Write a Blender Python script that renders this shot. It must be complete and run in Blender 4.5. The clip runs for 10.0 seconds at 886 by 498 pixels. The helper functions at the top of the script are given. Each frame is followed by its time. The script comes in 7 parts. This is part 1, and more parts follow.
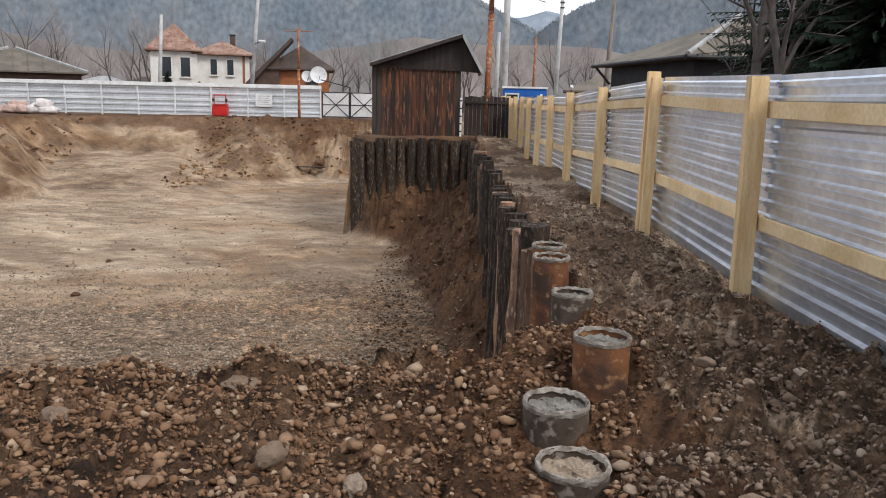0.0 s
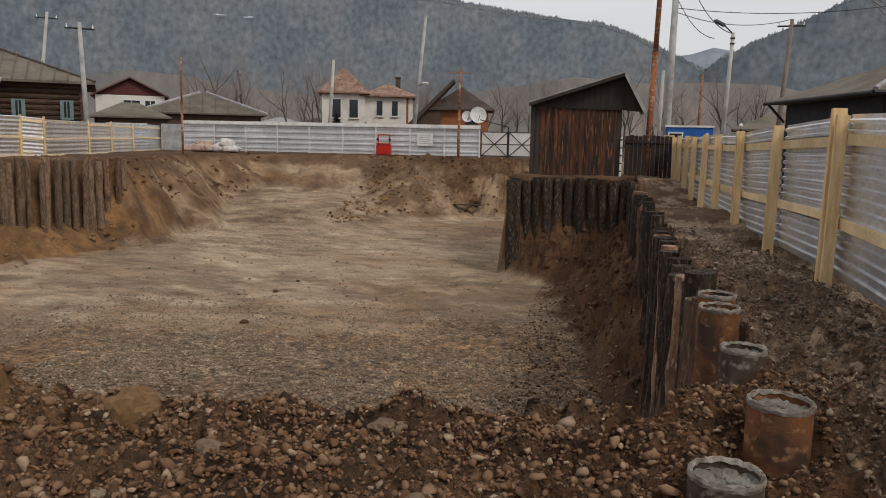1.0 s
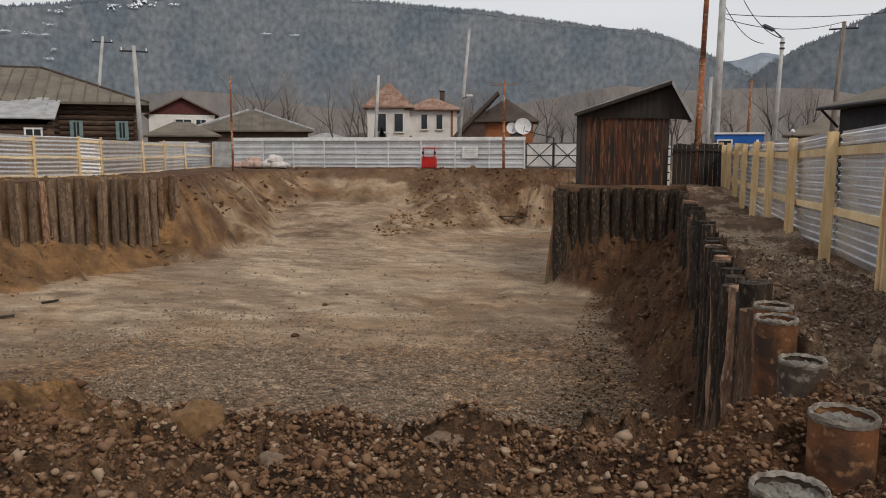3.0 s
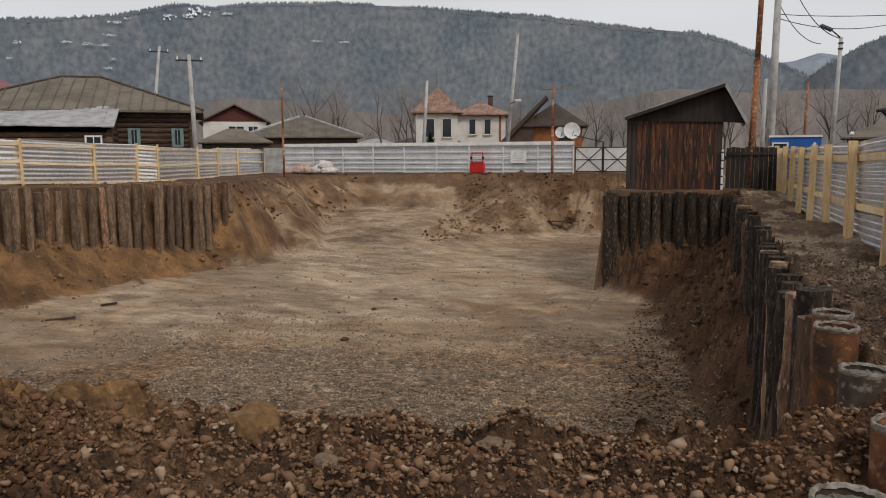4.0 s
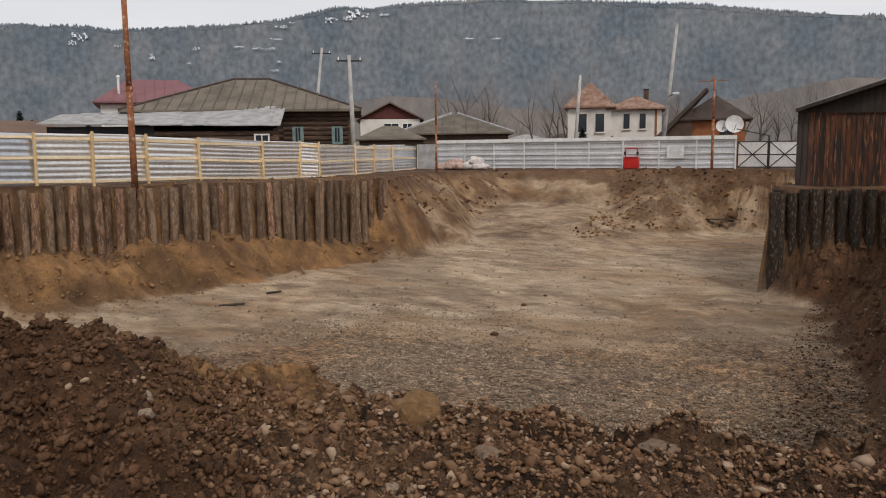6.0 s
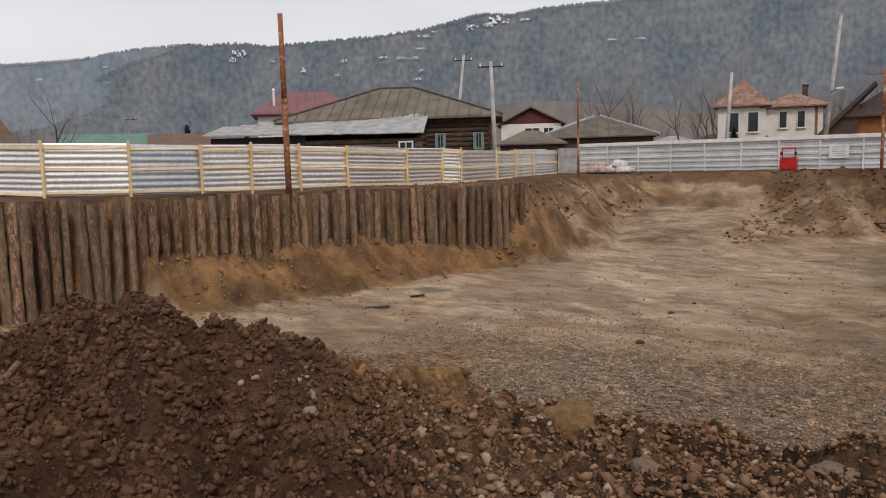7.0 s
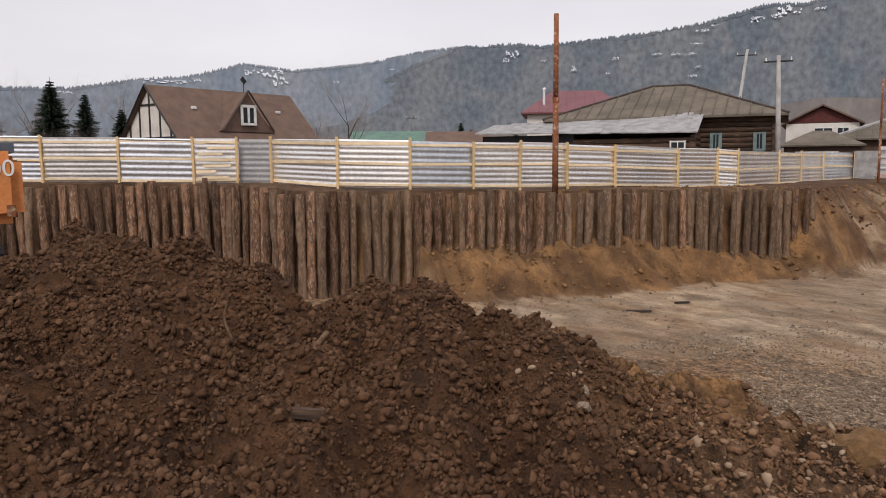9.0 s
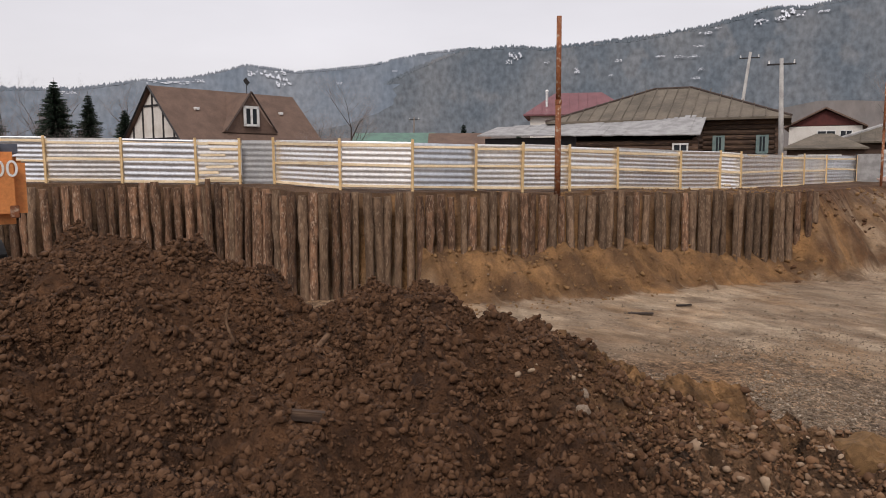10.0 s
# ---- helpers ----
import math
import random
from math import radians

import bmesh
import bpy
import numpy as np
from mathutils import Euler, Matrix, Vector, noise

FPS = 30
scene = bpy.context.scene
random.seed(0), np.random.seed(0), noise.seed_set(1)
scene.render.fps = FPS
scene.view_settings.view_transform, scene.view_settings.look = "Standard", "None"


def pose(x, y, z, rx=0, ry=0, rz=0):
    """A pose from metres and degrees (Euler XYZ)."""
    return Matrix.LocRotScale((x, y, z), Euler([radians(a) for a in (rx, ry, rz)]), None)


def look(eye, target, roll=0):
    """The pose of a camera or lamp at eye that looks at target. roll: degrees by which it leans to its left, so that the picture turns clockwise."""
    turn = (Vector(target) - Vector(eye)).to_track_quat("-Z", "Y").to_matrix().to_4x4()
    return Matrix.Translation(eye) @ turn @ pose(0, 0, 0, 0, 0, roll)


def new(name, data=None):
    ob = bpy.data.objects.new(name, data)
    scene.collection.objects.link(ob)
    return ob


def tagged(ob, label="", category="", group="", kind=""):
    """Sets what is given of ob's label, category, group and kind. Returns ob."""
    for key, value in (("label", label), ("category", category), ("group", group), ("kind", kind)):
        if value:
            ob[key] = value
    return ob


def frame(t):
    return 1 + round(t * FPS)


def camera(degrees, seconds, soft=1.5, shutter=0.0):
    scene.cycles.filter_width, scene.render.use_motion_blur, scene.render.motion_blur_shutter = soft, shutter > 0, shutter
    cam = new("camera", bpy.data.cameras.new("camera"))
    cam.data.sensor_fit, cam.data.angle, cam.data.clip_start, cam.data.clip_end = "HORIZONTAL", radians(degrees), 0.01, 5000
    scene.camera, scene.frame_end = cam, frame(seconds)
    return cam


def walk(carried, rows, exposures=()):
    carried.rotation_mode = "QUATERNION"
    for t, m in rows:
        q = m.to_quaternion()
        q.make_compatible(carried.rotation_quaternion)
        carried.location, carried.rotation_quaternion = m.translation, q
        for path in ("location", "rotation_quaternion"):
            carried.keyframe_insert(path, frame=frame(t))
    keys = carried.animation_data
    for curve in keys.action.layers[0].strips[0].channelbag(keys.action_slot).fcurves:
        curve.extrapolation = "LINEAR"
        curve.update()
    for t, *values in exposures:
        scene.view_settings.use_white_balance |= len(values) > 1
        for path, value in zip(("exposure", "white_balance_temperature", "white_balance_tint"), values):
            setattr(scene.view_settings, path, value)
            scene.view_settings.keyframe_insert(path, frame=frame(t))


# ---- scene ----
cam = camera(59.5, 10.0, soft=1.0)
PATH = [
    (0, (-0.169, 0.088, 1.67), (-0.164, 2.053, 1.295), 1.3),
    (0.5, (-0.232, 0.196, 1.66), (-0.463, 2.156, 1.339), 1.1),
    (1, (-0.187, 0.275, 1.671), (-0.579, 2.215, 1.385), 1.2),
    (1.5, (-0.217, 0.249, 1.677), (-0.616, 2.19, 1.41), 1.6),
    (2, (-0.222, 0.233, 1.689), (-0.626, 2.175, 1.43), 0.5),
    (2.5, (-0.217, 0.223, 1.692), (-0.665, 2.155, 1.433), 0.2),
    (4, (-0.238, 0.185, 1.7), (-0.864, 2.069, 1.456), -0.3),
    (4.5, (-0.249, 0.171, 1.694), (-0.926, 2.037, 1.454), -0.2),
    (5, (-0.278, 0.19, 1.677), (-1.038, 2.024, 1.434), -0.2),
    (6.5, (-0.342, 0.149, 1.693), (-1.452, 1.795, 1.447), -1.1),
    (7, (-0.387, 0.139, 1.692), (-1.657, 1.667, 1.46), -1.6),
    (7.5, (-0.43, 0.114, 1.686), (-1.874, 1.48, 1.462), -1.7),
    (8, (-0.453, 0.096, 1.684), (-2.055, 1.274, 1.462), -2.2),
    (8.5, (-0.424, 0.047, 1.69), (-2.112, 1.096, 1.468), -1.5),
    (9, (-0.407, 0.024, 1.694), (-2.109, 1.051, 1.471), -0.5),
    (9.5, (-0.394, 0.021, 1.698), (-2.1, 1.041, 1.475), -0.4),
    (10, (-0.388, 0.022, 1.704), (-2.093, 1.044, 1.485), -0.3),
]
walk(cam, [(t, look(eye, target, roll)) for t, eye, target, roll in PATH], [(0, 0.55, 6020, 10), (0.5, -0.15, 6400, 10), (1, -0.2, 6500, 10), (1.5, -0.16, 6500, 10), (2.0, -0.2, 6500, 10), (2.5, -0.13, 6480, 10), (4, -0.19, 6480, 10.5), (5, -0.1, 6500, 11), (7, -0.05, 6500, 13), (8, 0.05, 6550, 15), (8.5, 0.22, 6550, 16), (9, 0.04, 6550, 16), (10, 0.0, 6550, 16)])

# ---- world and light: a bright overcast sky ----
world = bpy.data.worlds.new("overcast_sky")
scene.world = world
world.use_nodes = True
wt = world.node_tree
wt.nodes.clear()
sky = wt.nodes.new("ShaderNodeTexSky")
sky.sky_type, sky.sun_disc = "NISHITA", False
sky.sun_elevation, sky.sun_rotation = radians(46), radians(130)
sky.air_density, sky.dust_density, sky.ozone_density = 1.0, 4.0, 1.0
veil = wt.nodes.new("ShaderNodeMixRGB")
veil.inputs[0].default_value = 0.86
veil.inputs[2].default_value = (6.78, 6.76, 6.85, 1)
tex = wt.nodes.new("ShaderNodeTexNoise")
tex.inputs["Scale"].default_value, tex.inputs["Detail"].default_value = 2.2, 5
cmap = wt.nodes.new("ShaderNodeMapping")
cmap.inputs["Scale"].default_value = (1, 1, 4)
tco = wt.nodes.new("ShaderNodeTexCoord")
cloud = wt.nodes.new("ShaderNodeMapRange")
cloud.inputs["From Min"].default_value, cloud.inputs["From Max"].default_value = 0.3, 0.7
cloud.inputs["To Min"].default_value, cloud.inputs["To Max"].default_value = 0.92, 1.05
mul = wt.nodes.new("ShaderNodeMixRGB")
mul.blend_type = "MULTIPLY"
mul.inputs[0].default_value = 1.0
bg = wt.nodes.new("ShaderNodeBackground")
bg.inputs["Strength"].default_value = 0.126
wout = wt.nodes.new("ShaderNodeOutputWorld")
wl = wt.links.new
wl(sky.outputs[0], veil.inputs[1])
wl(tco.outputs["Generated"], cmap.inputs[0])
wl(cmap.outputs[0], tex.inputs["Vector"])
wl(tex.outputs[0], cloud.inputs[0])
wl(veil.outputs[0], mul.inputs[1])
wl(cloud.outputs[0], mul.inputs[2])
wl(mul.outputs[0], bg.inputs[0])
wl(bg.outputs[0], wout.inputs[0])
sun = new("sun", bpy.data.lights.new("sun", "SUN"))
sun.data.energy, sun.data.angle, sun.data.color = 1.5, radians(12), (1.0, 0.95, 0.87)
sun.matrix_world = look((30, -25, 60), (30 - 0.77 * 40, -25 + 0.64 * 40, 60 - 41))

# ---- materials ----
MATS = {}


def material(name, base, second=None, rough=0.9, metal=0.0, scale=3.0, fine=40.0, bump=0.3, depth=0.02, third=None, per_object=0.0,
             stretch=(1, 1, 1), spec=0.3, lo=0.4, hi=0.62, grains=(0.72, 1.28)):
    """A surface with two scales of variation: patches between two colours, fine grain, and relief."""
    m = bpy.data.materials.new(name)
    m.use_nodes = True
    t, n, l = m.node_tree, m.node_tree.nodes, m.node_tree.links.new
    b = n["Principled BSDF"]
    b.inputs["Roughness"].default_value, b.inputs["Metallic"].default_value = rough, metal
    b.inputs["Specular IOR Level"].default_value = spec
    co = n.new("ShaderNodeTexCoord")
    mp = n.new("ShaderNodeMapping")
    mp.inputs["Scale"].default_value = stretch
    l(co.outputs["Object"], mp.inputs[0])
    vec = mp.outputs[0]
    info = n.new("ShaderNodeObjectInfo")
    if per_object:
        add = n.new("ShaderNodeVectorMath")
        add.operation = "MULTIPLY_ADD"
        add.inputs[1].default_value = (37, 53, 71)
        comb = n.new("ShaderNodeCombineXYZ")
        for k in range(3):
            l(info.outputs["Random"], comb.inputs[k])
        l(comb.outputs[0], add.inputs[0])
        l(mp.outputs[0], add.inputs[2])
        vec = add.outputs[0]
    n1, n2 = n.new("ShaderNodeTexNoise"), n.new("ShaderNodeTexNoise")
    n1.inputs["Scale"].default_value, n1.inputs["Detail"].default_value = scale, 6
    n2.inputs["Scale"].default_value, n2.inputs["Detail"].default_value = fine, 4
    l(vec, n1.inputs["Vector"])
    l(vec, n2.inputs["Vector"])
    ramp = n.new("ShaderNodeMapRange")
    ramp.inputs["From Min"].default_value, ramp.inputs["From Max"].default_value = lo, hi
    l(n1.outputs[0], ramp.inputs[0])
    mix = n.new("ShaderNodeMixRGB")
    mix.inputs[1].default_value = (*base, 1)
    mix.inputs[2].default_value = (*(second or [c * 0.7 for c in base]), 1)
    l(ramp.outputs[0], mix.inputs[0])
    col = mix.outputs[0]
    if third:
        n3 = n.new("ShaderNodeTexNoise")
        n3.inputs["Scale"].default_value, n3.inputs["Detail"].default_value = scale * 2.7, 8
        l(vec, n3.inputs["Vector"])
        r3 = n.new("ShaderNodeMapRange")
        r3.inputs["From Min"].default_value, r3.inputs["From Max"].default_value = 0.55, 0.65
        l(n3.outputs[0], r3.inputs[0])
        m3 = n.new("ShaderNodeMixRGB")
        m3.inputs[2].default_value = (*third, 1)
        l(r3.outputs[0], m3.inputs[0])
        l(col, m3.inputs[1])
        col = m3.outputs[0]
    grain = n.new("ShaderNodeMapRange")
    grain.inputs["To Min"].default_value, grain.inputs["To Max"].default_value = grains
    l(n2.outputs[0], grain.inputs[0])
    hsv = n.new("ShaderNodeHueSaturation")
    l(col, hsv.inputs["Color"])
    if per_object:
        vary = n.new("ShaderNodeMapRange")
        vary.inputs["To Min"].default_value, vary.inputs["To Max"].default_value = 1 - per_object, 1 + per_object
        l(info.outputs["Random"], vary.inputs[0])
        mm = n.new("ShaderNodeMath")
        mm.operation = "MULTIPLY"
        l(vary.outputs[0], mm.inputs[0])
        l(grain.outputs[0], mm.inputs[1])
        l(mm.outputs[0], hsv.inputs["Value"])
    else:
        l(grain.outputs[0], hsv.inputs["Value"])
    l(hsv.outputs[0], b.inputs["Base Color"])
    if bump:
        bp = n.new("ShaderNodeBump")
        bp.inputs["Strength"].default_value, bp.inputs["Distance"].default_value = bump, depth
        l(n2.outputs[0], bp.inputs["Height"])
        l(bp.outputs[0], b.inputs["Normal"])
    MATS[name] = m
    return m


def island_material(name, cols, rough=0.92, fine=60.0, bump=0.4, depth=0.01):
    """For loose pieces joined in one mesh: each piece takes its own colour between those given."""
    m = material(name, cols[0], rough=rough, fine=fine, bump=bump, depth=depth)
    n, l = m.node_tree.nodes, m.node_tree.links.new
    geo = n.new("ShaderNodeNewGeometry")
    ramp = n.new("ShaderNodeValToRGB")
    ramp.color_ramp.elements[0].color = (*cols[0], 1)
    ramp.color_ramp.elements[1].color = (*cols[-1], 1)
    for k, c in enumerate(cols[1:-1], 1):
        e = ramp.color_ramp.elements.new(k / (len(cols) - 1))
        e.color = (*c, 1)
    l(geo.outputs["Random Per Island"], ramp.inputs[0])
    hs = [x for x in n if x.type == "HUE_SAT"][0]
    l(ramp.outputs[0], hs.inputs["Color"])
    return m


def soil_material():
    """Earth whose kind (pale dusty floor, ochre subsoil, dark topsoil) is laid down with the sheet."""
    m = material("soil", (0.14, 0.08, 0.043), (0.08, 0.043, 0.023), scale=0.9, fine=14, bump=0.9, depth=0.06)
    n, l = m.node_tree.nodes, m.node_tree.links.new
    hs = [x for x in n if x.type == "HUE_SAT"][0]
    prev = [k for k in m.node_tree.links if k.to_socket == hs.inputs["Color"]][0].from_socket
    at = n.new("ShaderNodeAttribute")
    at.attribute_name = "kind_of_soil"
    sep = n.new("ShaderNodeSeparateColor")
    l(at.outputs["Color"], sep.inputs[0])
    co = n.new("ShaderNodeTexCoord")
    for k, (c1, c2, sc, st) in enumerate((((0.53, 0.41, 0.285), (0.37, 0.262, 0.168), 0.9, (0.55, 1.3, 1)),
                                           ((0.36, 0.195, 0.08), (0.23, 0.125, 0.055), 1.3, (1, 1, 1)),
                                           ((0.07, 0.032, 0.014), (0.13, 0.062, 0.028), 2.0, (1, 1, 1)))):
        no = n.new("ShaderNodeTexNoise")
        no.inputs["Scale"].default_value, no.inputs["Detail"].default_value, no.inputs["Roughness"].default_value = sc, 10, 0.7
        mp = n.new("ShaderNodeMapping")
        mp.inputs["Scale"].default_value = st
        mp.inputs["Rotation"].default_value = (0, 0, radians(-35))
        l(co.outputs["Object"], mp.inputs[0])
        l(mp.outputs[0], no.inputs["Vector"])
        r = n.new("ShaderNodeMapRange")
        r.inputs["From Min"].default_value, r.inputs["From Max"].default_value = 0.4, 0.62
        l(no.outputs[0], r.inputs[0])
        two = n.new("ShaderNodeMixRGB")
        two.inputs[1].default_value, two.inputs[2].default_value = (*c1, 1), (*c2, 1)
        l(r.outputs[0], two.inputs[0])
        mx = n.new("ShaderNodeMixRGB")
        l(sep.outputs[k], mx.inputs[0])
        l(prev, mx.inputs[1])
        l(two.outputs[0], mx.inputs[2])
        prev = mx.outputs[0]
    l(prev, hs.inputs["Color"])
    tone = n.new("ShaderNodeMapRange")
    tone.inputs["From Min"].default_value, tone.inputs["From Max"].default_value = 0.1, 0.9
    tone.inputs["To Min"].default_value, tone.inputs["To Max"].default_value = 0.35, 1.75
    l(at.outputs["Alpha"], tone.inputs[0])
    grainy = [k for k in m.node_tree.links if k.to_socket == hs.inputs["Value"]][0].from_socket
    both = n.new("ShaderNodeMath")
    both.operation = "MULTIPLY"
    l(grainy, both.inputs[0])
    l(tone.outputs[0], both.inputs[1])
    # grit: packed small stones, each with its own tone
    gr = n.new("ShaderNodeAttribute")
    gr.attribute_name = "grit"
    stony = both.outputs[0]
    for sc, lo, hi in ((4.5, 0.75, 1.25), (10.0, 0.45, 1.65), (24.0, 0.55, 1.55)):
        vo = n.new("ShaderNodeTexVoronoi")
        vo.inputs["Scale"].default_value = sc
        l(co.outputs["Object"], vo.inputs["Vector"])
        pick = n.new("ShaderNodeSeparateColor")
        l(vo.outputs["Color"], pick.inputs[0])
        tn = n.new("ShaderNodeMapRange")
        tn.inputs["To Min"].default_value, tn.inputs["To Max"].default_value = lo, hi
        l(pick.outputs[0], tn.inputs[0])
        sel = n.new("ShaderNodeMix")
        sel.inputs["A"].default_value = 1.0
        l(gr.outputs["Fac"], sel.inputs["Factor"])
        l(tn.outputs[0], sel.inputs["B"])
        mu = n.new("ShaderNodeMath")
        mu.operation = "MULTIPLY"
        l(stony, mu.inputs[0])
        l(sel.outputs["Result"], mu.inputs[1])
        stony = mu.outputs[0]
    # scraped and trodden mottling
    mo = n.new("ShaderNodeTexNoise")
    mo.inputs["Scale"].default_value, mo.inputs["Detail"].default_value, mo.inputs["Roughness"].default_value = 1.1, 12, 0.7
    mq = n.new("ShaderNodeMapping")
    mq.inputs["Scale"].default_value, mq.inputs["Rotation"].default_value = (0.6, 1.4, 1.2), (0, 0, radians(-20))
    l(co.outputs["Object"], mq.inputs[0])
    l(mq.outputs[0], mo.inputs["Vector"])
    mr = n.new("ShaderNodeMapRange")
    mr.inputs["From Min"].default_value, mr.inputs["From Max"].default_value = 0.36, 0.64
    mr.inputs["To Min"].default_value, mr.inputs["To Max"].default_value = 0.7, 1.25
    l(mo.outputs[0], mr.inputs[0])
    mu = n.new("ShaderNodeMath")
    mu.operation = "MULTIPLY"
    l(stony, mu.inputs[0])
    l(mr.outputs[0], mu.inputs[1])
    l(mu.outputs[0], hs.inputs["Value"])
    coarse = n.new("ShaderNodeTexNoise")
    coarse.inputs["Scale"].default_value, coarse.inputs["Detail"].default_value, coarse.inputs["Roughness"].default_value = 2.4, 11, 0.7
    l(co.outputs["Object"], coarse.inputs["Vector"])
    b2 = n.new("ShaderNodeBump")
    b2.inputs["Strength"].default_value, b2.inputs["Distance"].default_value = 1.0, 0.24
    l(coarse.outputs[0], b2.inputs["Height"])
    b1 = [q for q in n if q.type == "BUMP" and q != b2][0]
    l(b2.outputs[0], b1.inputs["Normal"])
    return m


M_SOIL = soil_material()
M_STONE = island_material("rubble_stone", [(0.08, 0.05, 0.032), (0.2, 0.142, 0.098), (0.11, 0.072, 0.047), (0.28, 0.21, 0.15), (0.14, 0.093, 0.062), (0.23, 0.165, 0.117), (0.35, 0.275, 0.21)])
M_GRAVEL = island_material("gravel_stone", [(0.14, 0.1, 0.067), (0.29, 0.226, 0.163), (0.19, 0.138, 0.095), (0.43, 0.35, 0.265)])
M_CLOD = island_material("earth_clod", [(0.055, 0.026, 0.012), (0.1, 0.049, 0.023), (0.07, 0.033, 0.015), (0.14, 0.074, 0.039), (0.085, 0.04, 0.018)], fine=45, bump=0.8, depth=0.02)
M_TIMBER = material("fresh_timber", (0.72, 0.53, 0.29), (0.6, 0.41, 0.2), rough=0.75, scale=2.5, fine=30, stretch=(6, 6, 0.8), bump=0.15, depth=0.004, per_object=0.12)
M_RAIL = material("fresh_board", (0.74, 0.57, 0.34), (0.62, 0.45, 0.24), rough=0.75, scale=2.0, fine=26, bump=0.15, depth=0.004, per_object=0.14)
M_PALE_RAIL = material("pale_board", (0.82, 0.68, 0.47), (0.72, 0.56, 0.35), rough=0.75, scale=2.0, fine=26, bump=0.15, depth=0.004, per_object=0.15)
M_FARSHEET = material("dull_pale_sheet", (0.6, 0.61, 0.62), (0.5, 0.51, 0.52), rough=0.5, metal=0.35, scale=0.8, fine=7, bump=0.05, depth=0.004, per_object=0.06)
M_ZINC = material("galvanised_sheet", (0.86, 0.89, 0.94), (0.72, 0.76, 0.82), rough=0.38, metal=1.0, scale=1.2, fine=9, bump=0.06, depth=0.004, per_object=0.08, spec=0.5)
M_ZINC_PALE = material("pale_sheet", (0.95, 0.925, 0.88), (0.82, 0.81, 0.79), rough=0.33, metal=0.9, scale=0.8, fine=7, bump=0.06, depth=0.004, per_object=0.14, spec=0.5)
M_ZINC_BLUE = material("bluish_sheet", (0.8, 0.83, 0.87), (0.67, 0.7, 0.74), rough=0.35, metal=0.9, scale=0.8, fine=7, bump=0.06, depth=0.004, per_object=0.15, spec=0.5)
M_ZINC_DULL = material("dull_grey_sheet", (0.42, 0.42, 0.42), (0.34, 0.345, 0.35), rough=0.5, metal=0.6, scale=1.5, fine=9, bump=0.08, depth=0.004, per_object=0.1)
M_WHITE_PAINT = material("white_painted_steel", (0.72, 0.72, 0.7), (0.6, 0.6, 0.58), rough=0.5, scale=2, fine=30, bump=0.05, per_object=0.05)
M_RUST = material("rusted_pipe_steel", (0.15, 0.06, 0.024), (0.045, 0.025, 0.016), rough=0.85, scale=5, fine=60, bump=0.5, depth=0.006, third=(0.23, 0.125, 0.06), per_object=0.2)
M_PILE = material("earth_caked_pile", (0.235, 0.133, 0.08), (0.095, 0.055, 0.035), rough=0.93, scale=3.6, fine=18, stretch=(0.35, 0.35, 2.6), bump=0.7, depth=0.05, third=(0.31, 0.225, 0.16), per_object=0.5)
M_PILE_DARK = material("dark_earth_caked_pile", (0.12, 0.077, 0.05), (0.25, 0.165, 0.105), rough=0.93, scale=3.6, fine=18, stretch=(0.35, 0.35, 2.6), bump=0.7, depth=0.05, third=(0.26, 0.19, 0.13), per_object=0.35, lo=0.42, hi=0.7)
# near-black pile: the shade on the right-hand walls is put into its colour
M_PILE_SHADED = material("shade_black_pile", (0.024, 0.017, 0.012), (0.066, 0.044, 0.029), rough=0.85, scale=3.6, fine=18, stretch=(0.35, 0.35, 2.6), bump=0.8, depth=0.05, third=(0.13, 0.09, 0.06), per_object=0.4, lo=0.46, hi=0.74)
M_CONCRETE = material("pale_concrete", (0.21, 0.195, 0.17), (0.14, 0.125, 0.105), rough=0.92, scale=8, fine=70, bump=0.5, depth=0.006, per_object=0.1)
M_POLE = material("weathered_concrete_pole", (0.42, 0.41, 0.39), (0.3, 0.29, 0.28), rough=0.9, scale=2, fine=30, bump=0.2, per_object=0.12)
M_WOODPOLE = material("grey_wood_pole", (0.24, 0.2, 0.165), (0.15, 0.12, 0.1), rough=0.9, scale=2, fine=30, stretch=(5, 5, 0.6), bump=0.2)
M_RUSTROD = material("rusty_orange_pipe", (0.28, 0.105, 0.045), (0.18, 0.065, 0.03), rough=0.8, scale=2.5, fine=40, third=(0.4, 0.3, 0.22), bump=0.25, per_object=0.08)
M_SHED = material("burnt_brown_plank", (0.125, 0.046, 0.021), (0.028, 0.02, 0.016), rough=0.8, scale=1.1, fine=16, stretch=(5, 5, 0.55), bump=0.35, depth=0.01, third=(0.2, 0.085, 0.04), per_object=0.25, lo=0.34, hi=0.56)
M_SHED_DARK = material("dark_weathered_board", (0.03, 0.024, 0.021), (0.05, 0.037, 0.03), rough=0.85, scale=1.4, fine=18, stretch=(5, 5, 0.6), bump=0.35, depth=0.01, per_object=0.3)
M_SLATE = material("weathered_sheet_roofing", (0.36, 0.355, 0.35), (0.25, 0.245, 0.24), rough=0.8, scale=2, fine=16, bump=0.3)
M_SLATE_BROWN = material("brown_grey_slate_roofing", (0.155, 0.131, 0.102), (0.105, 0.09, 0.071), rough=0.9, scale=0.9, fine=7, bump=0.6, depth=0.05, per_object=0.1)
M_TILE = material("rusty_tile_roofing", (0.21, 0.12, 0.085), (0.3, 0.2, 0.15), rough=0.85, scale=1.6, fine=5, bump=0.6, depth=0.05, third=(0.15, 0.075, 0.05))
M_BROWNROOF = material("brown_shingle_roofing", (0.165, 0.108, 0.082), (0.13, 0.086, 0.066), rough=0.9, scale=1, fine=8, bump=0.5, depth=0.03)
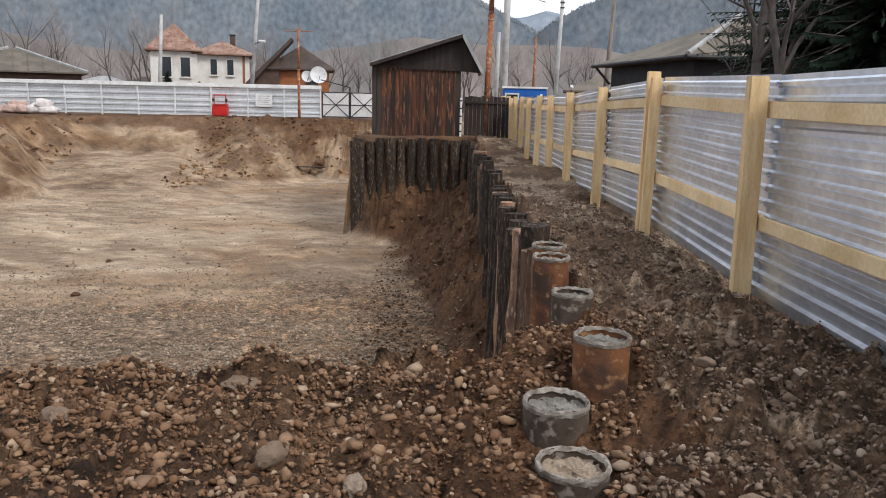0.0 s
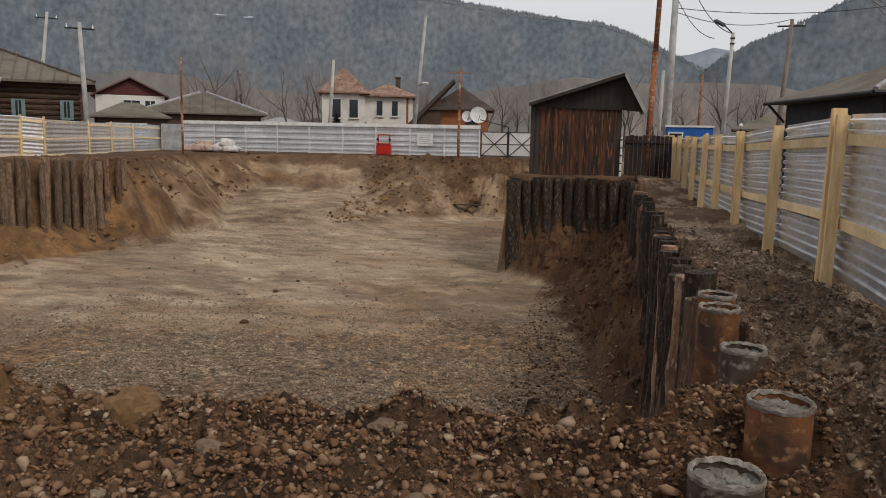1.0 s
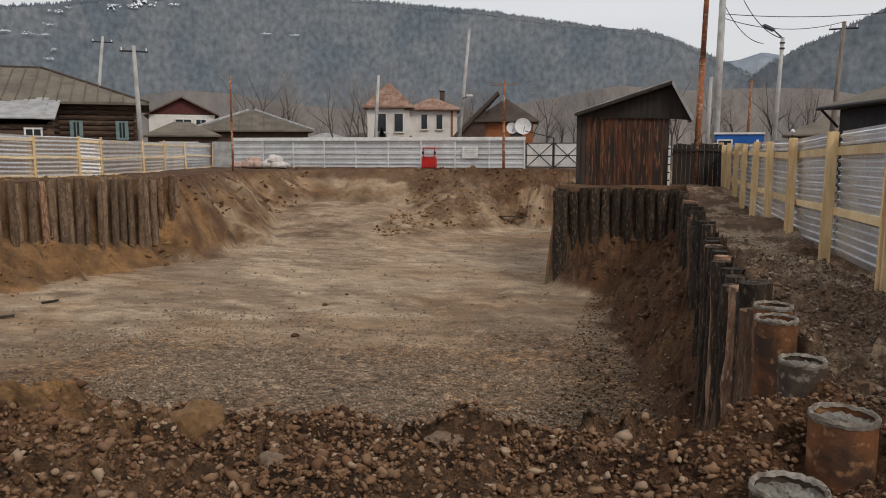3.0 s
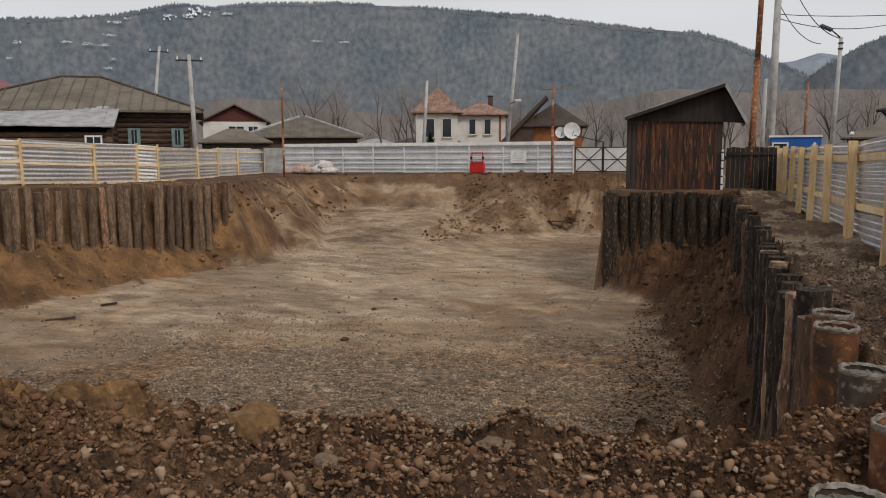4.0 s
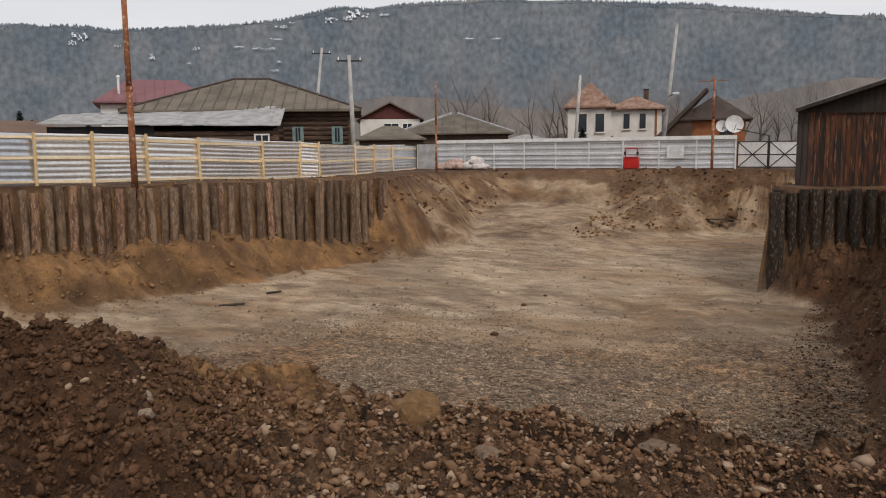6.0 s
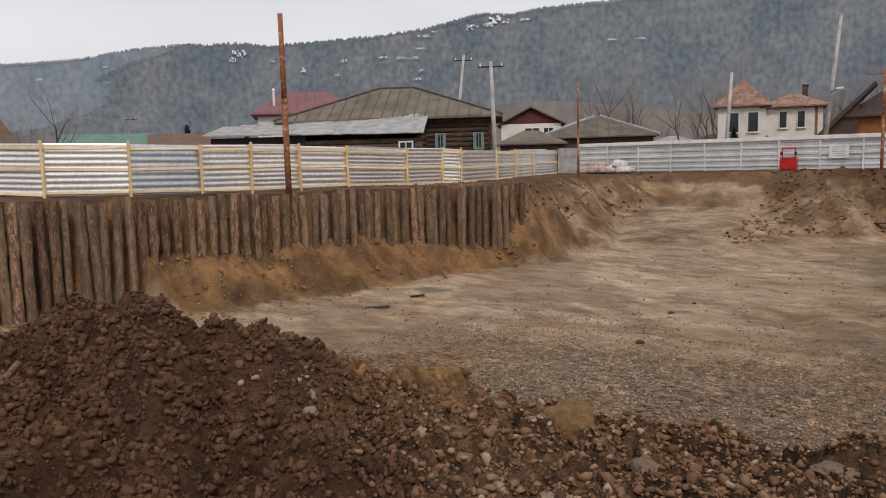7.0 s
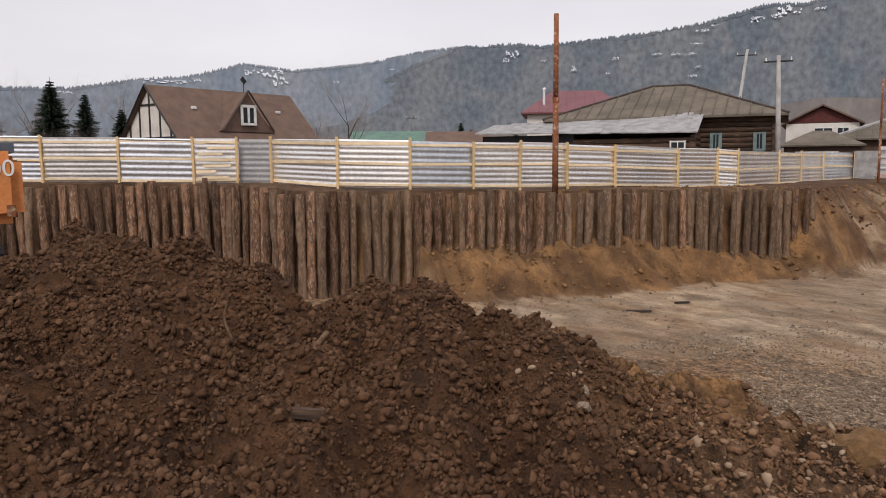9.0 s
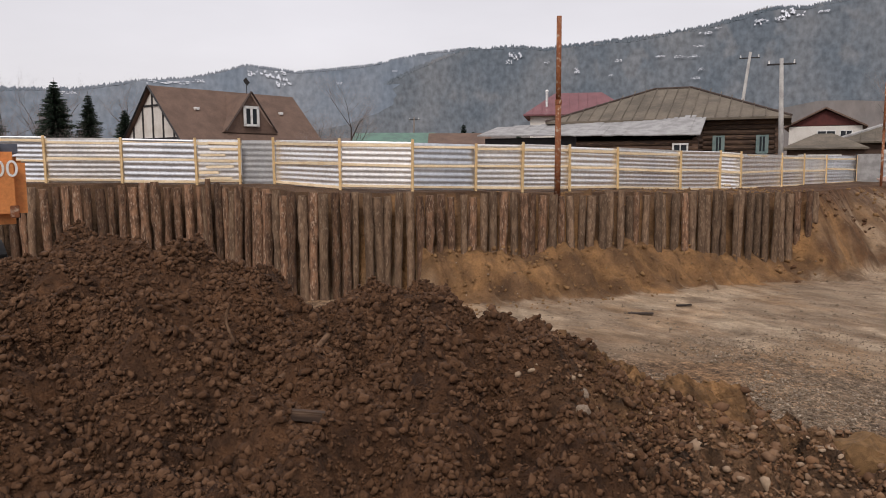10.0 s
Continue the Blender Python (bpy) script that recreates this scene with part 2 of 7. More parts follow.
M_DARKROOF = material("dark_brown_roofing", (0.058, 0.042, 0.036), (0.08, 0.06, 0.05), rough=0.88, scale=1, fine=8, bump=0.4, depth=0.03)
M_REDROOF = material("wine_red_metal_roofing", (0.2, 0.082, 0.09), (0.165, 0.066, 0.073), rough=0.5, scale=1, fine=8, bump=0.3, depth=0.02)
M_GREENROOF = material("green_roofing", (0.12, 0.22, 0.17), (0.1, 0.17, 0.14), rough=0.6, scale=1, fine=8)
M_PLASTER = material("dirty_white_plaster", (0.66, 0.63, 0.58), (0.5, 0.46, 0.41), rough=0.9, scale=0.8, fine=14, bump=0.25, lo=0.5, hi=0.75)
M_LOG = material("dark_old_log", (0.085, 0.052, 0.035), (0.05, 0.033, 0.025), rough=0.88, scale=1.5, fine=20, stretch=(0.5, 2, 4), bump=0.4, depth=0.02, third=(0.15, 0.095, 0.062), per_object=0.3)
M_BLACKWALL = material("black_stained_wall", (0.02, 0.02, 0.023), (0.032, 0.03, 0.032), rough=0.7, scale=2, fine=20, bump=0.2)
M_ORANGE_WALL = material("orange_brown_boarding", (0.3, 0.115, 0.045), (0.23, 0.085, 0.035), rough=0.8, scale=2, fine=20, bump=0.2)
M_BROWNWALL = material("brown_boarding", (0.1, 0.065, 0.048), (0.075, 0.048, 0.036), rough=0.85, scale=2, fine=20, bump=0.2)
M_REDGABLE = material("maroon_boarding", (0.11, 0.032, 0.028), (0.08, 0.025, 0.022), rough=0.8, scale=2, fine=20, bump=0.2)
M_BLUE = material("blue_painted_steel", (0.02, 0.115, 0.42), (0.018, 0.095, 0.34), rough=0.45, scale=2, fine=20, bump=0.05)
M_RED = material("bright_red_paint", (0.5, 0.02, 0.014), (0.4, 0.016, 0.012), rough=0.45, scale=3, fine=30, bump=0.05)
M_TEAL = material("faded_teal_paint", (0.15, 0.22, 0.215), (0.22, 0.28, 0.265), rough=0.7, scale=4, fine=30)
M_WHITE = material("white_paint", (0.75, 0.75, 0.73), (0.64, 0.64, 0.62), rough=0.6, scale=3, fine=30, bump=0.05)
M_BLACK = material("black_steel", (0.022, 0.022, 0.024), (0.035, 0.032, 0.03), rough=0.6, scale=3, fine=30, bump=0.1)
M_RUBBER = material("black_rubber", (0.02, 0.02, 0.02), (0.035, 0.032, 0.03), rough=0.85, scale=3, fine=30)
M_ORANGE = material("orange_machine_paint", (0.68, 0.27, 0.085), (0.56, 0.21, 0.065), rough=0.5, scale=2, fine=24, bump=0.05)
M_MACHGREY = material("dark_blue_grey_paint", (0.085, 0.1, 0.13), (0.065, 0.075, 0.1), rough=0.45, scale=2, fine=24, bump=0.05)
M_BARK = material("grey_brown_bark", (0.09, 0.075, 0.064), (0.06, 0.05, 0.043), rough=0.9, scale=4, fine=30)
M_TWIG = material("bare_twigs", (0.26, 0.22, 0.2), (0.19, 0.16, 0.145), rough=0.9, scale=2, fine=20)
M_NEEDLE = island_material("spruce_needles", [(0.02, 0.036, 0.024), (0.034, 0.055, 0.034), (0.026, 0.045, 0.032)], bump=0.2)
M_SACK = material("pale_sacking", (0.62, 0.58, 0.55), (0.5, 0.45, 0.42), rough=0.8, scale=5, fine=40, bump=0.4)
M_PINK = material("pinkish_sacking", (0.48, 0.34, 0.29), (0.38, 0.27, 0.22), rough=0.8, scale=5, fine=40, bump=0.4)
M_WIRE = material("black_cable", (0.03, 0.03, 0.03), rough=0.7)
M_DISH = material("dish_white_metal", (0.62, 0.61, 0.6), (0.5, 0.49, 0.48), rough=0.5, scale=3, fine=20, bump=0.05)
# the haze over the woods is put into this bluish-grey base colour
M_HILL = material("haze_tinted_hillside", (0.106, 0.125, 0.143), (0.156, 0.165, 0.173), rough=1.0, scale=0.012, fine=0.14, bump=0.0, depth=4, third=(0.148, 0.158, 0.168), spec=0, lo=0.4, hi=0.7, grains=(0.35, 1.6))
def along_slope(m):
    """Take a hillside's texture from the coordinates laid over its slope, round and up."""
    n = m.node_tree.nodes
    at = n.new("ShaderNodeAttribute")
    at.attribute_name = "round_and_up"
    m.node_tree.links.new(at.outputs["Vector"], [q for q in n if q.type == "MAPPING"][0].inputs[0])


M_FOOTHILL = material("brown_bare_hillside", (0.2, 0.172, 0.155), (0.145, 0.135, 0.128), rough=1.0, scale=0.03, fine=0.3, bump=0.6, depth=2, spec=0)
# farther ridge and its trees: bluer and paler base colours for thicker haze
M_HILL_FAR = material("haze_blue_hillside", (0.15, 0.178, 0.21), (0.2, 0.218, 0.238), rough=1.0, scale=0.008, fine=0.08, bump=0.0, depth=4, spec=0, lo=0.38, hi=0.66, grains=(0.5, 1.45))
M_FOREST_FAR = material("haze_blue_conifers", (0.15, 0.178, 0.21), (0.2, 0.218, 0.24), rough=1.0, scale=0.007, fine=0.05, bump=0, spec=0, lo=0.38, hi=0.66)
along_slope(M_HILL)
along_slope(M_HILL_FAR)
along_slope(M_FOOTHILL)
# haze painted in: palest blue on the mountain, grey-blue on the nearer conifers
M_FARHILL = material("haze_tinted_mountain", (0.2, 0.235, 0.275), (0.25, 0.275, 0.31), rough=1.0, scale=0.006, fine=0.03, spec=0)
M_FOREST = material("haze_tinted_conifers", (0.11, 0.135, 0.158), (0.17, 0.182, 0.195), rough=1.0, scale=0.008, fine=0.05, bump=0, third=(0.2, 0.2, 0.2), spec=0, lo=0.38, hi=0.66)
M_BANKSTONE = island_material("warm_rubble_stone", [(0.07, 0.035, 0.018), (0.18, 0.094, 0.047), (0.11, 0.056, 0.028), (0.27, 0.165, 0.095), (0.14, 0.074, 0.038), (0.24, 0.145, 0.084), (0.15, 0.08, 0.043), (0.38, 0.28, 0.19)])
M_SNOW = material("old_snow", (0.66, 0.68, 0.72), (0.5, 0.52, 0.56), rough=0.8, scale=0.02, fine=0.2)


def glass(name, tint):
    m = bpy.data.materials.new(name)
    m.use_nodes = True
    b = m.node_tree.nodes["Principled BSDF"]
    b.inputs["Base Color"].default_value = (*tint, 1)
    b.inputs["Roughness"].default_value = 0.08
    return m


M_GLASS = glass("dark_window_glass", (0.025, 0.03, 0.035))

# ---- building helpers ----


def mesh_from(name, verts, faces, mat, smooth=False):
    me = bpy.data.meshes.new(name)
    me.from_pydata([tuple(v) for v in verts], [], [tuple(f) for f in faces])
    if mat:
        me.materials.append(mat)
    if smooth:
        me.polygons.foreach_set("use_smooth", [True] * len(me.polygons))
    me.update()
    return me


def big_mesh(name, verts, tris, mat, smooth=False):
    """A mesh from numpy arrays of places and triangles or quads."""
    verts, tris = np.asarray(verts, dtype=np.float32), np.asarray(tris, dtype=np.int32)
    me = bpy.data.meshes.new(name)
    k = tris.shape[1]
    me.vertices.add(len(verts))
    me.vertices.foreach_set("co", verts.ravel())
    me.loops.add(tris.size)
    me.loops.foreach_set("vertex_index", tris.ravel())
    me.polygons.add(len(tris))
    me.polygons.foreach_set("loop_start", np.arange(0, tris.size, k, dtype=np.int32))
    me.polygons.foreach_set("loop_total", np.full(len(tris), k, dtype=np.int32))
    me.materials.append(mat)
    if smooth:
        me.polygons.foreach_set("use_smooth", np.ones(len(tris), dtype=bool))
    me.update(calc_edges=True)
    return me


def thing(name, loc=(0, 0, 0), rz=0.0, label="", category="", group="", kind=""):
    ob = new(name)
    ob.empty_display_size = 0.2
    ob.matrix_basis = pose(*loc, 0, 0, rz)
    return tagged(ob, label, category, group, kind)


def part(name, bm, mat, parent, label="", smooth=False):
    me = bpy.data.meshes.new(name)
    bm.normal_update()
    bm.to_mesh(me)
    bm.free()
    me.materials.append(mat)
    if smooth:
        me.polygons.foreach_set("use_smooth", [True] * len(me.polygons))
    ob = new(name, me)
    ob.parent = parent
    if label:
        ob["label"] = label
    return ob


def box(bm, centre, size, rot=(0, 0, 0), bevel=0.0):
    m = pose(*centre, *rot) @ Matrix.Diagonal((*size, 1))
    geo = bmesh.ops.create_cube(bm, size=1.0, matrix=m)
    if bevel:
        edges = list({e for v in geo["verts"] for e in v.link_edges})
        bmesh.ops.bevel(bm, geom=edges, offset=bevel, segments=2, affect="EDGES")
    return bm


def boxed(*a, **k):
    return box(bmesh.new(), *a, **k)


def tube(bm, a, b, r1, r2, n=8, caps=True):
    a, b = Vector(a), Vector(b)
    d = b - a
    m = Matrix.Translation((a + b) / 2) @ d.to_track_quat("Z", "Y").to_matrix().to_4x4()
    bmesh.ops.create_cone(bm, cap_ends=caps, segments=n, radius1=r1, radius2=r2, depth=d.length, matrix=m)
    return bm


def tubed(*a, **k):
    return tube(bmesh.new(), *a, **k)


def prism(bm, poly, y0, y1):
    """A solid with the outline poly in x and z, from y0 to y1."""
    f = [bm.verts.new((x, y0, z)) for x, z in poly]
    g = [bm.verts.new((x, y1, z)) for x, z in poly]
    bm.faces.new(f)
    bm.faces.new(g[::-1])
    for i in range(len(poly)):
        j = (i + 1) % len(poly)
        bm.faces.new((f[j], f[i], g[i], g[j]))
    bmesh.ops.recalc_face_normals(bm, faces=bm.faces)
    return bm


EYE = (-0.3, 0.15)


def bearing(az, d):
    """The plan place d metres from the standing point, az degrees clockwise from north (y)."""
    return EYE[0] + d * math.sin(radians(az)), EYE[1] + d * math.cos(radians(az))


# ---- noise on arrays ----


def lattice(ix, iy, seed):
    h = (ix.astype(np.int64) * 374761393 + iy.astype(np.int64) * 668265263 + seed * 982451653) & 0x7FFFFFFF
    h = ((h ^ (h >> 13)) * 1274126177) & 0x7FFFFFFF
    return ((h ^ (h >> 16)) & 0xFFFF) / 65535.0


def vnoise(x, y, seed=0):
    ix, iy = np.floor(x), np.floor(y)
    fx, fy = x - ix, y - iy
    fx, fy = fx * fx * (3 - 2 * fx), fy * fy * (3 - 2 * fy)
    a, b = lattice(ix, iy, seed), lattice(ix + 1, iy, seed)
    c, d = lattice(ix, iy + 1, seed), lattice(ix + 1, iy + 1, seed)
    return (a * (1 - fx) + b * fx) * (1 - fy) + (c * (1 - fx) + d * fx) * fy - 0.5


def fbm(x, y, octaves=4, seed=0, gain=0.5):
    s, a = 0, 1.0
    for k in range(octaves):
        s = s + a * vnoise(x * 2 ** k + 17.3 * k, y * 2 ** k - 9.1 * k, seed + k)
        a *= gain
    return s


def cells(x, y, seed):
    """Packed uneven pieces: a dome or wedge on each cell, and that cell's own chance value."""
    ix, iy = np.floor(x), np.floor(y)
    best = np.full(x.shape, 9.0)
    second = np.full(x.shape, 9.0)
    chance = np.zeros(x.shape)
    slope = np.zeros(x.shape)
    for ox in (-1, 0, 1):
        for oy in (-1, 0, 1):
            cx, cy = ix + ox, iy + oy
            dx = cx + lattice(cx, cy, seed) - x
            dy = cy + lattice(cx, cy, seed + 1) - y
            d = np.maximum(np.abs(dx), np.abs(dy)) * 0.5 + 0.5 * np.hypot(dx, dy)
            near = d < best
            second = np.where(near, best, np.minimum(second, d))
            h = lattice(cx, cy, seed + 2)
            chance = np.where(near, h, chance)
            slope = np.where(near, dx * (lattice(cx, cy, seed + 3) - 0.5) + dy * (lattice(cx, cy, seed + 4) - 0.5), slope)
            best = np.where(near, d, best)
    dome = np.clip((second - best) * 1.6, 0, 0.6)
    return dome + 0.35 * slope, chance


def domes(x, y, seed):
    """Rounded heads packed side by side, a soft crease between them."""
    ix, iy = np.floor(x), np.floor(y)
    best = np.full(x.shape, 9.0)
    for ox in (-1, 0, 1):
        for oy in (-1, 0, 1):
            cx, cy = ix + ox, iy + oy
            size = 0.75 + 0.5 * lattice(cx, cy, seed + 2)
            best = np.minimum(best, np.hypot(cx + lattice(cx, cy, seed) - x, cy + lattice(cx, cy, seed + 1) - y) / size)
    return 1 - np.minimum(best / 0.75, 1.3) ** 2


HOLES = [(-1.5, 4.38, 0.14, 0.12), (0.42, 3.2, 0.16, 0.2), (0.36, 2.9, 0.1, 0.25), (0.64, 4.28, 0.26, 0.26), (0.36, 3.58, 0.17, 0.24), (1.08, 4.25, 0.2, 0.17), (0.72, 3.55, 0.18, 0.18), (0.7, 5.6, 0.3, 0.3), (1.12, 6.35, 0.25, 0.2), (1.1, 5.65, 0.15, 0.15)]


def smooth01(t):
    t = np.clip(t, 0, 1)
    return t * t * (3 - 2 * t)


# ---- the lie of the land ----
FLOOR = -3.15
# rim of the pit: corner, level of the ground there, steepness of the side that begins there
RIM = [
    (1.0, 6.3, 0.12, 9.0), (1.0, 28.15, 0.25, 9.0), (-3.4, 28.15, 0.25, 12.0), (-3.0, 31.9, 0.35, 6.0), (1.0, 34, 0.35, 1.5), (1.0, 50.0, 0.35, 1.25),
    (-14, 50.3, 0.35, 0.9), (-23, 49.3, 0.3, 0.9), (-25.5, 44, 0.3, 0.85), (-23.0, 37, 0.3, 1.7), (-21.0, 31.0, 0.4, 14.0),
    (-25.75, 13.8, 0.62, 14.0), (-27.1, 9.95, 0.75, 14.0), (-32.6, 8.2, 0.85, 14.0), (-35.7, 0.7, 0.9, 14.0), (-37.4, -5, 0.9, 1.0), (-30, -9, 0.3, 0.8),
    (-20, -5.0, -0.2, 0.8), (-17.4, 0.8, -0.28, 0.8), (-13, 0.9, -0.28, 0.8), (-8, 1.5, 0.0, 0.9), (-5.0, 2.5, 0.1, 0.9), (-4.1, 3.2, 0.1, 0.9), (-3.2, 3.6, 0.1, 0.9), (-2.5, 4.05, 0.05, 0.9), (-1.7, 4.35, 0.05, 0.9), (0.2, 4.7, 0.05, 1.2), (0.7, 5.4, 0.1, 1.6),
]
LEVELS = [(2.5, 6.5, 0.0), (2.5, 14, 0.03), (2.6, 22, -0.08), (2.5, 36, -0.06), (-1, 30, 0.38), (-12, 52, 0.38), (-28, 52, 0.3), (-21, 32, 0.38), (-26.2, 14, 0.66),
          (-25.8, 22, 0.5), (-32.5, 9.5, 0.86), (-36, 2.5, 0.98), (-13, -1, -0.3), (-3, 2.5, 0.2), (0, 0, 0.15), (1.2, 9, 0.12), (1.3, 18, 0.12), (1.6, 4.8, 0.14), (6, 5, 0.0), (8, 30, 0.2), (-60, 20, 0.9), (-40, 60, 0.5), (0, 90, 0.5), (60, 20, 0.4), (0, -60, 0.2)]
# crest of the spoil heap round the standing point: bearing, distance, height
CREST = [(-130, 6.0, 0.8), (-105, 6.6, 0.9), (-89, 6.5, 0.94), (-82, 6.0, 1.06), (-78.5, 5.8, 0.9), (-75, 5.4, 0.74), (-73, 5.4, 0.77), (-68.5, 5.2, 0.73), (-63, 5.0, 0.87),
         (-60.8, 5.0, 0.76), (-58.3, 4.9, 0.58), (-56, 4.8, 0.61), (-52, 4.7, 0.61), (-48, 4.6, 0.48), (-45, 4.5, 0.46), (-41.5, 4.3, 0.4), (-36, 4.3, 0.23), (-31, 4.5, 0.15),
         (-24, 4.4, 0.09), (-15, 4.3, 0.02), (-3, 4.3, 0.0), (4, 4.5, 0.04), (14, 4.6, 0.1), (40, 5.0, 0.1)]


def edge_distance(x, y, p, q):
    px, py, dx, dy = p[0], p[1], q[0] - p[0], q[1] - p[1]
    t = np.clip(((x - px) * dx + (y - py) * dy) / (dx * dx + dy * dy), 0, 1)
    return np.hypot(x - px - t * dx, y - py - t * dy), t


def in_pit(x, y):
    inside = np.zeros(np.shape(x), dtype=bool)
    for p, q in zip(RIM, RIM[1:] + RIM[:1]):
        c = ((p[1] > y) != (q[1] > y)) & (x < (q[0] - p[0]) * (y - p[1]) / (q[1] - p[1] + 1e-12) + p[0])
        inside ^= c
    return inside


def land(x, y):
    """Height of the ground and its kinds of soil (pale, ochre, dark) at the places x, y."""
    x, y = np.asarray(x, float), np.asarray(y, float)
    wsum, g = 0, 0
    for lx, ly, lz in LEVELS:
        w = 1 / ((x - lx) ** 2 + (y - ly) ** 2 + 0.3) ** 1.5
        wsum, g = wsum + w, g + w * lz
    g = g / wsum
    rough = fbm(x * 0.6, y * 0.6, 4, 3)
    out = g + 0.12 * rough
    wob = 0.7 * fbm(x * 0.45, y * 0.45, 4, 11) + 0.25 * fbm(x * 2.1, y * 2.1, 3, 12)
    pit = np.full(x.shape, FLOOR) + 0.10 * fbm(x * 0.25, y * 0.25, 3, 21) + 0.05 * fbm(x * 1.7, y * 0.8, 3, 22) + 0.09 * (np.abs(fbm(x * 0.9 + 0.4 * y, y * 0.9, 4, 23, 0.6)) - 0.15)
    bank = np.full(x.shape, -99.0)
    for p, q in zip(RIM, RIM[1:] + RIM[:1]):
        d, t = edge_distance(x, y, p, q)
        top = p[2] + (q[2] - p[2]) * t
        soft = 1.0 if p[3] < 5 else 0.0
        bank = np.maximum(bank, top - p[3] * np.maximum(d + soft * wob * np.minimum(d, 1.5), 0))
    # earth left standing against the walls of piles
    d, t = edge_distance(x, y, (-25.1, 14.3), (-20.6, 30.6))
    gouge = np.abs(vnoise(y * 1.15 + 0.4 * x, x * 0.3, 87)) + 0.4 * np.abs(vnoise(y * 2.9, x * 0.5, 88))
    shelf = -1.3 - 0.16 * np.sin(t * 9) - 0.9 * t + 0.55 * fbm(y * 0.9, x * 0.3, 3, 89)
    out_to = 2.4 - 0.45 * t + 2.0 * (0.3 - gouge) + 0.3 * wob
    berm = shelf + 0.25 * wob - (shelf + 3.25) * (0.3 * d / out_to + 0.7 * smooth01((d / out_to - 0.25) / 0.8)) * np.where(d > out_to, 1.3, 1)
    berm = berm + (0.7 * (0.22 - gouge) + 0.25 * fbm(x * 1.9, y * 1.9, 3, 84)) * np.sin(np.pi * np.clip(d / out_to, 0, 1))
    skirt = ((y > 14) & (y < 31)) * smooth01((out_to + 0.1 - d) / 0.3)
    bank = np.where((d < 5) & (y > 13.9 + 0.5 * wob), np.maximum(bank, berm), bank)
    reach = np.interp(y, (12.6, 14.4, 18.9, 24.0, 28.0), (0.25, 0.95, 1.8, 2.6, 3.4))
    head = np.interp(y, (12.5, 13.6, 15.5, 17.0, 24.0, 28.0), (-3.3, -2.1, -1.6, -1.1, -0.95, -0.95))
    groove = vnoise((y + 0.35 * x) * 1.7, x * 0.6, 85) + 0.6 * vnoise((y + 0.5 * x) * 3.9, x * 1.1, 86)
    away = (0.95 - x) / reach
    slump = head - (head + 3.3) * np.clip(away, 0, 1.4) + (0.32 * groove + 0.12 * wob) * np.sin(np.pi * np.clip(away * 0.9 + 0.1, 0, 1))
    on_slump = (y > 12.4) & (y < 28.2) & (away < 1.3)
    bank = np.where(on_slump, np.maximum(bank, slump), bank)
    skirt = np.maximum(skirt, on_slump * smooth01((1.02 + 0.3 * groove - away) / 0.2))
    d3, _ = edge_distance(x, y, (-1.5, 28.1), (0.9, 28.1))
    bank = np.maximum(bank, np.where(y < 28.2, -1.25 - 0.85 * d3 + 0.3 * wob, -99))
    # rising ramp towards the far bank
    track = np.exp(-((x + 18.5 + 0.1 * (y - 40)) / 6.2) ** 4)
    ramp = -3.2 + 1.5 * smooth01((y - 33) / 16) * track
    pit = np.maximum(pit, ramp + 0.1 * wob)
    nose = -0.3 - 0.6 * np.hypot((x + 12.5), 0.8 * (y - 49)) + 0.5 * wob
    pit = np.maximum(pit, nose)
    for x0, y0, x1, y1 in ((-5.1, 18.9, -7.0, 25.6), (-4.2, 22.0, -5.5, 27.6), (-6.6, 22.5, -8.6, 29.0)):
        dr, tr = edge_distance(x, y, (x0, y0), (x1, y1))
        pit = pit - (0.075 + 0.05 * vnoise(x * 1.3, y * 1.3, 91)) * np.exp(-(dr / 0.3) ** 2)
    inside = in_pit(x, y)
    z = np.where(inside, np.maximum(pit, np.minimum(bank, out + 0.1)), out)
    # the spoil heap in front of the camera
    dx, dy = x - EYE[0], y - EYE[1]
    d = np.hypot(dx, dy)
    az = np.degrees(np.arctan2(dx, dy))
    ca, cd, cz = (np.array(c) for c in zip(*CREST))
    dc, zc = np.interp(az, ca, cd), np.interp(az, ca, cz)
    dc = dc + 0.5 * fbm(az * 0.15, d * 0 + 3, 2, 31)
    low = np.minimum(0.15, zc)
    front = low + (zc - low) * smooth01((d - 1.3) / (dc - 1.3))
    back = zc - 1.1 * (d - dc) * smooth01((d - dc) / 0.35)
    heap = np.where(d < dc, front, back)
    w = smooth01((az + 132) / 15) * (1 - smooth01((az - 3) / 8))
    z = np.where((d < dc) & (w > 0), z * (1 - w) + heap * w, np.maximum(z, np.where(w > 0.2, heap, -99)))
    near = smooth01((9.5 - d) / 4) * smooth01((y + 1.2) / 1.0) * smooth01((x + 8.2) / 1.0)
    kind_dark = smooth01((-45 - az + 12 * fbm(x * 1.3, y * 1.3, 3, 41)) / 10) * near * smooth01((z + 1.2) / 0.6)
    # small relief: clods and stones
    lump = np.abs(fbm(x * 3.1, y * 3.1, 4, 51, 0.6)) - 0.2
    lump2 = fbm(x * 9, y * 9, 3, 52, 0.6)
    crumb = np.abs(vnoise(x * 14, y * 14, 53)) + 0.6 * np.abs(vnoise(x * 27, y * 27, 54)) - 0.35
    side = smooth01((x - 0.9) / 0.3) * (x < 2.8) * (y < 40) * smooth01((y + 1.0) / 0.8)
    clump = np.abs(fbm(x * 1.5 + 3, y * 1.5, 3, 55, 0.55)) - 0.2
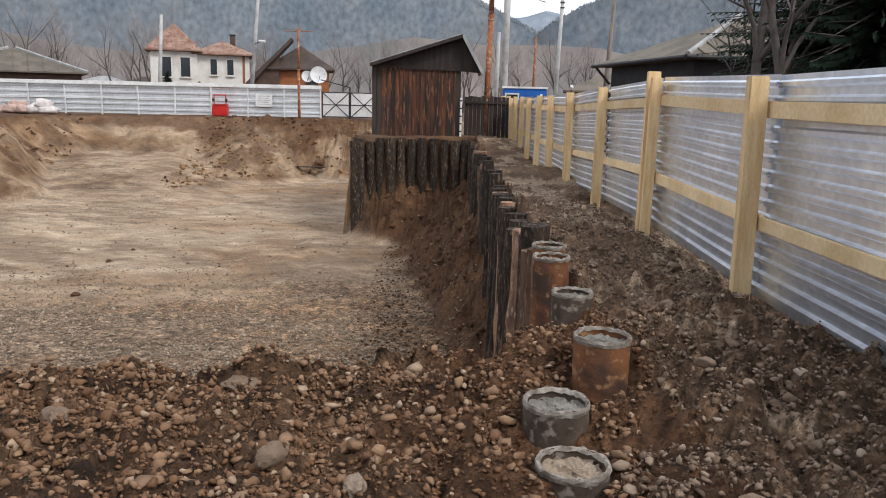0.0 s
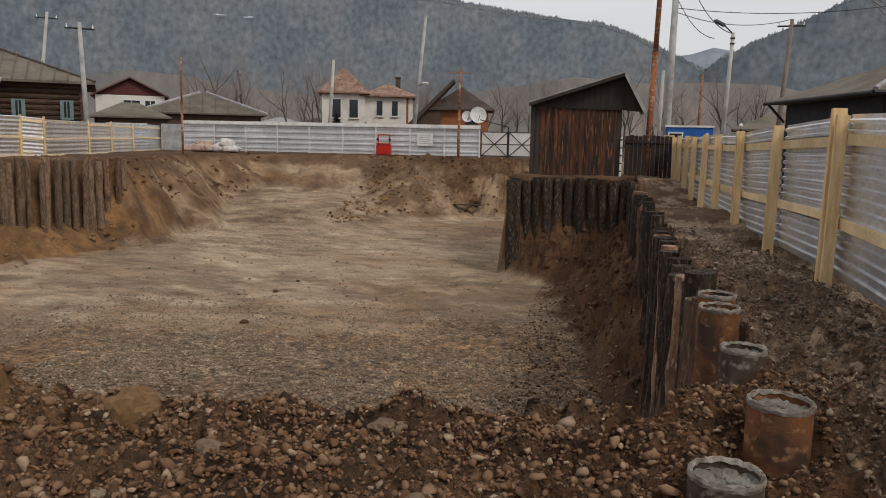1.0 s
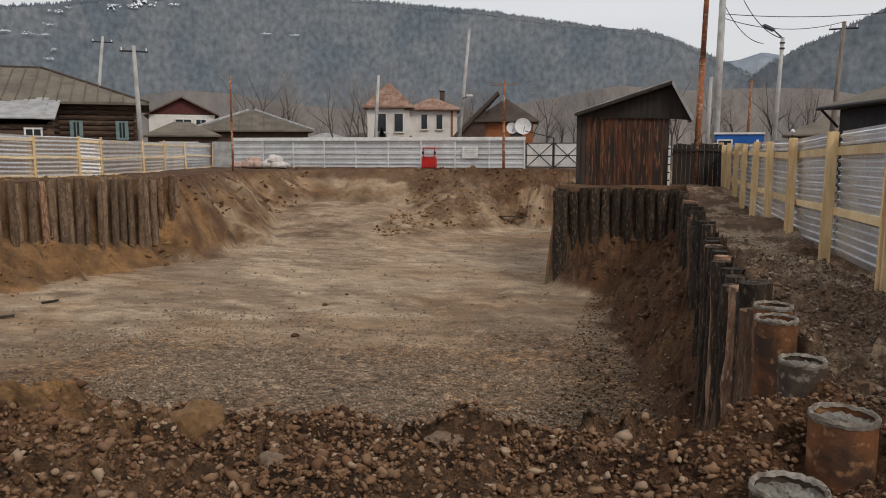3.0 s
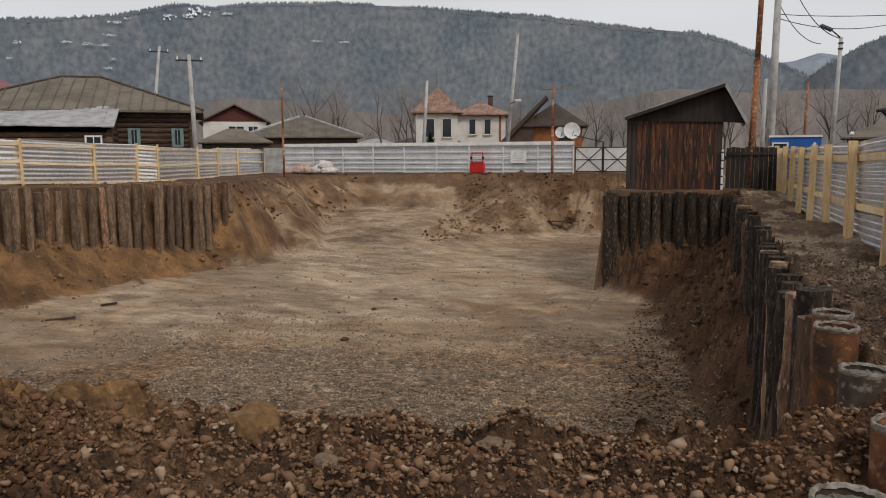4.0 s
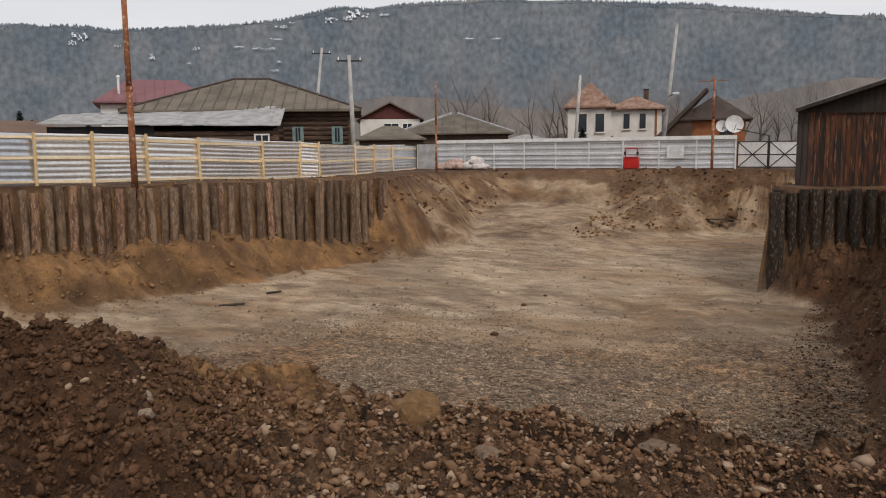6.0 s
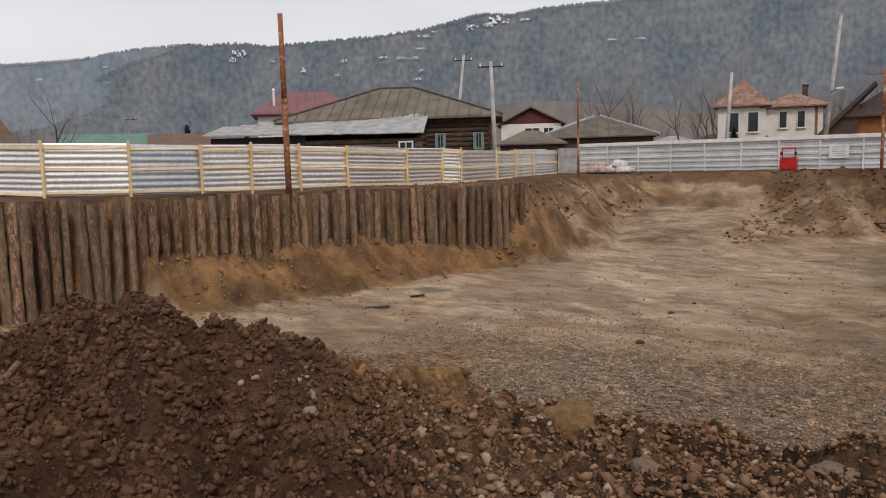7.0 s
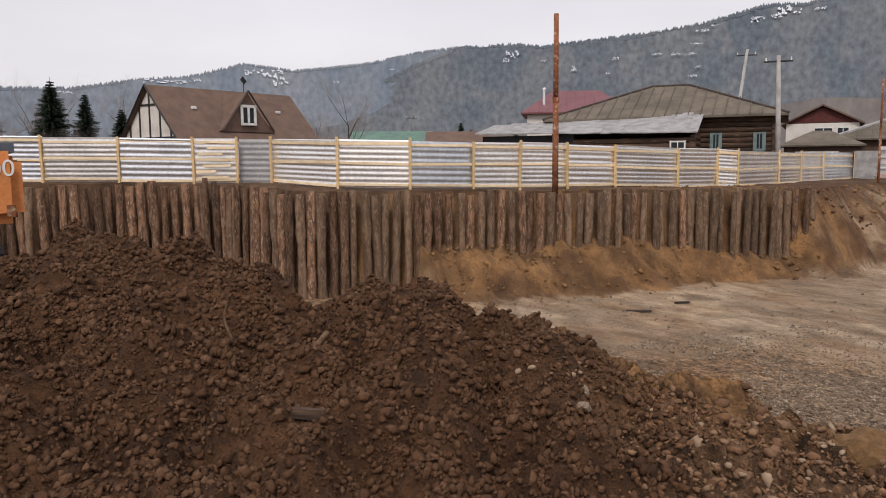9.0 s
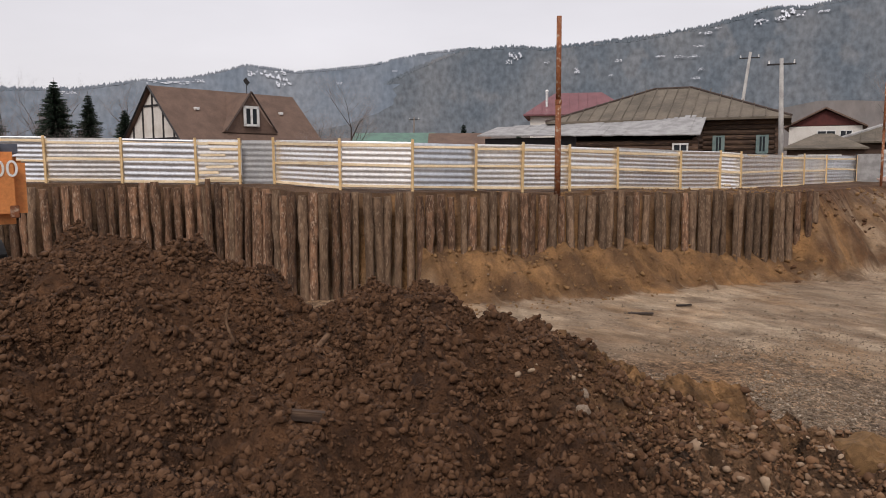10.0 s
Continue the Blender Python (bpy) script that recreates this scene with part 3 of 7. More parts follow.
    z = z + near * ((0.2 - 0.14 * kind_dark) * lump + 0.55 * kind_dark * clump + (0.05 - 0.03 * kind_dark) * lump2 - (0.06 - 0.03 * kind_dark) * crumb) * smooth01((d - 0.8) / 0.7) + side * (0.1 * lump + 0.025 * lump2 - 0.02 * crumb)
    z = z - 0.14 * side * smooth01((x - 2.05) / 0.35) * (y < 14)
    for hx_, hy_, hd, hr in HOLES:
        z = z - hd * np.exp(-((x - hx_) ** 2 + (y - hy_) ** 2) / (hr * hr))
    piece = np.full(x.shape, 0.5)
    close = (near > 0) & (d > 0.8) | (side > 0) & (y < 12)
    if close.any():
        xc, yc = x[close], y[close]
        wx, wy = xc + 0.03 * vnoise(xc * 20, yc * 20, 57), yc + 0.03 * vnoise(xc * 20 + 9, yc * 20, 58)
        vx, vy = xc + 0.09 * vnoise(xc * 7, yc * 7, 65) + 0.03 * vnoise(xc * 23, yc * 23, 66), yc + 0.09 * vnoise(xc * 7 + 5, yc * 7, 67) + 0.03 * vnoise(xc * 23 + 5, yc * 23, 68)
        c0 = 0.13 * domes(vx * 2.6, vy * 2.6, 121) + 0.045 * domes(vx * 6.1, vy * 6.1, 131)
        heapy = kind_dark[close]
        c1, p1 = cells(wx * 11, wy * 11, 101)
        c2, p2 = cells(wx * 27, wy * 27, 111)
        f = np.maximum(near[close] * smooth01((d[close] - 0.8) / 0.7) * (1 - 0.6 * inside[close]), side[close])
        gap = smooth01((fbm(xc * 2.3, yc * 2.3, 3, 59) + 0.12) / 0.2)
        z[close] += f * ((0.06 - 0.035 * heapy) * c1 * np.maximum(gap, heapy) + (0.03 - 0.012 * heapy) * c2 + (0.35 + 0.65 * heapy) * (c0 - 0.05))
        piece[close] = 0.5 + f * ((0.45 - 0.2 * heapy) * (p1 - 0.5) * gap + (0.5 - 0.15 * heapy) * (p2 - 0.5))
    calm = 1 - 0.85 * np.clip(1.6 * track, 0, 1) * (y > 29)
    rill = np.abs(vnoise((x - 0.4 * y) * 1.9, z * 0.7 + 0.15 * y, 93)) + 0.6 * np.abs(vnoise((x + 0.3 * y) * 4.3, z * 1.1, 94)) - 0.5
    z = z + np.where(inside & (y > 30), -0.3 * calm * rill * smooth01((z + 2.9) / 0.5) * smooth01((x + 26.3) / 1), 0)
    z = z + np.where(inside, calm * (0.45 * lump + 0.6 * (np.abs(fbm(x * 0.8, y * 0.8, 4, 56)) - 0.18) + 0.35 * (np.abs(fbm(x * 2.2, y * 2.2, 3, 58)) - 0.18)) * smooth01((z + 3.0) / 0.4) * smooth01((x + 26.3) / 1) * (y > 11), 0) * (1 - near)
    # kinds of soil
    floor_like = smooth01((FLOOR + 0.35 - z) / 0.3) * inside * (1 - skirt)
    patch = smooth01((fbm(x * 0.22 + 4, y * 0.3 + 0.1 * x, 7, 61, 0.72) + 0.14 + 0.008 * (y - 17)) / 0.34)
    brink = np.interp(x, (-18, -15, -12.5, -8, -5, -2.7, 0), (13.0, 14.0, 17.0, 17.6, 18.5, 20.5, 21.5)) + 3.5 * fbm(x * 0.3, y * 0.3, 5, 62, 0.65)
    stony = smooth01((brink - y) / 2.6)
    earthy = np.exp(-((x + 6) / 4.5) ** 2 - ((y - 40) / 5.5) ** 2) + 0.7 * np.exp(-((x + 16) / 3.5) ** 2 - ((y - 13.0) / 1.6) ** 2)
    pale = floor_like * np.interp(x, (-14, -9, -3), (1.0, 0.88, 0.78)) * (0.55 + 0.45 * patch) * (0.4 + 0.6 * (1 - stony)) * (1 - 0.75 * np.clip(earthy + 0.5 * fbm(x * 0.5, y * 0.5, 4, 64), 0, 1) * (earthy > 0.08))
    ochre = inside * (1 - floor_like) * smooth01((z + 3.6) / 0.3) * (x < -3.5) * (y > 11) * (1 - 0.8 * smooth01((y - 31) / 5)) * np.clip(0.75 + 0.9 * fbm(x * 0.8, y * 0.8, 3, 71), 0, 1)
    pale = np.maximum(pale, inside * (1 - floor_like) * smooth01((y - 29) / 4) * np.clip(0.5 + 1.2 * fbm(x * 0.7, y * 0.9, 4, 72), 0.2, 0.75))
    ochre = np.maximum(ochre, 0.3 * floor_like * smooth01((fbm(x * 0.35, y * 0.5, 4, 63, 0.5) + 0.0) / 0.3))
    ochre = ochre * (1 - 0.55 * skirt * (x < -15) * smooth01((fbm(x * 0.9, y * 0.9 + z, 4, 83) + 0.02) / 0.2))
    streak = smooth01((fbm(x * 0.5, y * 0.6 + 1.6 * z, 5, 73, 0.7) - 0.02) / 0.16) * inside * (1 - floor_like) * (y > 29) * (x < -3.5)
    ochre = np.maximum(ochre, 0.35 * streak)
    on_track = np.clip(1.5 * track, 0, 1) * inside * (y > 29) * smooth01((ramp + 0.5 - z) / 0.3)
    ochre = ochre * (1 - 0.8 * on_track)
    pale = np.maximum(pale, on_track * np.clip(0.42 + 1.2 * fbm(x * 0.5, y * 0.6, 5, 75, 0.7), 0, 0.75))
    ochre = np.maximum(ochre, near *  np.exp(-((x + 3.5) ** 2 + (y - 3.35) ** 2) / 0.42) * 1.1)
    loam = smooth01((fbm(x * 0.45 + 7, y * 0.5, 6, 76, 0.72) - 0.03) / 0.14) * inside * (1 - floor_like) * (y > 30) * (x > -26) * (x < -3)
    edge = smooth01((z + 0.3 + 0.5 * fbm(x * 0.7, y * 0.7, 4, 74)) / 0.22) * (y > 30) * (x > -26) * (x < -3)
    dark = np.maximum(kind_dark, 0.75 * edge * (y < 52))
    dark = np.maximum(dark, 0.7 * loam * (1 - 0.7 * on_track))
    crust = smooth01((fbm(x * 1.6, y * 1.1, 5, 81, 0.65) + 0.03) / 0.2)
    dark = np.maximum(dark, 0.45 * side * (1 - crust))
    dark = np.maximum(dark, 0.85 * near * smooth01((x + 0.5 + 0.6 * fbm(x * 2, y * 2, 2, 82)) / 0.4) * (x < 1.1) * (y > 2.4) * (y < 6.5))
    pale = np.maximum(pale, side * (0.22 + 0.42 * crust))
    # damp slumped earth with shade painted in: grooves darkest, ridges lighter tan
    damp_shade = inside * on_slump * (away < 1.1) * (1 - floor_like)
    dark = np.maximum(dark * (1 - damp_shade), damp_shade * np.clip(0.95 - 1.1 * groove, 0.4, 1))
    ochre = np.maximum(ochre, 0.35 * damp_shade * smooth01((groove - 0.05) / 0.3))
    grit = np.clip(floor_like * (0.1 + 0.8 * stony) + 0.25 * side + 0.3 * near * (1 - kind_dark) + 0.2 * on_track, 0, 1)
    return z, pale, ochre, dark, piece, grit


def level(x, y):
    return float(land(np.array([x]), np.array([y]))[0][0])


def steps(*runs):
    out = []
    for a, b, s in runs:
        out += list(np.arange(a, b - 1e-6, s))
    return np.array(out)


OUTER = np.array([60, 75, 95, 120, 160, 220, 300, 420, 600, 900, 1400, 2200, 3200])
gx = np.concatenate([-OUTER[::-1] - 5, steps((-60, -37, 1.5), (-37, -20, 0.3), (-20, -8, 0.17), (-8, -6.5, 0.055), (-6.5, -1.5, 0.019), (-1.5, 2.75, 0.026), (2.75, 3.2, 0.055), (3.2, 10, 0.4), (10, 60, 3)), OUTER])
gy = np.concatenate([-OUTER[::-1], steps((-60, -4, 3), (-4, -1.2, 0.3), (-1.2, 0.2, 0.055), (0.2, 0.6, 0.036), (0.6, 4.2, 0.02), (4.2, 5.0, 0.026), (5.0, 6.6, 0.04), (6.6, 14, 0.16), (14, 30, 0.14), (30, 54, 0.17), (54, 60, 1.5)), OUTER])
X, Y = np.meshgrid(gx, gy)
Z, PALE, OCHRE, DARK, PIECE, GRIT = land(X.ravel(), Y.ravel())
nx, ny = len(gx), len(gy)
ii = (np.arange(ny - 1)[:, None] * nx + np.arange(nx - 1)[None, :]).ravel()
ground_mesh = big_mesh("ground", np.stack([X.ravel(), Y.ravel(), Z], 1), np.stack([ii, ii + 1, ii + nx + 1, ii + nx], 1), M_SOIL, True)
layer = ground_mesh.color_attributes.new("kind_of_soil", "FLOAT_COLOR", "POINT")
layer.data.foreach_set("color", np.stack([PALE, OCHRE, DARK, PIECE], 1).astype(np.float32).ravel())
grit_layer = ground_mesh.attributes.new("grit", "FLOAT", "POINT")
grit_layer.data.foreach_set("value", GRIT.astype(np.float32))
ground = tagged(new("ground", ground_mesh), "bare excavated earth with a deep flat-floored pit", "ground", kind="structure")

# ---- hills ----


def ridge(name, profile, d0, d1, mat, label, rough, seed, step=0.25):
    """A hillside from d0 at the foot to d1 at the crest, whose skyline follows profile (bearing, elevation)."""
    pa, pe = (np.array(c) for c in zip(*profile))
    az = np.arange(pa[0], pa[-1] + step, step)
    t = np.concatenate([np.linspace(0, 1, 26), [1.03, 1.1]])
    A, T = np.meshgrid(az, t)
    el = np.interp(A, pa, pe)
    D = d0 + (d1 - d0) * T
    crest = d1 * np.tan(np.radians(el))
    x, y = EYE[0] + D * np.sin(np.radians(A)), EYE[1] + D * np.cos(np.radians(A))
    shape = np.where(T <= 1, T ** 1.05, 1 - (T - 1) * 4)
    z = crest * shape + 1.0
    z = z + rough * crest.mean() * fbm(x * 6 / d1, y * 6 / d1, 4, seed) * np.sin(np.pi * np.clip(T, 0, 1)) ** 0.7 * 1.2
    n = len(az)
    i = (np.arange(len(t) - 1)[:, None] * n + np.arange(n - 1)[None, :]).ravel()
    me = big_mesh(name, np.stack([x.ravel(), y.ravel(), z.ravel()], 1), np.stack([i, i + 1, i + n + 1, i + n], 1), mat, True)
    uv = me.attributes.new("round_and_up", "FLOAT_VECTOR", "POINT")
    uv.data.foreach_set("vector", np.stack([np.radians(A) * d1, 0.75 * z * d1 / D, 0 * z], 2).astype(np.float32).ravel())
    tagged(new(name, me), label, "hill", kind="structure")
    return x, y, z


MAIN = [(-78, 0.6), (-74, 1.6), (-70, 2.9), (-67, 4.0), (-64, 5.4), (-61, 6.9), (-57.5, 8.1), (-54, 8.3), (-51.6, 8.1), (-49.2, 8.35), (-44.2, 8.75), (-40.5, 9.2), (-38, 9.8), (-36.6, 10.1), (-34.5, 9.95), (-32, 10.35), (-25.7, 10.55), (-20, 10.35), (-15, 9.95),
        (-11, 9.6), (-6, 8.8), (-0.5, 8.1), (1.5, 7.4), (3, 6.7), (4.3, 6.1), (6, 5.2), (9, 3.5), (13, 2.0)]
FARTHER = [(-125, 4.6), (-100, 4.8), (-88, 4.9), (-84, 5.0), (-80, 5.7), (-76.4, 6.0), (-73, 6.85), (-69.5, 6.45), (-64.7, 6.95), (-60.6, 7.7), (-57, 8.1), (-53, 7.6), (-45, 6)]
RIGHT = [(2, 1.5), (5, 3.6), (7.5, 5.6), (9.2, 6.55), (11.5, 7.5), (14.7, 9.0), (20, 11), (30, 12), (50, 8), (80, 4), (110, 2.5), (170, 2.5), (236, 4.0)]
DISTANT = [(-5, 4), (1, 5.2), (4, 5.8), (5.6, 5.95), (7.1, 6.4), (8.5, 6.1), (12, 5)]
hx, hy, hz = ridge("wooded_hill", MAIN, 330, 1150, M_HILL, "wooded hillside in haze-tinted grey-green with old snow patches", 0.16, 5)
fx, fy, fz = ridge("wooded_hill", FARTHER, 500, 1900, M_HILL_FAR, "long wooded ridge in haze-tinted blue-grey", 0.14, 6, 0.4)
rx, ry, rz_ = ridge("wooded_hill", RIGHT, 300, 1000, M_HILL, "steep haze-tinted wooded hillside beyond the valley", 0.14, 7, 0.5)
ridge("distant_mountain", DISTANT, 2200, 3400, M_FARHILL, "distant mountain tinted pale blue for haze in a gap", 0.1, 8, 0.3)
LOWER = [(-130, 1.6), (-100, 1.8), (-80, 1.9), (-65, 2.0), (-55, 2.2), (-48, 2.5), (-42, 3.1), (-38, 3.75), (-36, 3.65), (-33.5, 4.1), (-31.5, 4.05), (-29.5, 3.9), (-26.6, 3.4), (-20, 2.7), (-12, 2.9), (-6, 3.9), (-2.2, 4.55), (3, 4.1), (7, 4.2), (11, 4.0), (14, 3.3), (20, 3.4), (40, 3), (90, 1.5), (180, 1.2), (230, 1.6)]
lx, ly, lz = ridge("foothill", LOWER, 150, 330, M_FOOTHILL, "low brown grassy foothill below the woods", 0.12, 9, 0.4)


def cones(name, places, heights, mat, label, sides=4, spread=0.3):
    """Far conifers, an uneven cone each, joined."""
    n = len(places)
    rng = np.random.RandomState(4)
    ang = np.linspace(0, 2 * np.pi, sides, endpoint=False)[None] + rng.uniform(0, 6, (n, 1))
    rr = spread * heights[:, None] * rng.uniform(0.6, 1.3, (n, sides))
    ring = np.stack([places[:, None, 0] + rr * np.cos(ang), places[:, None, 1] + rr * np.sin(ang), places[:, None, 2] + heights[:, None] * rng.uniform(-0.1, 0.12, (n, sides))], 2)
    top = places + np.stack([0 * heights, 0 * heights, heights], 1)
    v = np.concatenate([ring, top[:, None, :]], 1).reshape(-1, 3)
    base = np.arange(n)[:, None] * (sides + 1)
    i = np.arange(sides)
    f = np.stack([base + i, base + (i + 1) % sides, np.repeat(base + sides, sides, 1)], 2).reshape(-1, 3)
    return tagged(new(name, big_mesh(name, v, f, mat)), label, "trees", kind="stuff")


def scatter_hill(x, y, z, count, seed, lo, hi, rows=(3, 26)):
    rng = np.random.RandomState(seed)
    r, c = rng.uniform(rows[0], rows[1] - 0.01, count), rng.uniform(0, x.shape[1] - 1.01, count)
    r0, c0 = r.astype(int), c.astype(int)
    fr, fc = r - r0, c - c0
    def pick(a):
        return (a[r0, c0] * (1 - fr) + a[np.minimum(r0 + 1, len(a) - 1), c0] * fr) * (1 - fc) + (a[r0, c0 + 1] * (1 - fr) + a[np.minimum(r0 + 1, len(a) - 1), c0 + 1] * fr) * fc
    p = np.stack([pick(x), pick(y), pick(z)], 1)
    keep = fbm(p[:, 0] * 0.012, p[:, 1] * 0.012, 4, seed + 50) > -0.4
    p = p[keep]
    return p, rng.uniform(lo, hi, len(p)) * np.clip(np.hypot(p[:, 0], p[:, 1]) / 1000, 0.3, 2)


for grid, slim, seed, mat, lab in (((hx, hy, hz), 9000, 1, M_FOREST, "haze-tinted conifers along the crest of the hillside"),
                                          ((fx, fy, fz), 7000, 2, M_FOREST_FAR, "haze-tinted conifers along the long ridge"),
                                          ((rx, ry, rz_), 6000, 3, M_FOREST, "conifers along the crest of the steep hillside")):
    p, h = scatter_hill(*grid, slim, seed + 10, 1.6, 4.6, (23.5, 26))
    keep = fbm(p[:, 0] * 0.02, p[:, 1] * 0.02, 3, seed + 20) > -0.3
    cones("forest", p[keep], h[keep], mat, lab, 5, 0.4)

# patches of old snow lying on open ground high on the slopes
SNOW = [(-35.2, 9.6, 1.5, 0.4), (-36.0, 9.3, 1.0, 0.3), (-37.2, 9.1, 0.8, 0.3), (-33.4, 9.5, 0.7, 0.12), (-40.7, 8.6, 0.9, 0.14), (-39.9, 8.9, 0.5, 0.1), (-41.9, 7.1, 1.6, 0.14), (-41.0, 7.75, 0.9, 0.1), (-43.6, 7.2, 0.7, 0.12), (-41.3, 5.6, 0.6, 0.14), (-40.9, 6.2, 0.4, 0.16),
        (-27.3, 7.8, 0.9, 0.08), (-25.4, 7.75, 0.7, 0.08), (-53.8, 7.5, 0.9, 0.4), (-54.2, 7.1, 0.5, 0.2), (-49.4, 6.4, 0.4, 0.3), (-46.5, 7.0, 0.5, 0.14), (-51.5, 7.0, 0.4, 0.1), (-47.0, 6.0, 0.3, 0.1),
        (-71.2, 6.2, 1.8, 0.5), (-70.4, 5.7, 1.0, 0.5), (-72.6, 6.3, 0.8, 0.3), (-78.2, 5.6, 2.8, 0.22), (-76.2, 5.7, 0.8, 0.16), (-66.5, 5.7, 0.4, 0.12), (-62.5, 6.6, 0.4, 0.1), (-84.5, 4.7, 1.0, 0.12)]
rng = np.random.RandomState(12)
for k, (a, e, wa, we) in enumerate(SNOW):
    ridge_grid = (hx, hy, hz) if a > -56 else (fx, fy, fz)
    vs, fs = [], []
    for blob in range(24):
        ba, be = a + rng.uniform(-0.5, 0.5) * wa, e + rng.uniform(-0.6, 0.6) * we
        bw, bh = wa * rng.uniform(0.015, 0.1), we * rng.uniform(0.05, 0.24)
        c = len(vs)
        for j in range(9):
            th = j * 2 * math.pi / 9
            q = rng.uniform(0.35, 1.35)
            aa, ee = ba + bw * q * math.cos(th), be + bh * q * math.sin(th)
            gxx, gyy, gzz = ridge_grid
            col = np.argmin(np.abs(np.degrees(np.arctan2(gxx[20] - EYE[0], gyy[20] - EYE[1])) - aa))
            dd = np.hypot(gxx[:26, col] - EYE[0], gyy[:26, col] - EYE[1])
            els = np.degrees(np.arctan2(gzz[:26, col] - 1.69, dd))
            els = np.maximum.accumulate(els)
            di = float(np.interp(ee, els, dd))
            zi = 1.69 + di * math.tan(radians(ee))
            px, py = bearing(aa, di - 4)
            vs.append((px, py, zi + 1.5))
        fs.append(tuple(range(c, c + 9)))
    tagged(new("snow_patch", mesh_from("snow_patch", vs, fs, M_SNOW)), "patch of old snow on a bare slope", "snow", "snow patches", kind="stuff")

# ---- walls of piles round the pit ----
PILE_MESHES = []
prng = random.Random(5)
for k in range(7):
    bm = bmesh.new()
    n, rings = 12, 9
    cols = []
    wob = [prng.uniform(0.84, 1.1) for _ in range(rings + 1)]
    for j in range(rings + 1):
        zz = -1 + j / rings
        r = wob[j] * (0.985 if j == rings else 1)
        cols.append([bm.verts.new((r * math.cos(a) * prng.uniform(0.86, 1.12), r * math.sin(a) * prng.uniform(0.86, 1.12), zz)) for a in [2 * math.pi * i / n for i in range(n)]])
    for j in range(rings):
        for i in range(n):
            bm.faces.new((cols[j][i], cols[j][(i + 1) % n], cols[j + 1][(i + 1) % n], cols[j + 1][i]))
    mid = bm.verts.new((0, 0, -0.006))
    for i in range(n):
        bm.faces.new((cols[rings][i], cols[rings][(i + 1) % n], mid))
    me = bpy.data.meshes.new("pile")
    bm.to_mesh(me)
    bm.free()
    me.polygons.foreach_set("use_smooth", [len(q.vertices) == 4 for q in me.polygons])
    PILE_MESHES.append(me)
# copies of the piles: a darker tone, and one with shade painted in
PILE_DARK, PILE_SHADED = [], []
for me in PILE_MESHES:
    c = me.copy()
    c.materials.append(M_PILE_DARK)
    PILE_DARK.append(c)
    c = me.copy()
    c.materials.append(M_PILE_SHADED)
    PILE_SHADED.append(c)
    me.materials.append(M_PILE)


def pile_row(parent, a, b, za, zb, radius, spacing, dark, foot=-3.5, jitter=0.07, drop=0.12, darks=None):
    """Piles in a row from a to b, their tops from za to zb; dark: the share of darker ones along the row."""
    a, b = Vector((*a, 0)), Vector((*b, 0))
    length = (b - a).length
    n = max(1, round(length / spacing))
    side = Vector((-(b - a).y, (b - a).x, 0)).normalized()
    for i in range(n + 1):
        t = i / n
        p = a.lerp(b, t) + side * prng.uniform(-jitter, jitter) + (b - a).normalized() * prng.uniform(-0.04, 0.04)
        top = za + (zb - za) * t + prng.uniform(-drop, drop * 0.6) + (0.22 if prng.random() < 0.12 else 0)
        isdark = prng.random() < (dark(t) if callable(dark) else dark)
        ob = new("pile", prng.choice((darks or PILE_DARK) if isdark else PILE_MESHES))
        ob.parent = parent
        r = radius * prng.uniform(0.8, 1.14)
        ob.matrix_basis = pose(p.x, p.y, top, prng.uniform(-1.6, 1.6), prng.uniform(-1.6, 1.6), prng.uniform(0, 360)) @ Matrix.Diagonal((r, r, top - foot, 1))


right_wall = thing("pile_wall", (0, 0, 0), 0, "retaining wall of shade-darkened earth-caked pipe piles along the pit", "retaining wall", "pile walls")
pile_row(right_wall, (0.87, 7.6), (0.87, 28.0), 0.1, 0.28, 0.16, 0.4, 0.8, drop=0.07, darks=PILE_SHADED)
return_wall = thing("pile_wall", (0, 0, 0), 0, "short retaining wall of shade-darkened earth-caked piles below the shed", "retaining wall", "pile walls")
pile_row(return_wall, (-3.2, 28.0), (0.6, 28.0), 0.27, 0.36, 0.16, 0.37, 0.9, drop=0.09, darks=PILE_SHADED)
pile_row(return_wall, (-3.22, 27.55), (-3.25, 28.9), 0.25, 0.3, 0.18, 0.45, 0.9, drop=0.05, darks=PILE_SHADED)
left_wall = thing("pile_wall", (0, 0, 0), 0, "long retaining wall of brown earth-caked piles below the metal fence", "retaining wall", "pile walls")
pile_row(left_wall, (-26.5, 9.45), (-25.0, 13.8), 0.7, 0.62, 0.165, 0.39, 0.42, drop=0.16, jitter=0.15)
pile_row(left_wall, (-24.9, 14.2), (-20.55, 30.6), 0.62, 0.45, 0.165, 0.4, lambda t: 0.4 + 0.45 * (t > 0.35), drop=0.16, jitter=0.15)
corner_wall = thing("pile_wall", (0, 0, 0), 0, "receding retaining wall of brown piles at a corner of the pit", "retaining wall", "pile walls")
pile_row(corner_wall, (-31.8, 7.75), (-26.9, 9.3), 0.85, 0.72, 0.16, 0.38, 0.25, drop=0.16, jitter=0.17)
west_wall = thing("pile_wall", (0, 0, 0), 0, "retaining wall of brown earth-caked piles behind the spoil heap", "retaining wall", "pile walls")
pile_row(west_wall, (-34.9, 0.7), (-32.0, 7.6), 0.9, 0.86, 0.17, 0.42, 0.2, drop=0.1, jitter=0.15)

# ---- open pipe piles standing out of the bank ----


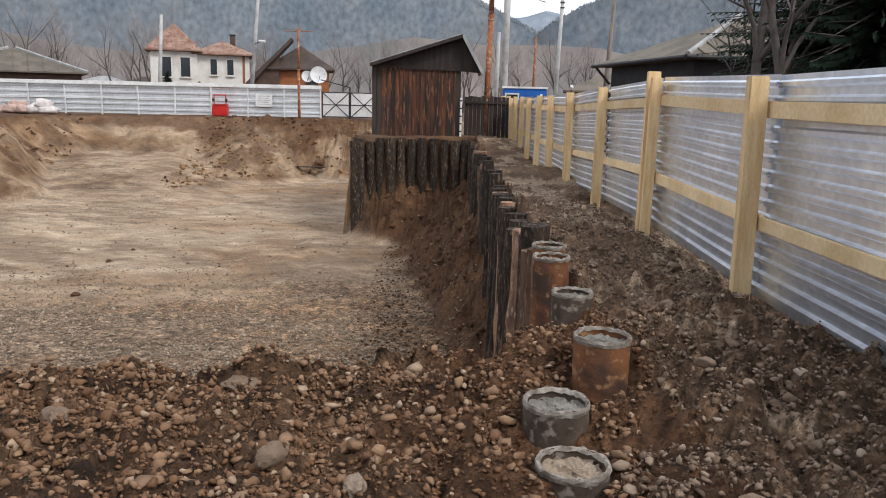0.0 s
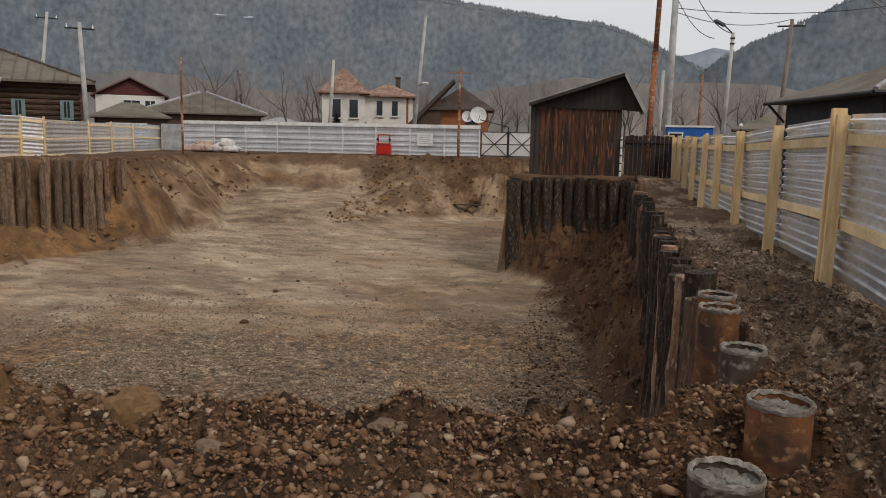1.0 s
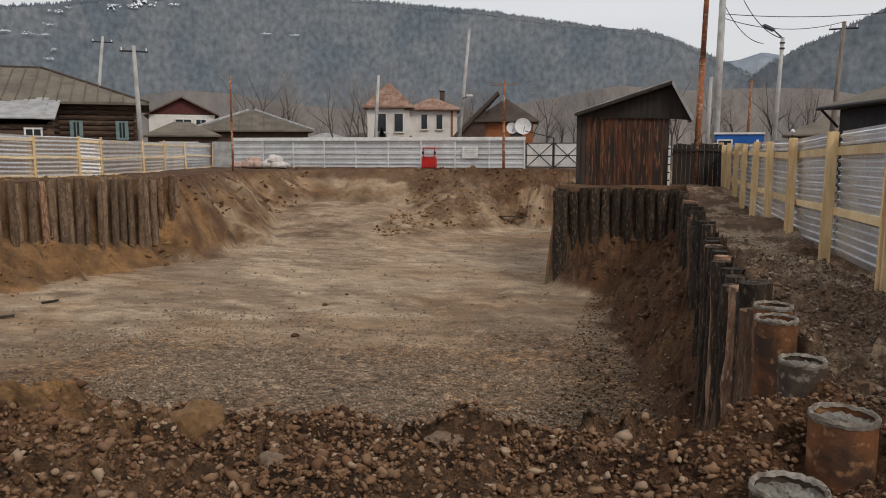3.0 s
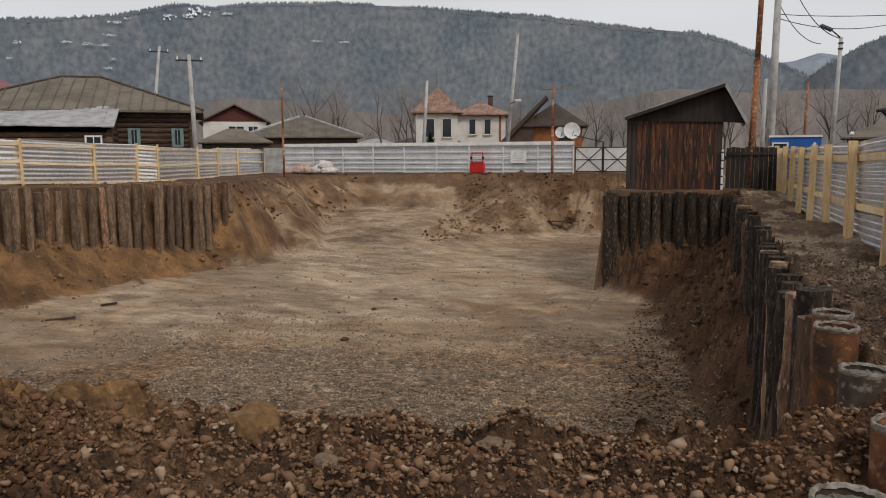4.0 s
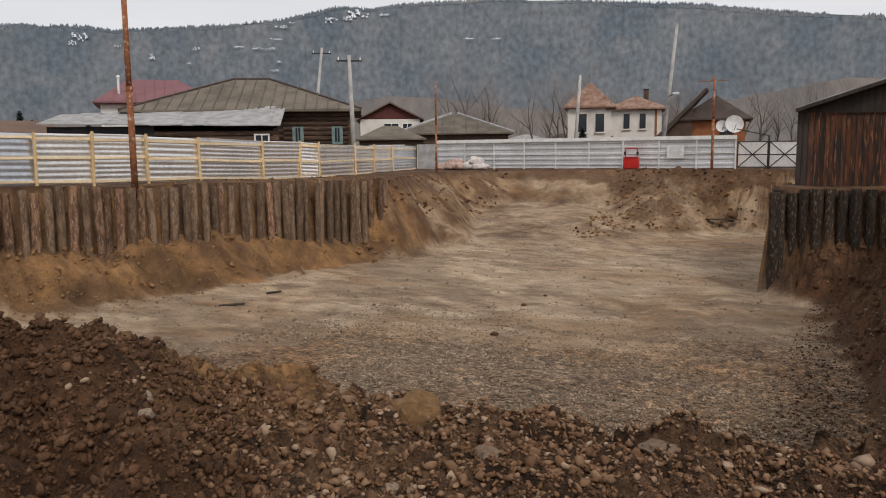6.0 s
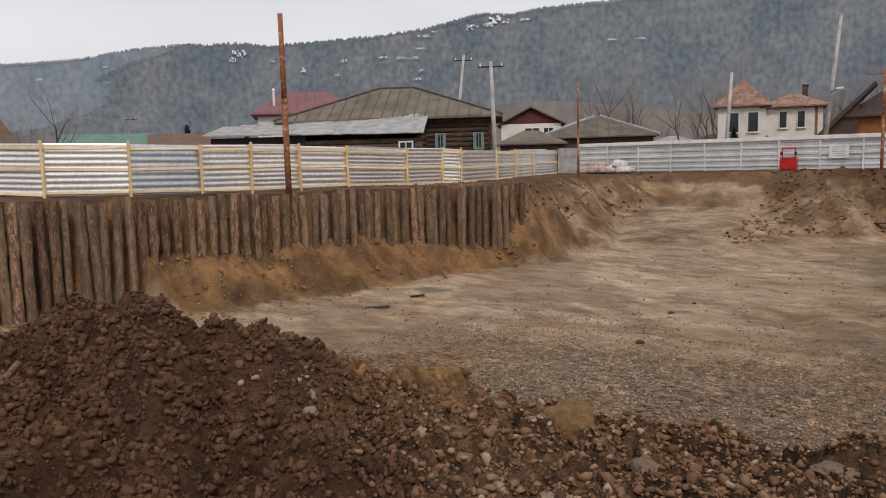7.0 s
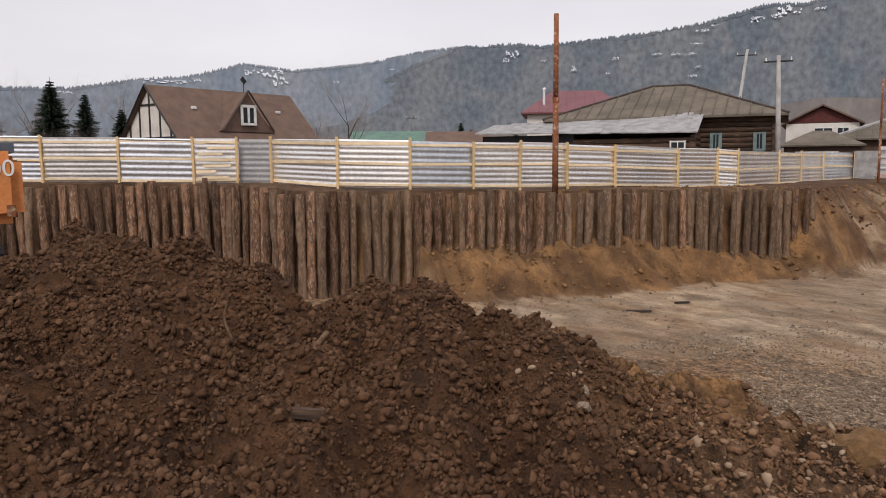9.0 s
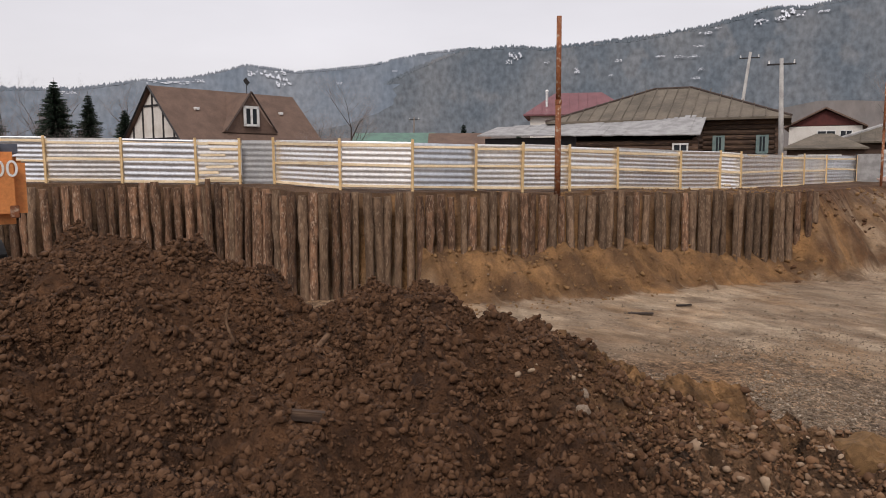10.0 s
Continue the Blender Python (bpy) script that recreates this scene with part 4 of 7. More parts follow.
def pipe_pile(x, y, top, r, foot, label, fill, rust, lean=(0, 0)):
    """A steel pipe with a wall 8 mm thick and a filling of concrete or rubble a little below its rim."""
    ob = thing("pipe_pile", (x, y, foot), 0, label, "pipe", "open pipe piles")
    ob.matrix_basis = pose(x, y, foot, *lean, 0)
    h = top - foot
    bm = bmesh.new()
    n = 40
    rr = random.Random(int(x * 100 + y * 37))
    rings = []
    for rad, z in ((r, 0), (r, h * 0.5), (r, h - 0.015), (r - 0.003, h), (r - 0.009, h), (r - 0.011, h - 0.012), (r - 0.011, h - 0.14)):
        rings.append([bm.verts.new((rad * math.cos(2 * math.pi * i / n), rad * math.sin(2 * math.pi * i / n), z + (rr.uniform(-0.007, 0.006) if abs(z - h) < 0.02 else 0))) for i in range(n)])
    for a, b in zip(rings, rings[1:]):
        for i in range(n):
            bm.faces.new((a[i], a[(i + 1) % n], b[(i + 1) % n], b[i]))
    part("pipe", bm, rust, ob, smooth=True)
    bm = bmesh.new()
    m = 9
    grid = [[bm.verts.new(((r - 0.011) * (j / m) * math.cos(2 * math.pi * i / n), (r - 0.011) * (j / m) * math.sin(2 * math.pi * i / n), h - 0.045 + rr.uniform(-0.012, 0.012))) for i in range(n)] for j in range(1, m + 1)]
    c = bm.verts.new((0, 0, h - 0.04))
    for i in range(n):
        bm.faces.new((c, grid[0][i], grid[0][(i + 1) % n]))
        for j in range(m - 1):
            bm.faces.new((grid[j][i], grid[j + 1][i], grid[j + 1][(i + 1) % n], grid[j][(i + 1) % n]))
    part("filling", bm, fill, ob, "rough grey concrete filling")
    bm = bmesh.new()
    prof = ((r + 0.002, h - 0.028), (r + 0.006, h - 0.008), (r + 0.001, h + 0.006), (r - 0.012, h + 0.004), (r - 0.02, h - 0.012))
    loops = [[bm.verts.new(((q + rr.uniform(-0.003, 0.003)) * math.cos(2 * math.pi * i / n), (q + rr.uniform(-0.003, 0.003)) * math.sin(2 * math.pi * i / n), w + rr.uniform(-0.008, 0.005))) for i in range(n)] for q, w in prof]
    for a, b in zip(loops, loops[1:]):
        for i in range(n):
            bm.faces.new((a[i], a[(i + 1) % n], b[(i + 1) % n], b[i]))
    part("mortar_rim", bm, M_MORTAR, ob, "pale crusted mortar rim")
    return ob


M_MORTAR = material("pale_crusted_mortar", (0.29, 0.258, 0.22), (0.15, 0.125, 0.1), rough=0.95, scale=14, fine=90, bump=0.6, depth=0.006)
M_PIPEGREY = material("mortar_smeared_pipe", (0.085, 0.062, 0.045), (0.045, 0.03, 0.021), rough=0.9, scale=6, fine=50, third=(0.19, 0.16, 0.13), bump=0.5, depth=0.006)
pipe_pile(0.79, 4.47, 0.34, 0.165, -1.2, "rust-red steel pipe pile filled with concrete", M_CONCRETE, M_RUST)
pipe_pile(0.43, 3.79, 0.2, 0.165, -1.0, "mortar-smeared grey steel pipe pile filled with concrete", M_CONCRETE, M_PIPEGREY)
pipe_pile(0.42, 3.2, 0.15, 0.16, -1.0, "short grey pipe pile half buried in rubble", M_GRAVEL, M_PIPEGREY)
pipe_pile(0.36, 2.72, 0.12, 0.16, -1.0, "short dark pipe pile half buried in rubble", M_CONCRETE, M_PIPEGREY)
pipe_pile(0.85, 5.9, 0.25, 0.155, -3.4, "rusty pipe pile with a mortar-smeared rim", M_CONCRETE, M_PIPEGREY)
pipe_pile(0.8, 6.75, 0.36, 0.16, -3.4, "tall rust-red pipe pile with a mortar splash", M_CONCRETE, M_RUST)
pipe_pile(0.84, 7.2, 0.38, 0.155, -3.4, "rusty pipe pile with a pale mortar rim", M_CONCRETE, M_RUST)
pipe_pile(0.62, 5.5, -0.25, 0.12, -3.4, "short dark pipe pile against the bank", M_CONCRETE, M_PIPEGREY)

# ---- fences ----


def corrugated(length, height, pitch=0.2, depth=0.035, thick=0.003, wavy=False):
    """A profiled sheet along x, ribs running lengthwise, with its foot at z = 0."""
    bm = bmesh.new()
    prof = [(-depth * (0.5 - 0.5 * math.cos(2 * math.pi * k / 8)), k * pitch / 8) for k in range(int(height / pitch * 8))] if wavy else []
    z = height if wavy else 0.0
    while z < height - 1e-6:
        for dz, y in ((0, 0), (0.09 * pitch / 0.2, 0), (0.12 * pitch / 0.2, -depth), (0.17 * pitch / 0.2, -depth)):
            if z + dz <= height:
                prof.append((y, z + dz))
        z += pitch
    prof.append((0, height))
    n = max(2, int(length / 0.6))
    rr = random.Random(int(length * 977))
    bow = [rr.uniform(-0.008, 0.008) for _ in range(n + 1)]
    for off in (0, thick):
        rows = [[bm.verts.new((length * i / n, y + off + bow[i], z)) for i in range(n + 1)] for y, z in prof]
        for a, b in zip(rows, rows[1:]):
            for i in range(n):
                f = (a[i], a[i + 1], b[i + 1], b[i])
                bm.faces.new(f if off == 0 else f[::-1])
    return bm


def fence(name, label, posts, post_h, sheet_h, rails, post_size, rail_size, mats, sheet_z=0.03, gap=0.03, twin=(), wavy=False, pitch=0.2, loose=0.025, others=(), dull=(), cluttered=()):
    """A sheet fence along the places posts (x, y, z), the timber on the side to the right of the way."""
    ob = thing(name, (0, 0, 0), 0, label, "fence")
    rr = random.Random(len(posts) * 7 + 1)
    for i, (x, y, z) in enumerate(posts):
        j = min(i, len(posts) - 2)
        ang = math.degrees(math.atan2(posts[j + 1][1] - posts[j][1], posts[j + 1][0] - posts[j][0]))
        h = post_h + rr.uniform(-0.05, 0.06)
        m = pose(x, y, z, rr.uniform(-1.2, 1.2), rr.uniform(-0.8, 0.8), ang + rr.uniform(-4, 4))
        bm = boxed((0, -post_size[1] / 2 - rail_size[0], (h - 0.3) / 2), (post_size[0], post_size[1], h + 0.3), bevel=0.006)
        part("post", bm, mats[0], ob).matrix_basis = m
        if twin and y in twin:
            bm = boxed((0.16, -post_size[1] / 2 - rail_size[0], h * 0.48 - 0.15), (post_size[0] * 0.8, post_size[1] * 0.8, h * 0.96 + 0.3), bevel=0.006)
            part("post", bm, mats[0], ob).matrix_basis = m
    for bay_no, ((x0, y0, z0), (x1, y1, z1)) in enumerate(zip(posts, posts[1:])):
        ln = math.hypot(x1 - x0, y1 - y0)
        ang = math.degrees(math.atan2(y1 - y0, x1 - x0))
        pitch_deg = -math.degrees(math.atan2(z1 - z0, ln))
        for rz_h in () if bay_no in dull else rails:
            bm = boxed((ln / 2, -rail_size[0] / 2, rz_h + rr.uniform(-loose, loose)), (ln + 0.14, rail_size[0] * 0.9, rail_size[1] * rr.uniform(0.85, 1.1)), rot=(0, rr.uniform(-20, 20) * loose, 0), bevel=0.004)
            part("rail", bm, mats[1], ob).matrix_basis = pose(x0, y0, z0, 0, pitch_deg, ang)
        for extra in range(7 if bay_no in cluttered else int(bool(others) and rr.random() < 0.3)):
            cut = ln * rr.uniform(0.3, 0.8)
            part("rail", boxed((cut / 2 + rr.uniform(0, ln - cut), -rail_size[0] * 1.4, (0.25 + 0.24 * extra if bay_no in cluttered else rr.choice(rails) + rr.uniform(-0.16, 0.16))), (cut, rail_size[0] * 0.7, rail_size[1]), rot=(0, rr.uniform(-2, 2), 0), bevel=0.004), mats[1], ob).matrix_basis = pose(x0, y0, z0, 0, pitch_deg, ang)
        bm = corrugated(ln + 0.03, sheet_h + rr.uniform(-0.03, 0.05), pitch * (rr.uniform(1.0, 1.5) if others else 1), depth=0.035 * (rr.uniform(0.22, 0.42) if others else 1), wavy=wavy)
        skin = M_ZINC_DULL if bay_no in dull else rr.choice(others) if others else mats[2]
        back = 0.3 if bay_no in dull else 0
        part("sheet", bm, skin, ob).matrix_basis = pose(x0, y0, z0 + sheet_z, 0, pitch_deg, ang) @ Matrix.Translation((-0.015, gap + back + 0.012 * rr.random(), 0)) @ pose(0, 0, 0, rr.uniform(-1.0, 1.6) * (2.2 if others else 1))
    return ob


FY = [-3.2, 0.1, 3.4, 6.75, 10.2, 13.4, 16.7, 19.6, 22.3, 24.8, 27.1, 29.2, 31.0, 33.0, 35.3]
FZ = [0, 0, 0, 0.0, 0.08, 0.02, -0.08, -0.08, -0.09, -0.1, -0.1, -0.1, -0.1, -0.07, -0.05]
fence("sheet_fence", "galvanised corrugated sheet fence on fresh timber posts", [(2.6, y, z) for y, z in zip(FY, FZ)][::-1], 1.97, 1.9, (0.72, 1.66), (0.1, 0.16), (0.045, 0.13), (M_TIMBER, M_RAIL, M_ZINC), twin=(10.2, 16.7, 24.8), pitch=0.125)
LEFT = [(-37.4, -0.4, 1.05), (-35.9, 2.5, 1.0), (-34.3, 5.15, 0.97), (-33.1, 7.85, 0.9), (-32.1, 9.35, 0.88), (-31.4, 10.6, 0.86), (-28.0, 12.0, 0.74), (-26.6, 14.35, 0.68), (-26.2, 17.0, 0.62), (-25.7, 18.9, 0.6), (-25.5, 21.2, 0.57), (-25.5, 23.9, 0.5), (-25.7, 28.0, 0.38), (-25.6, 30.6, 0.35),
        (-25.3, 31.7, 0.28), (-27.2, 37.5, 0.26), (-28.6, 41.5, 0.24), (-29.8, 45.5, 0.24), (-31.2, 51.0, 0.22)]
fence("sheet_fence", "bright corrugated sheet fence with thin timber posts above piles", LEFT, 1.9, 1.8, (0.12, 0.95, 1.68), (0.1, 0.07), (0.04, 0.1), (M_TIMBER, M_PALE_RAIL, M_ZINC_PALE), wavy=True, pitch=0.17, loose=0.05, others=(M_ZINC_PALE, M_ZINC_PALE, M_ZINC_BLUE), dull=(4,), cluttered=(3,))
FAR = [(-29.9 + i * (21.6 / 9), 52.0, 0.34 + 0.005 * i) for i in range(10)]
far_fence = fence("sheet_fence", "pale grey profiled sheet fence with white steel posts", FAR, 2.02, 1.86, (0.08, 1.0, 1.9), (0.1, 0.05), (0.03, 0.07), (M_WHITE_PAINT, M_WHITE_PAINT, M_FARSHEET), pitch=0.37)
part("cap", boxed((-19.1, 51.95, 2.36), (21.7, 0.14, 0.24), bevel=0.01), M_WHITE, far_fence, "white folded cap along the top")
end_panel = thing("fence_panel", (-31.2, 51.0, 0.2), math.degrees(math.atan2(1.0, 1.3)), "dull grey flat sheet panel closing the fence corner", "fence")
part("sheet", boxed((0.82, 0, 1.0), (1.64, 0.02, 2.0), bevel=0.004), M_SLATE, end_panel)
part("post", boxed((0.05, -0.04, 1.0), (0.07, 0.07, 2.1)), M_BLACK, end_panel)

# a pair of sheet-clad gates with crossed bracing
gate = thing("metal_gate", (-8.3, 52.0, 0.36), 0, "double gate of pale sheet with black crossed braces", "gate")
for k in (0, 1):
    x0 = 0.12 + k * 1.85
    for a, b in (((0, 0), (0, 1.6)), ((1.75, 0), (1.75, 1.6)), ((0, 0.03), (1.75, 0.03)), ((0, 1.6), (1.75, 1.6)), ((0, 0), (1.75, 1.6)), ((0, 1.6), (1.75, 0)), ((0, 0.8), (1.75, 0.8))):
        part("frame_bar", tubed((x0 + a[0], -0.03, a[1] + 0.1), (x0 + b[0], -0.03, b[1] + 0.1), 0.03, 0.03, 6), M_BLACK, gate)
    part("sheet", boxed((x0 + 0.87, 0.02, 0.9), (1.75, 0.015, 1.6)), M_ZINC_PALE, gate)
for x in (0, 1.92, 3.8):
    part("post", boxed((x, 0, 1.0), (0.1, 0.1, 2.1), bevel=0.008), M_BLACK, gate)
arch = part("arch", tubed((0.0, 0, 2.5), (1.92, 0, 2.05), 0.03, 0.03, 6), M_BLACK, gate)

# ---- shed ----
shed = thing("shed", (-2.85, 29.3, 0.32), 0, "small plank shed of scorched red-brown boards with a lopsided sheet roof", "shed")
W, D, H = 3.28, 2.6, 2.55
srng = random.Random(9)
x = 0.0
while x < W - 0.05:
    w = min(srng.uniform(0.13, 0.19), W - x)
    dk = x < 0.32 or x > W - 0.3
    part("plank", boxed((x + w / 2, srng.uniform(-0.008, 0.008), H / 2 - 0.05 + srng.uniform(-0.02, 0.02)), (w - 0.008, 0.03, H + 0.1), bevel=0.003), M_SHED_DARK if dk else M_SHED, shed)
    x += w
for xx in (0.0, W):
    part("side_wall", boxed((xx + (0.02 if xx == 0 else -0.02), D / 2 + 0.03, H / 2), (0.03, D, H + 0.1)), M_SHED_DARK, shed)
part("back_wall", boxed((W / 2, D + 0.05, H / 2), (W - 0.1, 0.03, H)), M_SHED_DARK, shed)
AP, EL, ER = (3.3, 3.7), (-0.04, 2.62), (4.05, 2.36)
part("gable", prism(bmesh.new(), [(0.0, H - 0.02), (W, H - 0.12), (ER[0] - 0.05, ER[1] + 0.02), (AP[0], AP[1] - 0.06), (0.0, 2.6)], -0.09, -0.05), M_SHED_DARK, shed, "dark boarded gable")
for (a, b) in ((EL, AP), (AP, ER)):
    dx, dz = b[0] - a[0], b[1] - a[1]
    ln = math.hypot(dx, dz)
    n = (-dz / ln, dx / ln)
    part("roof", prism(bmesh.new(), [a, b, (b[0] + n[0] * 0.07, b[1] + n[1] * 0.07), (a[0] + n[0] * 0.07, a[1] + n[1] * 0.07)], -0.4, D + 0.3), M_SLATE, shed, "grey weathered sheet roofing")
    part("fascia", prism(bmesh.new(), [(a[0], a[1] - 0.09), (b[0], b[1] - 0.09), (b[0], b[1] + 0.03), (a[0], a[1] + 0.03)], -0.44, -0.405), M_SHED_DARK if a == EL else M_SLATE, shed)

# ---- houses ----


def window(parent, x, y, z, w, h, frame_mat, bars=1, face="front"):
    """A window in a wall: frame, panes and a sill, standing 3 cm proud."""
    rot = 0 if face == "front" else 90
    wn = part("window", boxed((0, 0, 0), (w, 0.04, h)), M_GLASS, parent, "dark window pane in a painted frame")
    wn.matrix_basis = pose(x, y, z, 0, 0, rot)
    for cx, cz, sx, sz in ((-w / 2, 0, 0.08, h + 0.1), (w / 2, 0, 0.08, h + 0.1), (0, h / 2, w + 0.1, 0.08), (0, -h / 2, w + 0.1, 0.08)):
        part("frame", boxed((cx, -0.03, cz), (sx, 0.05, sz), bevel=0.006), frame_mat, wn)
    for k in range(bars):
        part("glazing_bar", boxed((w * ((k + 1) / (bars + 1) - 0.5), -0.03, 0), (0.05, 0.04, h)), frame_mat, wn)
    part("sill", boxed((0, -0.07, -h / 2 - 0.06), (w + 0.16, 0.14, 0.04)), frame_mat, wn)
    return wn


def hip_roof(w, d, eave, ridge, over=0.5, thick=0.12, ridge_len=None):
    bm = bmesh.new()
    rl = ridge_len if ridge_len is not None else max(w - d, 0.3)
    x0, x1, y0, y1 = -over, w + over, -over, d + over
    if w >= d:
        r = [(w / 2 - rl / 2, d / 2), (w / 2 + rl / 2, d / 2)]
    else:
        r = [(w / 2, d / 2 - (d - w) / 2), (w / 2, d / 2 + (d - w) / 2)]
    lo = [bm.verts.new(v) for v in ((x0, y0, eave - thick), (x1, y0, eave - thick), (x1, y1, eave - thick), (x0, y1, eave - thick))]
    up = [bm.verts.new(v) for v in ((x0, y0, eave), (x1, y0, eave), (x1, y1, eave), (x0, y1, eave))]
    a, b = (bm.verts.new((*q, ridge)) for q in r)
    bm.faces.new(lo[::-1])
    for i in range(4):
        bm.faces.new((lo[i], lo[(i + 1) % 4], up[(i + 1) % 4], up[i]))
    if w >= d:
        for f in ((up[0], up[1], b, a), (up[1], up[2], b), (up[2], up[3], a, b), (up[3], up[0], a)):
            bm.faces.new(f)
    else:
        for f in ((up[0], up[1], a), (up[1], up[2], b, a), (up[2], up[3], b), (up[3], up[0], a, b)):
            bm.faces.new(f)
    bmesh.ops.recalc_face_normals(bm, faces=bm.faces)
    return bm


def roof_ribs(ob, w, d, eave, ridge, over, mat, spacing=0.9):
    """Raised seams down the front slope of a hip roof."""
    run = d / 2 + over
    n = int((w + 2 * over) / spacing)
    for i in range(1, n):
        x = -over + i * (w + 2 * over) / n
        reach = min(1.0, (x + over) / run, (w + over - x) / run)
        if reach > 0.15:
            a, b = (x, -over, eave + 0.03), (x, -over + run * reach, eave + (ridge - eave) * reach + 0.03)
            part("seam", tubed(a, b, 0.03, 0.03, 5), mat, ob)


def house(name, label, corner, rz, w, d, eave, ridge, wall, roof, base=0.3, kind="hip", over=0.5, gable_wall=None, wins=(), frame_mat=None, ridge_len=None, chimney=None, seams=False, bars=1):
    """A house whose near left corner stands at corner; its front runs along local x."""
    ob = thing(name, (*corner, base), rz, label, "house")
    e, r = eave - base, ridge - base
    part("wall", boxed((w / 2, d / 2, e / 2 - 0.2), (w, d, e + 0.3)), wall, ob)
    if kind == "hip":
        rf = part("roof", hip_roof(w, d, e + 0.1, r, over, ridge_len=ridge_len), roof, ob)
        if seams:
            roof_ribs(rf, w, d, e + 0.1, r, over, roof, seams)
    elif kind == "gable_x":
        part("gable", prism(bmesh.new(), [(0, e), (d, e), (d / 2, r - 0.1)], 0, w), gable_wall or wall, ob).matrix_basis = pose(0, 0, 0, 0, 0, 90) @ pose(0, 0, 0) @ Matrix.Diagonal((1, -1, 1, 1))
        th = math.hypot(d / 2, r - e)
        for s in (0, 1):
            k = over / (d / 2)
            y0, z0 = -over if s == 0 else d + over, e - (r - e) * k
            poly = [(y0, z0), (d / 2, r), (d / 2, r + 0.14), (y0, z0 + 0.14)]
            bm = bmesh.new()
            f = [bm.verts.new((-over, y, z)) for y, z in poly]
            g = [bm.verts.new((w + over, y, z)) for y, z in poly]
            bm.faces.new(f)
            bm.faces.new(g[::-1])
            for i in range(4):
                bm.faces.new((f[i], f[(i + 1) % 4], g[(i + 1) % 4], g[i]))
            bmesh.ops.recalc_face_normals(bm, faces=bm.faces)
            part("roof_slope", bm, roof, ob)
    else:
        part("gable", prism(bmesh.new(), [(0, e), (w, e), (w / 2, r - 0.1)], 0.02, d - 0.02), gable_wall or wall, ob)
        for s in (-1, 1):
            k = over / (w / 2)
            x0, z0 = w / 2 + s * (w / 2 + over), e - (r - e) * k
            part("roof_slope", prism(bmesh.new(), [(x0, z0), (w / 2, r), (w / 2, r + 0.14), (x0, z0 + 0.14)], -over, d + over), roof, ob)
    for x, z, ww, hh in wins:
        window(ob, x, -0.02, z - base, ww, hh, frame_mat or M_WHITE, bars)
    if chimney:
        cx, cy, ch = chimney
        c = part("chimney", boxed((cx, cy, r + ch / 2 - 0.4), (0.45, 0.45, ch + 0.8), bevel=0.02), M_BROWNWALL, ob)
        part("cap", boxed((cx, cy, r + ch + 0.05), (0.55, 0.55, 0.08)), M_BLACK, c)
    return ob


# white house with a tower-like bay
white_house = house("house", "old white plastered house with arched windows and rusty roof", bearing(-17.2, 72.5), 17, 4.4, 6, 5.2, 6.55, M_PLASTER, M_TILE, wins=((1.35, 4.15, 0.62, 1.4), (2.75, 4.15, 0.62, 1.4)), frame_mat=M_PLASTER, bars=0, chimney=(3.1, 2.4, 0.5), ridge_len=2.6)
bay = part("bay", boxed((-1.9, 1.5, 2.4), (3.8, 3.8, 5.3)), M_PLASTER, white_house, "projecting white bay")
rf = part("bay_roof", hip_roof(3.8, 3.8, 5.2, 7.5, 0.45, ridge_len=0.15), M_TILE, white_house, "steep rusty patched roof")
rf.matrix_basis = pose(-3.8, -0.4, 0)
for x in (-2.55, -1.0):
    window(white_house, x, -0.42, 3.75, 0.85, 1.7, M_PLASTER, 0)
part("arch", prism(bmesh.new(), [(-3.05 + 0.5 + 0.52 * math.cos(a), 4.6 + 0.45 * math.sin(a)) for a in [math.pi * k / 8 for k in range(9)]], -0.47, -0.43), M_PLASTER, white_house)
part("porch_roof", prism(bmesh.new(), [(-1.2, 1.3), (1.4, 1.3), (0.1, 2.6)], -1.6, -0.1), M_TILE, white_house, "small rusty porch gable")
for x in (0.45, 3.9, -3.75):
    part("quoin", boxed((x, -0.015 if x > 0 else -0.43, 2.4), (0.2, 0.05, 5.0)), M_ORANGE_WALL if x > 3 else M_PLASTER, white_house)

# brown cottage with a steep left slope
cot = house("house", "small brown cottage with orange boarding and a dark hipped roof", bearing(-12.2, 66), 10, 4.6, 5, 3.9, 6.0, M_ORANGE_WALL, M_DARKROOF, over=0.5, ridge_len=0.8)
part("side_roof", prism(bmesh.new(), [(-2.3, 2.2), (1.6, 6.1), (1.75, 5.95), (-2.0, 2.0)], -0.8, 2.5), M_DARKROOF, cot, "steep dark overhanging roof plane")
part("wing", prism(bmesh.new(), [(-2.0, 0), (0.6, 0), (0.6, 4.8), (-2.0, 2.2)], -0.3, 2.2), M_BROWNWALL, cot)
window(cot, 3.2, -0.03, 2.9, 0.9, 0.9, M_BROWNWALL)
